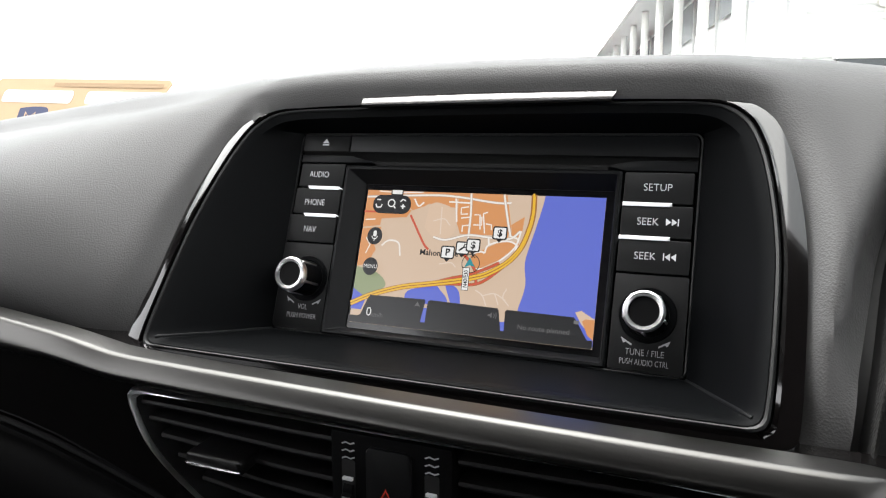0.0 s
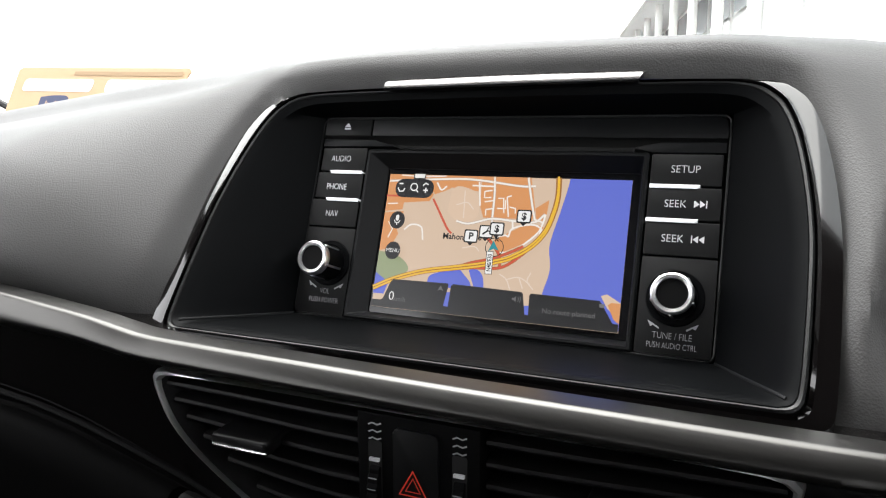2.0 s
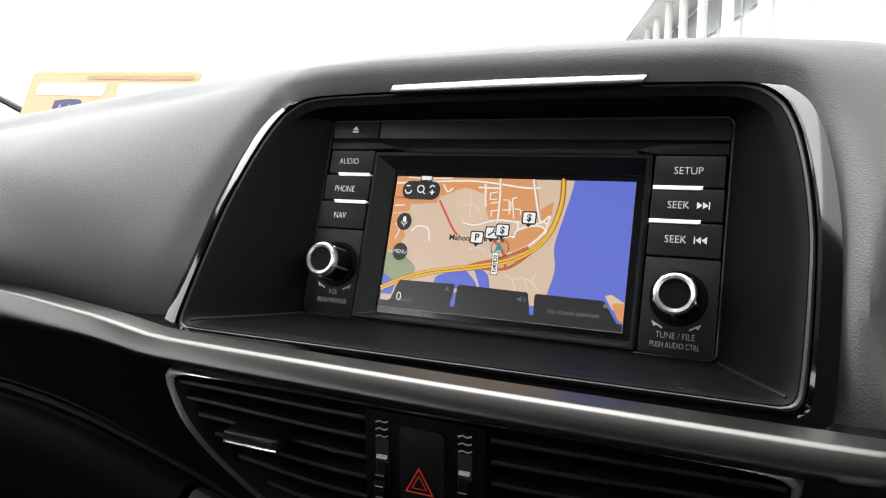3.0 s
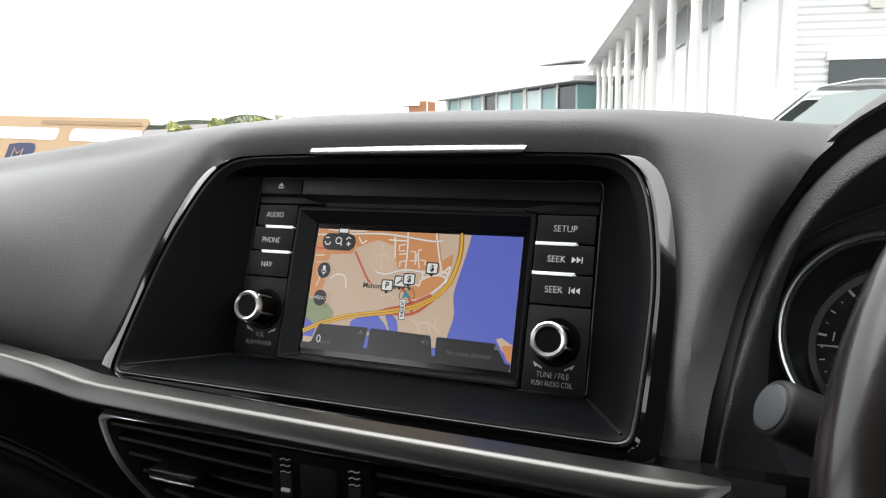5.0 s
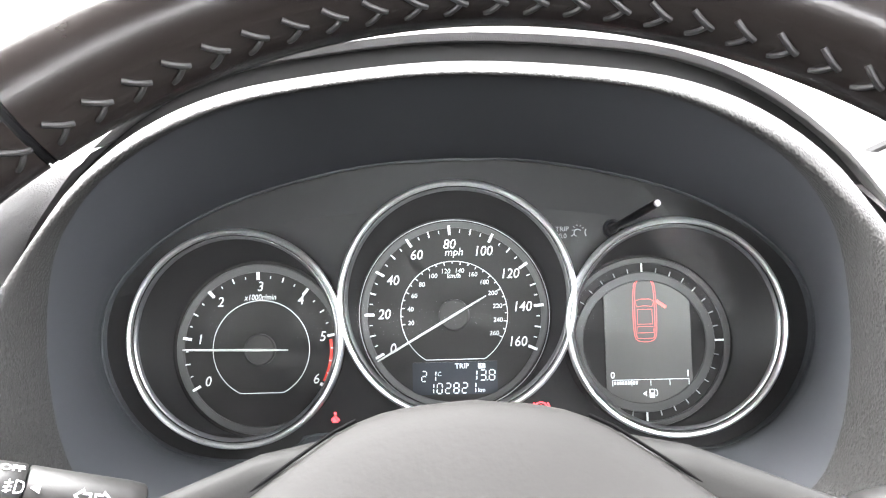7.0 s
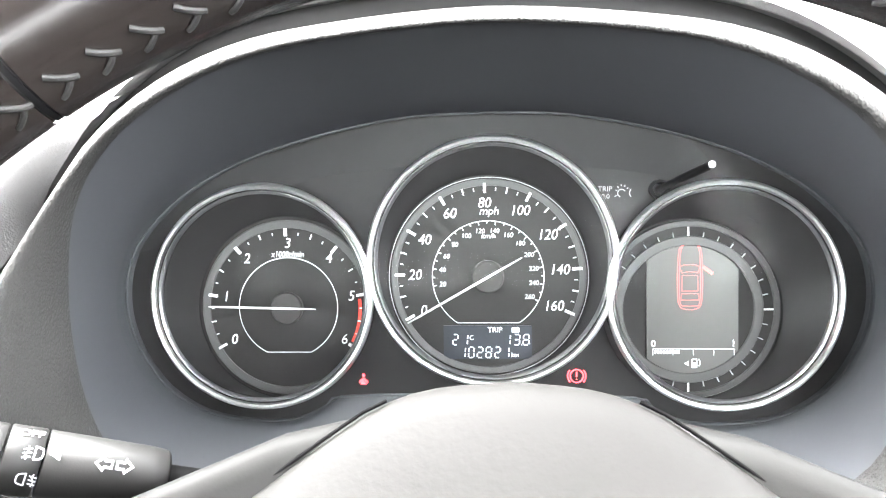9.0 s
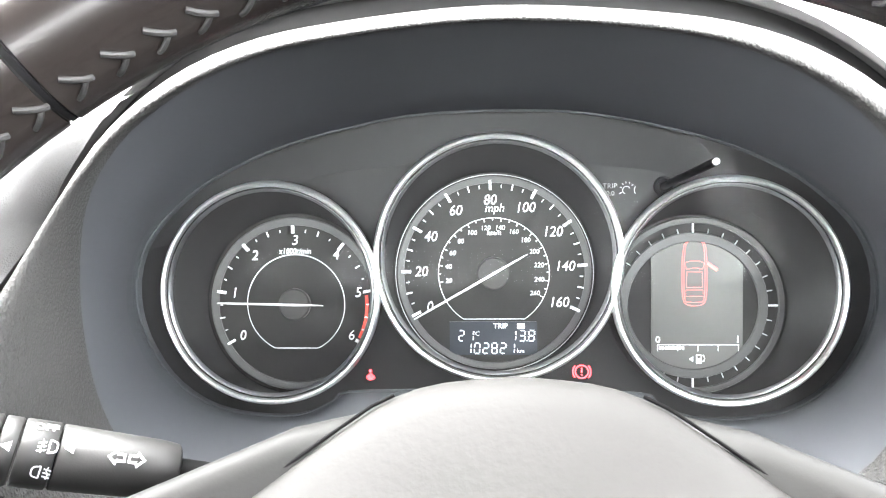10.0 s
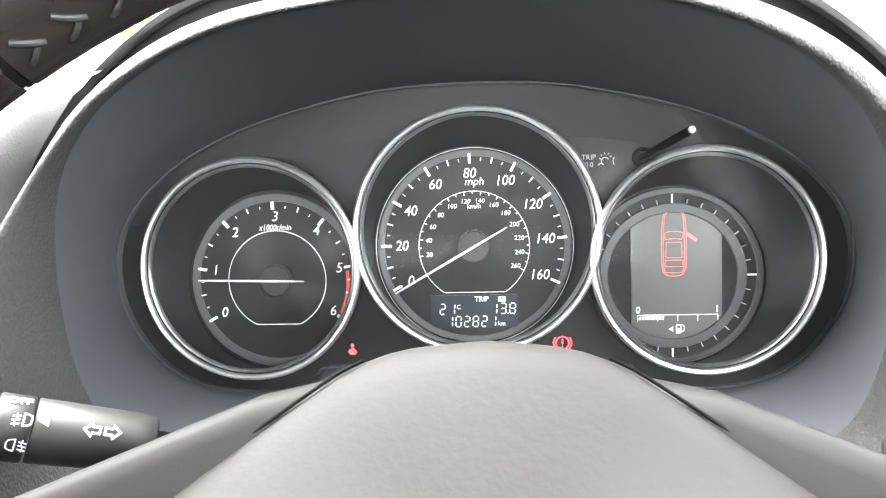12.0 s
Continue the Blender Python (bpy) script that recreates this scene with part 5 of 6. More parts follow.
cxm = 0.1070
for k in (1.0, 0.84):
    loop2([(cxm - 0.0055 * k, 0.0115), (cxm - 0.0063 * k, 0.004), (cxm - 0.0065 * k, -0.008), (cxm - 0.0058 * k, -0.0175), (cxm - 0.003 * k, -0.0203 * (0.5 + 0.5 * k)), (cxm + 0.003 * k, -0.0203 * (0.5 + 0.5 * k)), (cxm + 0.0058 * k, -0.0175), (cxm + 0.0065 * k, -0.008), (cxm + 0.0063 * k, 0.004), (cxm + 0.0055 * k, 0.0115), (cxm + 0.0030 * k, 0.0138), (cxm - 0.0030 * k, 0.0138)])
for quad_ in ([(-0.0052, 0.0020), (-0.0026, 0.0031), (0.0026, 0.0031), (0.0052, 0.0020), (0.0041, -0.0012), (0.0, -0.0005), (-0.0041, -0.0012)], [(-0.0040, -0.0026), (0.0040, -0.0026), (0.0042, -0.0108), (-0.0042, -0.0108)], [(-0.0043, -0.0122), (0.0043, -0.0122), (0.0046, -0.0156), (-0.0046, -0.0156)]):
    part("car_outline", strip_line([(cxm + x, y) for x, y in quad_], 0.00034, 0.0016, closed=True), LCDRED, fl, "red car outline")
part("car_outline", strip_line([(cxm + 0.0066, 0.0020), (cxm + 0.0118, -0.0018)], 0.0018, 0.0016), LCDRED, fl, "red open door mark")
part("lcd_word", words("0", 0.0050, 0.0880, -0.0388, 0.0016, 0, 0.02, 0), LCDTEXT, fl)
part("lcd_word", words("1", 0.0050, 0.1294, -0.0386, 0.0016, 0, 0.02, 0), LCDTEXT, fl)
part("fuel_scale", strip_line([(0.0878, -0.0414), (0.1298, -0.0414)], 0.0004, 0.0016), LCDTEXT, fl)
for x in (0.0878, 0.0983, 0.1088, 0.1193, 0.1298):
    part("fuel_tick", strip_line([(x, -0.0414), (x, -0.0448)], 0.0004, 0.0016), LCDTEXT, fl)
for k in range(9):
    part("fuel_block", flat(rounded(0.0885 + 0.00150 * k, 0.0885 + 0.00150 * k + 0.00115, -0.0440, -0.0421, 0.0002, 2), 0.0016), LCDTEXT, fl)
part("pump_mark", flat(rounded(0.1078, 0.1108, -0.0515, -0.0466, 0.0004, 2), 0.0016), LCDTEXT, fl)
part("pump_mark", flat(rounded(0.1084, 0.1102, -0.0486, -0.0472, 0.0002, 2), 0.0018), LCD, fl)
part("pump_mark", strip_line([(0.1110, -0.0500), (0.1119, -0.0504), (0.1123, -0.0490), (0.1120, -0.0474), (0.1112, -0.0468)], 0.0005, 0.0016), LCDTEXT, fl)
part("pump_mark", flat([(0.1040, -0.0491), (0.1064, -0.0476), (0.1064, -0.0506)], 0.0016), LCDTEXT, fl)

# warning lamps, reset stick
bl = part("belt_lamp", flat([(-0.0668, -0.0614), (-0.0624, -0.0614), (-0.0630, -0.0580), (-0.0638, -0.0569), (-0.0654, -0.0569), (-0.0662, -0.0580)], 0.0088), REDLAMP, cluster, "lit red seat belt lamp", m=Matrix.Translation((-0.0658, -0.0566, 0.0022)) @ Matrix.Diagonal((0.72, 0.80, 0.75, 1)) @ Matrix.Translation((0.0646, 0.0580, 0)))
part("belt_head", flat([(-0.0646 + 0.0011 * math.cos(k * 0.52), -0.0553 + 0.0012 * math.sin(k * 0.52)) for k in range(12)], 0.0088), REDLAMP, bl)
part("belt_line", strip_line([(-0.0656, -0.0568), (-0.0630, -0.0604)], 0.0005, 0.0090), DIAL, bl)
part("belt_arm", strip_line([(-0.0668, -0.0584), (-0.0676, -0.0604)], 0.0008, 0.0088), REDLAMP, bl)
part("belt_arm", strip_line([(-0.0624, -0.0584), (-0.0616, -0.0604)], 0.0008, 0.0088), REDLAMP, bl)
bk = part("brake_lamp", strip_line(circle(0.0470, -0.0545, 0.0034, n=28), 0.0007, 0.0086, closed=True), REDLAMP, cluster, "lit red parking brake lamp")
part("brake_mark", flat(rounded(0.0466, 0.0474, -0.0550, -0.0523, 0.0003, 2), 0.0086), REDLAMP, bk)
part("brake_mark", flat(rounded(0.0466, 0.0474, -0.0566, -0.0559, 0.0003, 2), 0.0086), REDLAMP, bk)
for s in (-1, 1):
    part("brake_mark", strip_line(circle(0.0470, -0.0545, 0.0047, s * 90 - 42, s * 90 + 42, 12), 0.0007, 0.0086), REDLAMP, bk)
st = part("reset_stick", tube([(0.0895, 0.0425, 0.008), (0.0960, 0.0475, 0.040), (0.0998, 0.0505, 0.060)], 0.0019, 14, up=(1, 0, 0)), MATTE, cluster, "black reset stick")
part("stick_tip", tube([(0.0998, 0.0505, 0.0600), (0.1001, 0.0507, 0.0612)], 0.0016, 14, up=(1, 0, 0)), GREYPRINT, st, "pale grey tip")
part("stick_base", revolve([(0.0052, 0.008), (0.0050, 0.0105), (0.0036, 0.0110), (0.0030, 0.0085)], 24, False, cx=0.0895, cy=0.0425), SATIN, st)
part("icon_word", words("TRIP", 0.0038, 0.0620, 0.0430, 0.0084, 0, 0, 0), GREYPRINT, cluster)
part("icon_word", words("0.0", 0.0036, 0.0622, 0.0392, 0.0084, 0, 0, 0), GREYPRINT, cluster)
part("icon_mark", strip_line(circle(0.0705, 0.0408, 0.0020, 200, 420, 16), 0.0004, 0.0084), GREYPRINT, cluster)
part("icon_mark", strip_line([(0.0685, 0.0400), (0.0668, 0.0390)], 0.0004, 0.0084), GREYPRINT, cluster)
for k in range(5):
    a = radians(30 + 35 * k)
    part("icon_mark", strip_line([(0.0708 + 0.0026 * math.cos(a), 0.0418 + 0.0026 * math.sin(a)), (0.0708 + 0.0036 * math.cos(a), 0.0418 + 0.0036 * math.sin(a))], 0.0004, 0.0084), GREYPRINT, cluster)
part("icon_mark", strip_line(circle(0.0775, 0.0408, 0.0030, 230, 310, 10), 0.0004, 0.0084), GREYPRINT, cluster)

lens = part("clear_lens", flat([(x * 0.985, y * 0.975) for x, y in outline], 0.0285), LENS, cluster, "clear lens with thin dust and painted haze")
lens.visible_shadow = False

# ---------- steering wheel ----------
W = tilted(0.3654, 0.2107, 0.8821, 34.9)
KEEP = W.inverted() @ tilted(0.3624, 0.2198, 0.8729, 30)   # the hub sits a little flatter than the rim
wheel = thing("steering_wheel", "black leather steering wheel with grey cross stitching", "steering wheel", m=W)
R = 0.1782


def rim_arc(a0, a1, n, fat=1.0):
    rings = []
    for i in range(n + 1):
        a = radians(a0 + (a1 - a0) * i / n)
        c = Vector((R * math.sin(a), R * math.cos(a), 0))
        out = Vector((math.sin(a), math.cos(a), 0))
        ring = []
        for k in range(28):
            q = 2 * math.pi * k / 28
            r0 = 0.0154 * fat
            ring.append(tuple(c + out * r0 * 1.0 * math.cos(q) + Vector((0, 0, 1)) * r0 * 1.08 * math.sin(q)))
        rings.append(ring)
    return loft(rings, True, True, True)


SEAM = -40.0
for name, a0, a1, fat in (("rim_leather", SEAM + 0.45, -SEAM - 0.45, 1.0), ("rim_leather", -SEAM + 0.45, 145, 1.0), ("rim_leather", 145.6, 214.4, 1.0), ("rim_leather", 215, 360 + SEAM - 0.45, 1.0)):
    part(name, rim_arc(a0, a1, max(20, int((a1 - a0) / 2.5)), fat), LEATHER, wheel, "black leather wrap", angle=70)
part("rim_core", rim_arc(0, 359.9, 120, 0.93), DEEP, wheel)
for a in (SEAM, -SEAM):
    part("seam_band", rim_arc(a - 0.25, a + 0.25, 2, 0.975), MATTE, wheel, "dark seam")
ridge = lambda a, off, q0: (Vector((math.sin(a), math.cos(a), 0)) * (R + off * math.cos(q0)) + Vector((0, 0, off * 1.08 * math.sin(q0))))
# cross stitches along the inner face of the rim
stitch_q = radians(166)
for a0, a1 in ((SEAM + 1.6, -SEAM - 1.4), (-100.0, SEAM - 2.4)):
    a = a0
    while a < a1:
        for lift, q0, q1, thick, span in ((0.0154, -0.10, 0.14, 0.0008, 2.0), (0.0153, 0.34, 0.12, 0.0007, 1.5)):
            pts = [tuple(ridge(radians(a + span * t), lift + 0.0007 * math.sin(math.pi * t), stitch_q + q0 + (q1 - q0) * t)) for t in (0, 0.3, 0.7, 1)]
            part("stitch", tube(pts, thick, 8), THREAD, wheel)
        a += 3.6


def dish(v):
    return -0.026 - 0.037 * ease(-0.01, 0.078, v)


def hub_ring(k, z):
    base = [(0.0, 0.0740), (0.022, 0.0718), (0.036, 0.0672), (0.046, 0.0608), (0.063, 0.0478), (0.083, 0.0320), (0.100, 0.0100), (0.102, -0.020), (0.086, -0.045), (0.050, -0.068), (0.0, -0.074)]
    line = [(x * k, y * k, 0) for x, y in base] + [(-x * k, y * k, 0) for x, y in base[-2:0:-1]]
    return [(p.x, p.y, dish(p.y / k) * k ** 0.5 + z) for p in spaced(smooth_path(line + [line[0]], 6), 81)[:-1]]


part("airbag_cover", loft([hub_ring(1.0, -0.014), hub_ring(1.0, -0.002), hub_ring(0.99, 0.001), hub_ring(0.96, 0.004), hub_ring(0.88, 0.007), hub_ring(0.72, 0.0085), hub_ring(0.5, 0.0085), hub_ring(0.25, 0.003), hub_ring(0.02, -0.008)], True, False, True), HUB, wheel, "grained airbag cover", m=KEEP, angle=60)
for s in (-1, 1):
    sp = []
    for x, y, w, up_, down_ in ((0.018, 0.058, -0.070, 0.004, 0.030), (0.040, 0.0585, -0.064, 0.006, 0.040), (0.062, 0.051, -0.053, 0.008, 0.045), (0.085, 0.038, -0.040, 0.010, 0.045), (0.115, 0.022, -0.026, 0.012, 0.040), (0.145, 0.014, -0.014, 0.014, 0.034), (0.172, 0.012, -0.006, 0.016, 0.030)):
        sp.append([(s * x, y + dy, w + dz) for dy, dz in ((up_, -0.014), (up_ + 0.0004, -0.008), (up_ - 0.0008, -0.0035), (up_ - 0.0036, -0.0004), (up_ - 0.008, 0.0014), (-down_ * 0.3, 0.0026), (-down_ * 0.7, 0.0018), (-down_, -0.001), (-down_ - 0.001, -0.012))])
    part("spoke", loft(sp, True, True, True), SPOKE, wheel, "smooth black spoke", m=KEEP, angle=40)
cover_edge = hub_ring(1.004, 0.0012)
for s in (-1, 1):
    run = [(p[0], p[1], p[2] + 0.0004) for p in cover_edge if 0.034 < s * p[0] and p[1] > -0.05]
    run.sort(key=lambda p: -p[1])
    part("cover_seam", tube(run, 0.0005, 8), LID, wheel, "dark seam round the airbag cover", m=KEEP)
part("boss", revolve([(0.050, -0.12), (0.050, -0.08), (0.048, -0.075)], 40, True), MATTE, wheel, m=KEEP)

# ---------- column stalks ----------
def stalk_at(f, low):
    """The middle of a stalk, from its tip (0) to its root (1)."""
    return 0.3025 + 0.0705 * f, 0.8935 - low - 0.0705 * f


def stalk(x_root, x_tip, label, low=0.0):
    t = thing("column_stalk", label, "control stalk")
    axis = [(0.0, 0.0045), (0.360, 0.0050), (0.362, 0.0088), (0.368, 0.0098), (0.40, 0.0104), (0.590, 0.0110), (0.593, 0.0105),
            (0.596, 0.0105), (0.599, 0.0111), (0.657, 0.0112), (0.660, 0.0107), (0.663, 0.0106), (0.666, 0.0111), (0.692, 0.0112), (0.695, 0.0107),
            (0.698, 0.0107), (0.701, 0.0113), (0.835, 0.0116), (0.850, 0.0108), (0.856, 0.0094)]

    way = Vector((x_root - x_tip, 0.0705, -0.0705)).normalized()
    side = Vector((0, 1, 0)).cross(way).normalized()
    over = way.cross(side)

    def ring(f, r):
        mid = Vector((x_root + (x_tip - x_root) * f, *stalk_at(1 - f, low)))
        return [tuple(mid + side * r * math.cos(2 * math.pi * k / 36) + over * r * math.sin(2 * math.pi * k / 36)) for k in range(36)]

    rings = [ring(f, r) for f, r in axis]
    # the rod's near-black colour stands for the shade it lies in
    part("rod", loft(rings[:2], True, True, True), LID, t, angle=50)
    part("lever", loft(rings[2:7], True, True, True), STALK, t, angle=50)
    part("twist_ring", loft(rings[7:11], True, True, True), STALK, t, "fog lamp twist ring", angle=50)
    part("index_ring", loft(rings[11:15], True, True, True), STALK, t, angle=50)
    part("twist_end", loft(rings[15:], True, True, True), STALK, t, "twist switch end", angle=50)
    part("end_cap", loft([ring(f, r) for f, r in ((0.852, 0.0092), (0.860, 0.0086), (0.864, 0.0070))], True, True, True), TUNNEL, t)
    return t


def stalk_face(x, up, r=0.0115, root=0.290, tip=0.149, low=0.0):
    """A frame on the stalk's skin at x, turned up by an angle from its front; its x runs to the car's right."""
    f, run = (x - tip) / (root - tip), root - tip
    along_x = Vector((1, 0.0705 / run, -0.0705 / run)).normalized()
    out = Vector((0, -math.cos(radians(up)), math.sin(radians(up))))
    out = (out - along_x * out.dot(along_x)).normalized()
    up_y = out.cross(along_x)
    at = Vector((x, *stalk_at(f, low))) + out * r
    return Matrix(((along_x.x, up_y.x, out.x, at.x), (along_x.y, up_y.y, out.y, at.y), (along_x.z, up_y.z, out.z, at.z), (0, 0, 0, 1)))


def printed(bm, x, up, r=0.0115):
    part("printed_mark", bm, GREYPRINT, ls, m=stalk_face(x, up, r))


def lamp_mark(s, waves):
    """A headlamp sign whose rays run to one side."""
    bm = strip_line([(s * p.x, p.y) for p in smooth_path([(0.0004, 0.0021, 0), (0.0024, 0.0015, 0), (0.0028, 0, 0), (0.0024, -0.0015, 0), (0.0004, -0.0021, 0)], 4)], 0.0005, 0)
    strip_line([(s * 0.0004, 0.0022), (s * 0.0004, -0.0022)], 0.0005, 0, bm)
    for k in (-1, 0, 1):
        strip_line([(s * -0.0006, 0.0013 * k), (s * -0.0030, 0.0013 * k - 0.0005)], 0.0005, 0, bm)
    if waves:
        strip_line([(s * -0.0018, 0.0021), (s * -0.0015, 0.0007), (s * -0.0021, -0.0007), (s * -0.0018, -0.0023)], 0.0004, 0, bm)
    return bm


ls = stalk(0.290, 0.149, "black light stalk with white printed symbols")
bm = bmesh.new()
for s in (-1, 1):
    o = s * 0.0032
    strip_line([(o + s * 0.0026, 0), (o, 0.0023), (o, 0.0011), (o - s * 0.0024, 0.0011), (o - s * 0.0024, -0.0011), (o, -0.0011), (o, -0.0023)], 0.0010, 0, bm, True)
printed(bm, 0.2237, 46, 0.0113)
POINTER = [(-0.0018, 0), (0.0014, 0.0016), (0.0014, -0.0016)]
printed(flat(POINTER, 0), 0.2089, 49)
printed(flat(POINTER, 0), 0.1939, 42)
printed(lamp_mark(1, True), 0.2036, 48)
printed(lamp_mark(-1, True), 0.2037, 12)
part("printed_mark", words("OFF", 0.0042, 0, 0, 0, 0, 0.02, 0), GREYPRINT, ls, m=stalk_face(0.2020, 78))
part("printed_mark", words("OFF", 0.0038, 0, 0, 0, 0, 0.01, 0), GREYPRINT, ls, m=stalk_face(0.1872, 46, 0.0116))
bm = strip_line(circle(0, 0, 0.0014, n=14), 0.0005, 0, closed=True)
for k in range(8):
    a = 2 * math.pi * k / 8
    strip_line([(0.0020 * math.cos(a), 0.0020 * math.sin(a)), (0.0028 * math.cos(a), 0.0028 * math.sin(a))], 0.0005, 0, bm)
printed(bm, 0.1812, 31, 0.0117)
bm = bmesh.new()
for s in (-1, 1):
    for k in (-1, 0, 1):
        strip_line([(s * 0.0010, 0.0006 * k), (s * 0.0030, 0.0015 * k)], 0.0005, 0, bm)
    strip_line([(s * 0.0005, 0.0014), (s * 0.0005, -0.0014)], 0.0005, 0, bm)
printed(bm, 0.1877, 10, 0.0116)
printed(lamp_mark(-1, False), 0.1880, -22, 0.0116)
rs = stalk(0.450, 0.591, "black wiper stalk with white printed symbols", 0.010)
part("printed_mark", words("OFF", 0.0040, 0, 0, 0, 0, 0.01, 0), GREYPRINT, rs, m=Matrix.Translation((0.564, 0.3045, 0.8780)) @ Matrix.Rotation(radians(40), 4, "X"))

column = thing("steering_column", "black plastic steering column shroud behind the wheel", "steering column")
part("shroud", loft([[(COL + x * k, 0.315 + d, 0.812 + z * k - 0.1 * d) for x, z in rounded(-0.062, 0.062, -0.055, 0.022, 0.02, 4)] for d, k in ((0.0, 0.92), (0.004, 1.0), (0.10, 1.05), (0.14, 1.0))], True, True, True), MATTE, column, angle=50)

knee = thing("knee_panel", "charcoal plastic knee panel under the instruments", "panel", kind="structure")
part("panel_face", sheet(frange(0.142, 0.74, 0.02), lambda x: [(0.46, 0.80), (0.40, 0.772), (0.372, 0.755), (0.352, 0.72), (0.34, 0.62), (0.36, 0.50)]), PAD_FINE, knee, angle=60)
part("side_face", sheet(frange(0.139, 0.175, 0.006), lambda x: [(0.304, 0.858), (0.301, 0.845), (0.303, 0.80), (0.31, 0.72), (0.33, 0.50)]), PAD_FINE, knee, angle=60)

# ---------- card on the windscreen ----------
card_m = Matrix.Translation((-0.440, 0.518, 0.974)) @ Matrix.Rotation(radians(2.5), 4, "Y") @ Matrix.Rotation(radians(62), 4, "X")
card = thing("paper_card", "translucent tan paper permit card resting on the dashboard", "card", m=card_m)
TAN = mat("tan_paper", (0.46, 0.32, 0.19), 0.8, grain=0.1, grain_size=400, vary=0.08)
TANEDGE = mat("brown_print", (0.08, 0.05, 0.03), 0.8, vary=0.05)
WHITEP = mat("white_paper", (0.85, 0.84, 0.8), 0.8, vary=0.03)
NAVY = mat("navy_print", (0.02, 0.03, 0.09), 0.6, vary=0.05)
part("sheet", slab([(-0.100, -0.055), (0.052, -0.055), (0.098, 0.030), (0.102, 0.040), (0.098, 0.0435), (-0.108, 0.0435), (-0.112, 0.040)], -0.0004, 0.0004), TAN, card)
part("window", flat(rounded(-0.096, -0.006, 0.018, 0.031, 0.004), 0.0008), WHITEP, card, "white clear window")
part("window", flat(rounded(0.010, 0.098, 0.018, 0.031, 0.004), 0.0008), WHITEP, card, "white clear window")
part("print_bar", flat(rounded(-0.035, 0.094, 0.0350, 0.0392, 0.001), 0.0008), mat("faint_print", (0.33, 0.225, 0.13), 0.8), card)
for k in range(2):
    part("print_bar", flat(rounded(0.020, 0.078, 0.004 - 0.008 * k, 0.008 - 0.008 * k, 0.001), 0.0008), TANEDGE, card)
sh = part("shield", flat([(q.x, q.y) for q in smooth_path([(-0.066, 0.012, 0), (-0.048, 0.014, 0), (-0.030, 0.012, 0), (-0.031, -0.004, 0), (-0.048, -0.016, 0), (-0.065, -0.004, 0)], 4)], 0.0008), NAVY, card, "navy shield mark")
part("shield_mark", strip_line([(-0.056, -0.004), (-0.056, 0.008), (-0.050, 0.002), (-0.044, 0.008), (-0.044, -0.004)], 0.0016, 0.0012), TAN, sh)

# ---------- cabin shell ----------
shell = thing("car_cabin", "car cabin shell with grey headliner and dark trim", "car cabin", kind="structure")


def plate4(name, pts, thick, material, label=""):
    """A flat panel of given thickness."""
    p = [Vector(q) for q in pts]
    nrm = (p[1] - p[0]).cross(p[2] - p[0]).normalized() * thick
    part(name, loft([p, [q + nrm for q in p]], True, True, True), material, shell, label)


plate4("roof_lining", [(-0.60, 0.20, 1.385), (0.60, 0.20, 1.385), (0.60, -1.7, 1.38), (-0.60, -1.7, 1.38)], 0.03, HEADLINER, "grey cloth headliner")
for s in (-1, 1):
    part("roof_rail", tube([(s * 0.62, 0.22, 1.385), (s * 0.63, -0.6, 1.39), (s * 0.61, -1.7, 1.37)], 0.035, 10), HEADLINER, shell)
    part("a_pillar", tube([(s * 0.80, 0.62, 0.92), (s * 0.77, 0.50, 1.02), (s * 0.69, 0.26, 1.26), (s * 0.62, 0.10, 1.385)], 0.036, 12), CLOTH, shell, "dark windscreen pillar")
    part("b_pillar", tube([(s * 0.63, -0.45, 1.39), (s * 0.74, -0.50, 0.90)], 0.05, 10), CLOTH, shell)
    part("rear_pillar", tube([(s * 0.60, -1.5, 1.37), (s * 0.72, -1.75, 0.95)], 0.09, 10), CLOTH, shell)
    front = 0.85
    plate4("door_trim", [(s * 0.80, front, 0.89), (s * 0.80, 0.10, 1.02), (s * 0.80, -1.8, 1.03), (s * 0.80, -1.8, 0.25), (s * 0.80, front, 0.25)], 0.05 * s, CLOTH, "dark door trim")
# unseen plain walls, added at heights that shape the daylight from behind
plate4("seat_row", [(-0.80, -0.50, 1.02), (0.80, -0.50, 1.02), (0.80, -0.50, 0.25), (-0.80, -0.50, 0.25)], 0.04, CLOTH)
plate4("rear_wall", [(-0.80, -1.78, 0.96), (0.80, -1.78, 0.96), (0.80, -1.78, 0.25), (-0.80, -1.78, 0.25)], 0.04, CLOTH)
plate4("cabin_floor", [(-0.78, 1.0, 0.27), (0.78, 1.0, 0.27), (0.78, -1.8, 0.27), (-0.78, -1.8, 0.27)], -0.03, CARPET)
plate4("bulkhead", [(-0.78, 0.95, 0.90), (0.78, 0.95, 0.90), (0.78, 0.75, 0.27), (-0.78, 0.75, 0.27)], -0.03, CLOTH)
ws = part("windscreen", loft([[(x * k, y + 0.10 * (1 - (x / 0.75) ** 2), z) for x in frange(-0.80, 0.80, 0.08)] for y, z, k in ((0.92, 0.925, 1.0), (0.55, 1.14, 0.93), (0.12, 1.385, 0.80))], False), PANE, shell, "clear windscreen glass")
ws.visible_shadow = False
for pts in ([(-0.80, 0.60, 1.038), (-0.712, 0.60, 1.0044), (-0.6456, 0.60, 0.978), (-0.60, 0.61, 0.955)], [(0.60, 0.60, 0.932), (0.6224, 0.60, 0.9446), (0.6509, 0.60, 0.9573), (0.72, 0.60, 0.985), (0.80, 0.59, 1.015)]):
    part("screen_seal", tube(pts, 0.0042, 8), RUBBER, shell, "black windscreen seal")
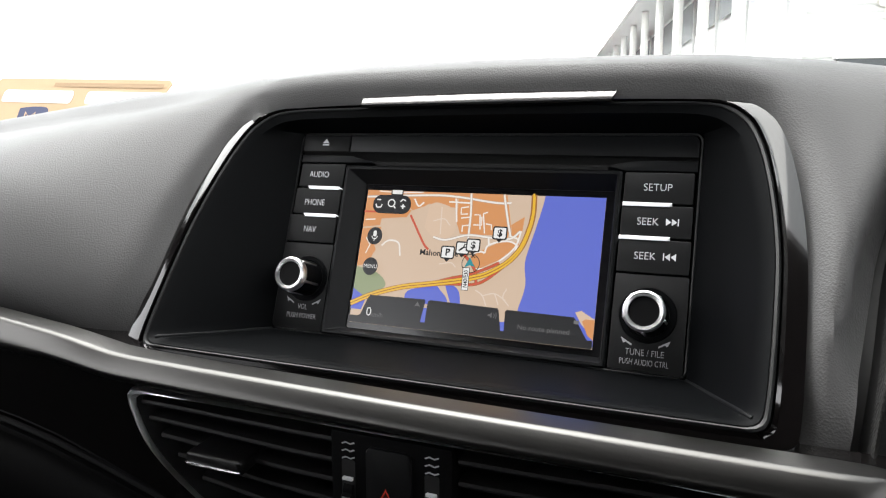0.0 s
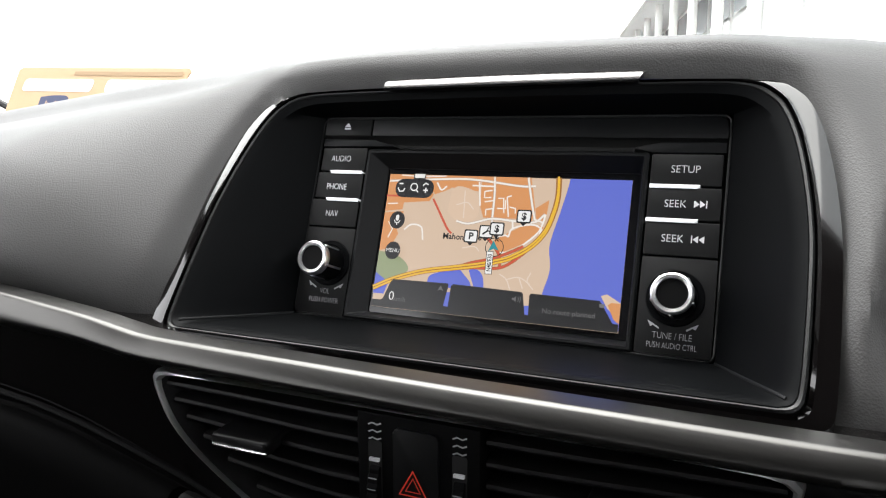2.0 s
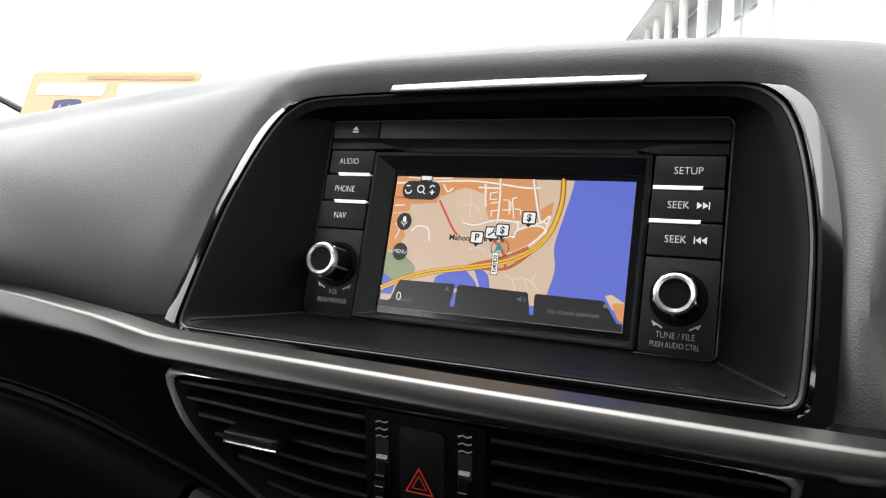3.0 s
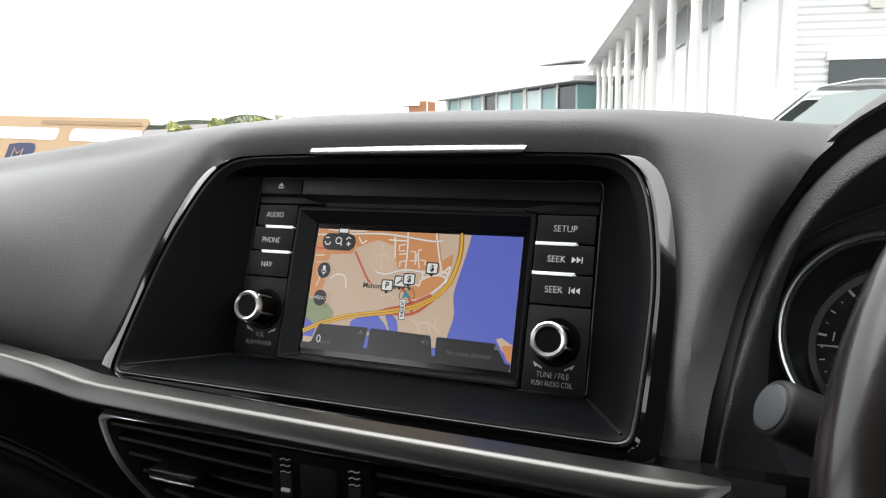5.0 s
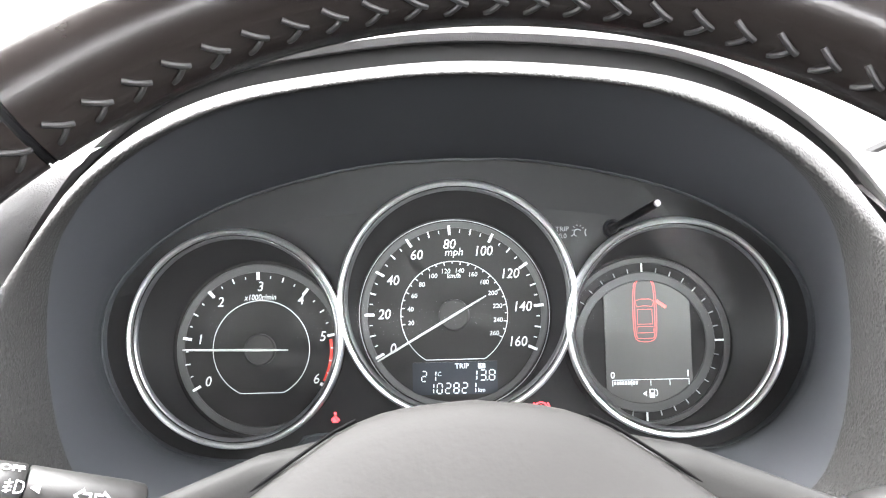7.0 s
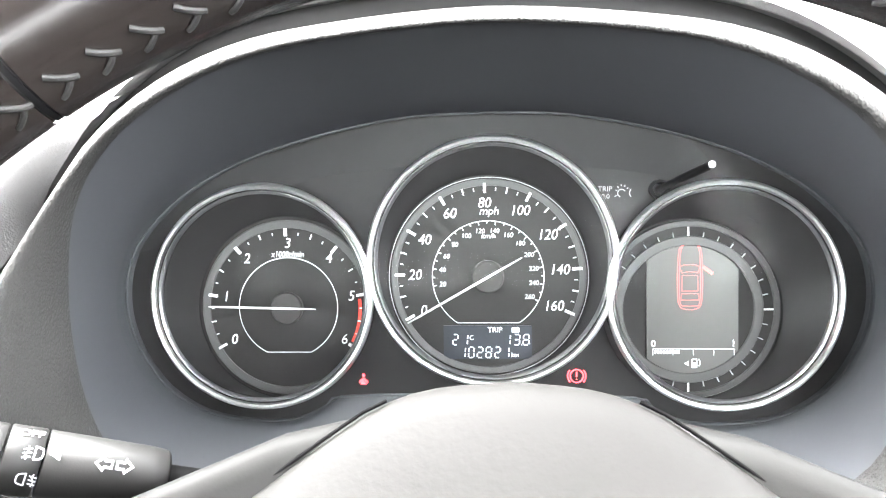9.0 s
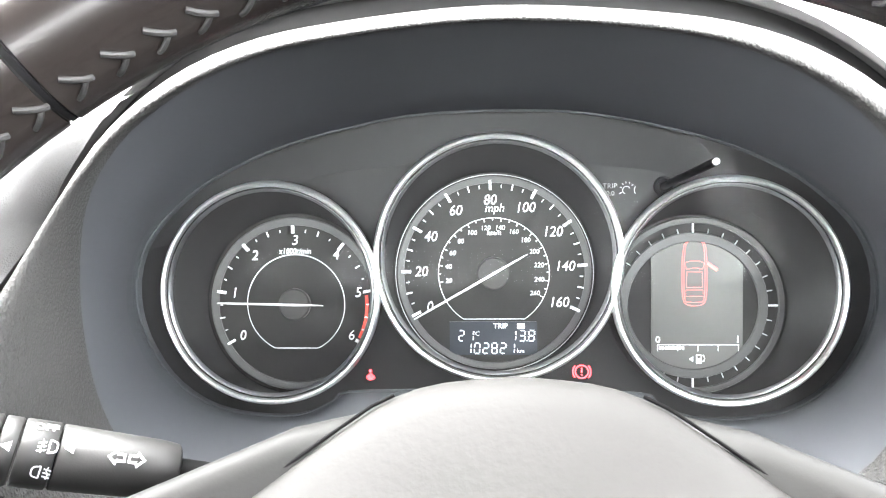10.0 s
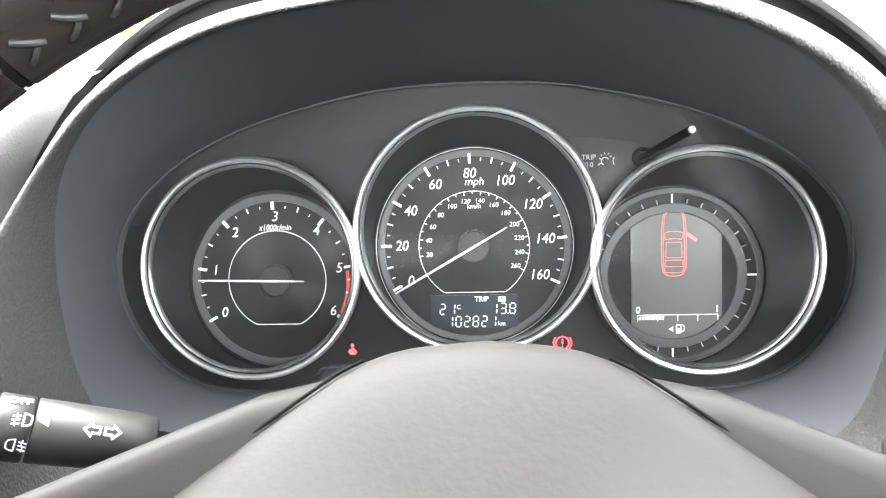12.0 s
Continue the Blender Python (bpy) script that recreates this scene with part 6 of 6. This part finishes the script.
bonnet = thing("bonnet", "pale bonnet of the car beyond the windscreen", "bonnet", kind="structure")
part("bonnet_skin", sheet(frange(-0.80, 0.80, 0.08), lambda x: [(1.10, 0.905 - 0.05 * (x / 0.8) ** 4), (1.4, 0.885 - 0.05 * (x / 0.8) ** 4), (1.8, 0.82 - 0.06 * (x / 0.8) ** 4), (2.05, 0.70 - 0.1 * (x / 0.8) ** 4), (2.1, 0.45)]), mat("dark_car_paint", (0.02, 0.022, 0.03), 0.25, coat=0.8), bonnet, angle=60)
# ---------- outside ----------
ASPHALT = mat("wet_asphalt", (0.055, 0.055, 0.058), 0.75, grain=0.6, grain_size=40, vary=0.25, vary_size=0.3)
CLAD = mat("pale_grey_cladding", (0.85, 0.85, 0.82), 0.5, grain=0.1, grain_size=6, vary=0.06, vary_size=0.4)
WALLGREY = mat("grey_panel_wall", (0.86, 0.86, 0.84), 0.6, grain=0.2, grain_size=8, vary=0.08, vary_size=0.5)
COLUMN = mat("painted_steel_column", (0.82, 0.81, 0.78), 0.45, vary=0.05)
SOFFIT = mat("grey_soffit", (0.70, 0.70, 0.69), 0.6, vary=0.1)
DARKGLASS = mat("dark_window_glass", (0.03, 0.04, 0.045), 0.08, vary=0.2, spec=0.6, wear=0.03)
TEAL = mat("green_tinted_glass", (0.22, 0.36, 0.36), 0.08, vary=0.3, vary_size=0.15, wear=0.04)
LEAF = mat("hedge_leaf", (0.27, 0.28, 0.10), 0.7, vary=0.5, vary_size=1.5)
WOOD_FAR = mat("far_woodland", (0.24, 0.26, 0.19), 0.9, grain=0.5, grain_size=1.0, vary=0.5, vary_size=0.05)
BRICK = mat("orange_brick", (0.42, 0.19, 0.10), 0.8, grain=0.3, grain_size=10, vary=0.2, vary_size=1)
SIGNGREY = mat("sign_letter_grey", (0.66, 0.64, 0.58), 0.4, vary=0.1)
WHITEWALL = mat("white_render", (0.75, 0.74, 0.71), 0.7, vary=0.06, vary_size=0.3)
ROOFT = mat("roof_slate", (0.14, 0.13, 0.13), 0.7, vary=0.2, vary_size=1)
TYRE = mat("tyre_rubber", (0.015, 0.015, 0.015), 0.8, vary=0.2)
PAINTS = {n: mat(n + "_car_paint", c, 0.28, vary=0.04, coat=0.7, metal=0.2) for n, c in (("white", (0.78, 0.78, 0.77)), ("silver", (0.52, 0.53, 0.54)), ("red", (0.45, 0.03, 0.03)), ("black", (0.03, 0.03, 0.035)), ("grey", (0.24, 0.25, 0.27)))}

gb = bmesh.new()
bmesh.ops.create_grid(gb, x_segments=40, y_segments=40, size=1500)
solid("ground", gb, ASPHALT, "grey asphalt car park running to the distance", "ground", "structure")
SIDE = Vector((-0.262, 0.965, 0))      # the way the hall's long side runs
END = Vector((0.965, 0.262, 0))
CORNER = Vector((1.54, 22.3, 0))
CLERE = mat("grey_high_glass", (0.34, 0.36, 0.37), 0.15, vary=0.2, vary_size=0.3)
hall = thing("dealership_hall", "pale grey clad hall with a columned canopy and sign letters", "building")


up = Vector((0, 0, 1))
part("long_wall", loft([[CORNER, CORNER + SIDE * 42, CORNER + SIDE * 42 + up * 7.6, CORNER + up * 7.6], [q + END * 0.3 for q in (CORNER, CORNER + SIDE * 42, CORNER + SIDE * 42 + up * 7.6, CORNER + up * 7.6)]], True, True, True), WALLGREY, hall)
# corrugated end wall
rows = []
for k in range(0, 152):
    z = 7.6 * k / 151
    d = 0.035 * (1 if k % 4 in (1, 2) else 0)
    rows.append([CORNER + END * e - SIDE * (0.02 + d) + up * z for e in (-0.05, 9, 20)])
part("end_wall", loft(rows, False), CLAD, hall, "corrugated pale cladding", smooth=False)
part("corner_trim", tube([CORNER - SIDE * 0.06, CORNER - SIDE * 0.06 + up * 7.6], 0.14, 6, up=(0, 1, 0)), COLUMN, hall)
for e in (6.4, 13.0):
    part("down_pipe", tube([CORNER + END * e - SIDE * 0.14, CORNER + END * e - SIDE * 0.14 + up * 7.6], 0.06, 8, up=(0, 1, 0)), COLUMN, hall)
wf = CORNER + END * 1.03 - SIDE * 0.08
win = part("window", loft([[wf + up * 2.55, wf + END * 2.3 + up * 2.55, wf + END * 2.3 + up * 3.2, wf + up * 3.2], [q - SIDE * 0.06 for q in (wf + up * 2.55, wf + END * 2.3 + up * 2.55, wf + END * 2.3 + up * 3.2, wf + up * 3.2)]], True, True, True), DARKGLASS, hall, "dark high window")
part("window_head", loft([[wf + END * -0.1 + up * 3.2, wf + END * 2.4 + up * 3.2, wf + END * 2.4 + up * 3.42, wf + END * -0.1 + up * 3.42], [q - SIDE * 0.14 for q in (wf + END * -0.1 + up * 3.2, wf + END * 2.4 + up * 3.2, wf + END * 2.4 + up * 3.42, wf + END * -0.1 + up * 3.42)]], True, True, True), COLUMN, win)
x = 1.95
for k, wd in enumerate((0.42, 0.62, 0.0, 0.22, 0.58, 0.5, 0.6, 0.55, 0.0, 0.6, 0.0, 0.6, 0.5, 0.5, 0.5, 0.6)):
    if wd:
        s0 = CORNER + END * x - SIDE * 0.10 + up * (4.72 if k else 4.55)
        ring = [s0 + END * a + up * b for a, b in rounded(0, wd, 0, 0.62 if k else 0.85, 0.12, 3)]
        part("sign_letter", loft([ring, [q - SIDE * 0.1 for q in ring]], True, True, True), SIGNGREY, hall, "plain grey sign letter block")
    x += (wd or 0.3) + 0.14
eave = [CORNER - END * 2.75 - SIDE * 3 + up * 7.0, CORNER - END * 2.75 + SIDE * 41 + up * 7.0, CORNER + SIDE * 41 + up * 7.5, CORNER - SIDE * 3 + up * 7.5]
part("canopy", loft([eave, [q + up * 0.35 for q in eave]], True, True, True), SOFFIT, hall, "grey sloping canopy")
part("fascia_edge", loft([[q - END * 0.03 for q in (eave[0], eave[1], eave[1] + up * 0.4, eave[0] + up * 0.4)], [q - END * 0.15 for q in (eave[0], eave[1], eave[1] + up * 0.4, eave[0] + up * 0.4)]], True, True, True), COLUMN, hall)
for k in range(12):
    c = CORNER - END * 2.0 + SIDE * (-1.4 + 4.0 * k - 0.1)
    part("column", tube([c, c + up * 7.1], 0.17, 10, up=(0, 1, 0)), COLUMN, hall, "round pale column")
    g = CORNER + SIDE * (0.4 + 4.0 * k) - END * 0.12
    if k < 10:
        part("panel_joint", loft([[g, g + SIDE * 0.08, g + SIDE * 0.08 + up * 7.4, g + up * 7.4], [q - END * 0.1 for q in (g, g + SIDE * 0.08, g + SIDE * 0.08 + up * 7.4, g + up * 7.4)]], True, True, True), SOFFIT, hall)
        part("clerestory", loft([[q + up * 5.6 for q in (g + SIDE * 0.4, g + SIDE * 3.7)] + [q + up * 7.2 for q in (g + SIDE * 3.7, g + SIDE * 0.4)], [q + up * 5.6 - END * 0.05 for q in (g + SIDE * 0.4, g + SIDE * 3.7)] + [q + up * 7.2 - END * 0.05 for q in (g + SIDE * 3.7, g + SIDE * 0.4)]], True, True, True), CLERE, hall, "grey high glazing")
roofp = [CORNER + up * 7.6, CORNER + SIDE * 42 + up * 7.6, CORNER + SIDE * 42 + END * 20 + up * 7.9, CORNER + END * 20 + up * 7.9]
part("roof", loft([roofp, [q + up * 0.2 for q in roofp]], True, True, True), SOFFIT, hall)

# glass showroom
PALEGLASS = mat("pale_reflecting_glass", (0.55, 0.64, 0.63), 0.1, vary=0.25, vary_size=0.2, wear=0.03)
show = thing("glass_showroom", "glass-walled car showroom with teal panes and flat roof", "building")
A, B = Vector((-26.6, 67, 0)), Vector((-11.4, 56, 0))
d = (B - A).normalized()
nn = Vector((d.y, -d.x, 0))
n_bay = 9
for k in range(n_bay):
    p, q = A.lerp(B, k / n_bay), A.lerp(B, (k + 1) / n_bay)
    h0 = 5.6
    part("pane", loft([[p + up * 0.1, q + up * 0.1, q + up * h0, p + up * h0], [v - nn * 0.1 for v in (p + up * 0.1, q + up * 0.1, q + up * h0, p + up * h0)]], True, True, True), (TEAL, PALEGLASS, TEAL, DARKGLASS, PALEGLASS)[k % 5], show)
    part("mullion", tube([p + nn * 0.1, p + nn * 0.1 + up * 5.8], 0.10 if k % 3 else 0.2, 6, up=(0, 1, 0)), COLUMN, show)
    if k in (1, 3):
        c = p.lerp(q, 0.5) + nn * 0.12
        part("sign_panel", loft([[c + d * a + up * b for a, b in ((-0.8, 2.1), (0.8, 2.1), (0.8, 3.6), (-0.8, 3.6))], [c + nn * 0.1 + d * a + up * b for a, b in ((-0.8, 2.1), (0.8, 2.1), (0.8, 3.6), (-0.8, 3.6))]], True, True, True), WHITEWALL, show, "white sign panel")
rp = [A + nn * 1.2 - d + up * 5.6, B + nn * 1.2 + d + up * 5.9, B - nn * 14 + d + up * 6.2, A - nn * 14 - d + up * 5.9]
part("roof", loft([rp, [v + up * 0.4 for v in rp]], True, True, True), SOFFIT, show)
back = [A - nn * 13, B - nn * 13, B - nn * 13 + up * 5.7, A - nn * 13 + up * 5.7]
part("back_wall", loft([back, [v - nn * 0.3 for v in back]], True, True, True), WALLGREY, show)
sw = [B, B - nn * 13, B - nn * 13 + up * 5.7, B + up * 5.7]
part("side_wall", loft([sw, [v + d * 0.2 for v in sw]], True, True, True), TEAL, show)
cn = Vector((-15.2, 62, 0))
part("upper_canopy", loft([[cn + Vector(v) for v in ((-2.6, 0, 7.9), (3.5, -1, 8.4), (3.5, 5, 8.4), (-2.6, 6, 7.9))], [cn + Vector(v) for v in ((-2.6, 0, 8.1), (3.5, -1, 8.9), (3.5, 5, 8.9), (-2.6, 6, 8.1))]], True, True, True), SOFFIT, show)
part("upper_wall", box(cn.x - 0.8, cn.x + 3.4, cn.y + 0.6, cn.y + 4.5, 5.9, 8.0), WHITEWALL, show)


CARGLASS = mat("pale_car_glass", (0.30, 0.34, 0.33), 0.1, vary=0.3, vary_size=1.2, wear=0.03)


def car(name, paint, label, group="parked cars", tall=1.46, long=4.4, suv=False):
    """A parked car standing at the origin, nose towards -x."""
    t = thing(name, label, "car", group=group)
    L, Hh, Wd = long / 2, tall, 0.88
    prof = [(-L, 0.35), (-L * 0.98, 0.62), (-L * 0.88, 0.78), (-L * 0.46, 0.92), (-L * 0.44, 0.93), (L * 0.72, 0.98), (L * 0.95, 0.95), (L, 0.70), (L * 0.98, 0.36)]
    rings = []
    for w, k, dz in ((-1.0, 0.985, 0.0), (-0.97, 1.0, 0.0), (-0.5, 1.0, 0.02), (0, 1.0, 0.03), (0.5, 1.0, 0.02), (0.97, 1.0, 0.0), (1.0, 0.985, 0.0)):
        rings.append([(x * k, w * Wd, z + dz * (z > 0.6)) for x, z in prof])
    part("body", loft(rings, True, True, True), paint, t, angle=30)
    roof = [(-L * 0.42, 0.93), (-L * 0.12, Hh - 0.06), (L * 0.05, Hh), (L * 0.45, Hh - 0.02), (L * (0.74 if not suv else 0.86), Hh - 0.12), (L * (0.92 if not suv else 0.95), 0.96)]
    gl = [[(x, s * (Wd * (0.97 - 0.22 * max(0, (z - 0.93) / (Hh - 0.93)))), z) for x, z in roof] for s in (-1, -0.97, 0.97, 1)]
    part("roof_shell", loft([gl[0], [(x, y * 0.9, z + 0.012) for x, y, z in gl[0]], [(x, y * 0.9, z + 0.012) for x, y, z in gl[3]], gl[3]], False), paint, t, angle=40)
    for s in (-1, 1):
        pane = [(-L * 0.34, 0.97), (-L * 0.10, Hh - 0.13), (L * 0.06, Hh - 0.09), (L * 0.40, Hh - 0.11), (L * 0.68, Hh - 0.22), (L * 0.70, 0.99)]
        face = [(x, s * (Wd * (0.985 - 0.22 * max(0, (z - 0.93) / (Hh - 0.93))) + 0.006), z) for x, z in pane]
        part("side_window", loft([face, [(x, y - s * 0.03, z) for x, y, z in face]], True, True, True), CARGLASS if suv else DARKGLASS, t)
        for wx in (-L * 0.62, L * 0.60):
            wl2 = part("wheel", loft([[(wx + 0.31 * k * math.cos(a), s * (Wd - 0.12 + dy), 0.31 + 0.31 * k * math.sin(a)) for a in [2 * math.pi * i / 20 for i in range(20)]] for dy, k in ((-0.08, 0.95), (0.0, 1.0), (0.10, 1.0), (0.13, 0.9))], True, True, True), TYRE, t)
            part("rim", loft([[(wx + 0.2 * k * math.cos(a), s * (Wd + 0.012 + dy), 0.31 + 0.2 * k * math.sin(a)) for a in [2 * math.pi * i / 16 for i in range(16)]] for dy, k in ((0.0, 1.0), (0.012, 0.8))], True, True, True), STEEL, wl2)
        part("mirror", loft([[(-L * 0.33 + dx, s * (Wd + 0.06 + 0.10 * k), 0.98 + dz) for dx, dz in rounded(-0.09, 0.07, -0.05, 0.08, 0.04, 3)] for k in (0, 1)], True, True, True), TYRE if suv else paint, t)
        part("lamp", loft([[(-L * 0.99 + dx, s * (Wd * 0.55 + 0.24 * k), 0.66 + dz) for dx, dz in ((0, 0), (0.14, 0.02), (0.14, 0.1), (0.02, 0.08))] for k in (0, 1)], True, True, True), WHITEP, t)
        part("tail_lamp", box(L * 0.965, L * 0.998, *sorted((s * Wd * 0.72, s * Wd * 0.97)), 0.72, 0.90), PAINTS["red"], t)
    ws2 = [(-L * 0.40, 0.95), (-L * 0.13, Hh - 0.08)]
    part("front_window", loft([[(x - 0.03, y * (1 if z < 1 else 0.8), z + 0.01) for x, z in ws2] for y in (-Wd * 0.9, 0, Wd * 0.9)], False), CARGLASS if suv else DARKGLASS, t)
    rw = [(L * (0.75 if not suv else 0.87), Hh - 0.16), (L * (0.92 if not suv else 0.955), 1.0)]
    part("rear_window", loft([[(x + 0.025, y * (1 if z < 1.1 else 0.82), z) for x, z in rw] for y in (-Wd * 0.85, 0, Wd * 0.85)], False), DARKGLASS, t)
    return t


near_car = car("parked_car", PAINTS["silver"], "silver hatchback with pale windows parked beside the hall", tall=1.50, long=4.4, suv=True)
near_car.matrix_basis = Matrix.Translation((0.92, 7.6, 0)) @ Matrix.Rotation(radians(14), 4, "Z")
white = car("parked_car", PAINTS["white"], "white hatchback parked in the row")
white.matrix_basis = Matrix.Translation((-11.5, 28.5, 0)) @ Matrix.Rotation(radians(10), 4, "Z")
red = car("parked_car", PAINTS["red"], "red hatchback parked in the row")
red.matrix_basis = Matrix.Translation((-16.6, 28.0, 0)) @ Matrix.Rotation(radians(185), 4, "Z")
grey = car("parked_car", PAINTS["grey"], "grey hatchback parked in the row")
grey.matrix_basis = Matrix.Translation((-9.6, 35.0, 0)) @ Matrix.Rotation(radians(70), 4, "Z")
for src, x, y, a in ((white, -20.6, 27.5, 170), (white, -25.0, 28.5, 12), (white, -6.4, 27.0, 75), (white, -3.6, 22.0, 70), (grey, -29.5, 29.5, 5), (white, -13.5, 38.0, 85), (white, -17.5, 39.5, 80), (grey, -21.5, 40.0, 95), (white, -25.5, 41.0, 88), (red, -10.8, 44.0, 80), (white, -7.8, 38.0, 76), (white, -34.0, 31.0, 175)):
    copy_thing(src, Matrix.Translation((x, y, 0)) @ Matrix.Rotation(radians(a), 4, "Z"))

# hedge, far town, woods
rnd = random.Random(11)


def leaves(n, place, size):
    bm = bmesh.new()
    for _ in range(n):
        c = Vector(place())
        m = Matrix.Translation(c) @ Euler((rnd.uniform(0, 3), rnd.uniform(0, 3), rnd.uniform(0, 3))).to_matrix().to_4x4()
        s = size * rnd.uniform(0.6, 1.4)
        bm.faces.new([bm.verts.new(m @ Vector(p)) for p in ((-s, -s * 0.5, 0), (s * 0.9, -s * 0.35, 0.1 * s), (s, s * 0.45, 0), (-s * 0.7, s * 0.6, 0.15 * s))])
    return bm


hx = lambda: rnd.uniform(-62, -27)
solid("hedge", leaves(5200, lambda: ((x := hx()), 72 + 0.1 * x + rnd.uniform(-1, 1.2), rnd.uniform(0.1, 3.2 + 0.9 * math.sin(x * 1.1) + 0.6 * math.sin(x * 2.7))), 0.34), LEAF, "green and yellow hedge of leafy shrubs", "hedge", "stuff", smooth=False)
hill = [[(x, 420 + 0.0002 * x * x, -2), (x, 425, 20 + 5 * math.sin(x * 0.011) + 3 * math.sin(x * 0.037 + 1) + 1.5 * math.sin(x * 0.11)), (x, 520, 24 + 6 * math.sin(x * 0.013)), (x, 700, 0)] for x in range(-700, 420, 10)]
solid("far_hill", loft(hill, False), WOOD_FAR, "distant wooded hillside behind the town", "hill", "structure")
solid("far_trees", leaves(2600, lambda: ((x := rnd.uniform(-330, -60)), 300 + rnd.uniform(-8, 8), rnd.uniform(2, 13 + 4 * math.sin(x * 0.05) + 2 * math.sin(x * 0.21))), 1.7), WOOD_FAR, "distant line of dark trees", "trees", "stuff", smooth=False)
tower = thing("brick_tower", "orange brick tower beyond the hedge", "tower")
part("shaft", box(-73.5, -68.5, 158, 163, 0, 12.0), BRICK, tower)
part("top", box(-76.0, -70.5, 157.5, 163.5, 11.0, 14.2), WALLGREY, tower)
for x, y, w, h, m1 in ((-112, 150, 12, 8.0, WHITEWALL), (-128, 155, 10, 7.5, BRICK), (-98, 170, 14, 7.0, WHITEWALL), (-146, 160, 12, 8.5, WHITEWALL), (-84, 175, 12, 7.5, WHITEWALL), (-165, 165, 14, 7.5, BRICK)):
    hs = thing("town_house", "distant pitched-roof house in the town" if m1 is WHITEWALL else "distant brick house with slate roof", "house", group="distant houses")
    part("wall", box(x - w / 2, x + w / 2, y, y + 8, 0, h * 0.7), m1, hs)
    part("roof", loft([[(x - w / 2 - 0.4, y - 0.4, h * 0.7), (x - w / 2 - 0.4, y + 4, h), (x - w / 2 - 0.4, y + 8.4, h * 0.7)], [(x + w / 2 + 0.4, y - 0.4, h * 0.7), (x + w / 2 + 0.4, y + 4, h), (x + w / 2 + 0.4, y + 8.4, h * 0.7)]], True, True, True), ROOFT, hs)
    for k in range(3):
        part("window", box(x - w / 2 + w * (0.15 + 0.28 * k), x - w / 2 + w * (0.29 + 0.28 * k), y - 0.1, y + 0.1, h * 0.35, h * 0.55), DARKGLASS, hs)
pillar = thing("sign_pillar", "white upright sign pillar in the car park", "sign")
part("pillar_body", box(-33.2, -31.0, 50, 50.5, 0, 3.9, 0.05), WHITEWALL, pillar)
for x, y, h in ((-26.8, 62, 5.5),):
    lp = thing("lamp_post", "slim grey lamp post in the car park", "lamp post")
    part("post", tube([(x, y, 0), (x, y, h)], 0.07, 8, up=(0, 1, 0)), COLUMN, lp)
    part("lamp_head", box(x - 0.5, x + 0.5, y - 0.15, y + 0.15, h, h + 0.12), SOFFIT, lp)
wv = thing("delivery_van", "white van with a blue end parked far across the car park", "van")
part("van_body", box(-43.5, -38.5, 52, 54, 0.5, 3.0, 0.15), WHITEWALL, wv)
part("van_end", box(-38.48, -37.6, 52.05, 53.95, 0.5, 3.3, 0.08), NAVY, wv)
for wx in (-42.5, -39.2):
    part("van_wheel", loft([[(wx + 0.35 * math.cos(a), yy, 0.35 + 0.35 * math.sin(a)) for a in [2 * math.pi * i / 16 for i in range(16)]] for yy in (51.95, 52.3)], True, True, True), TYRE, wv)
bn = thing("red_banner", "red upright banner flag in the car park", "banner")
part("banner_cloth", box(-38.6, -37.9, 46, 46.05, 0.8, 2.9), PAINTS["red"], bn)
part("banner_pole", tube([(-37.85, 46, 0), (-37.85, 46, 3.0)], 0.03, 6, up=(0, 1, 0)), COLUMN, bn)
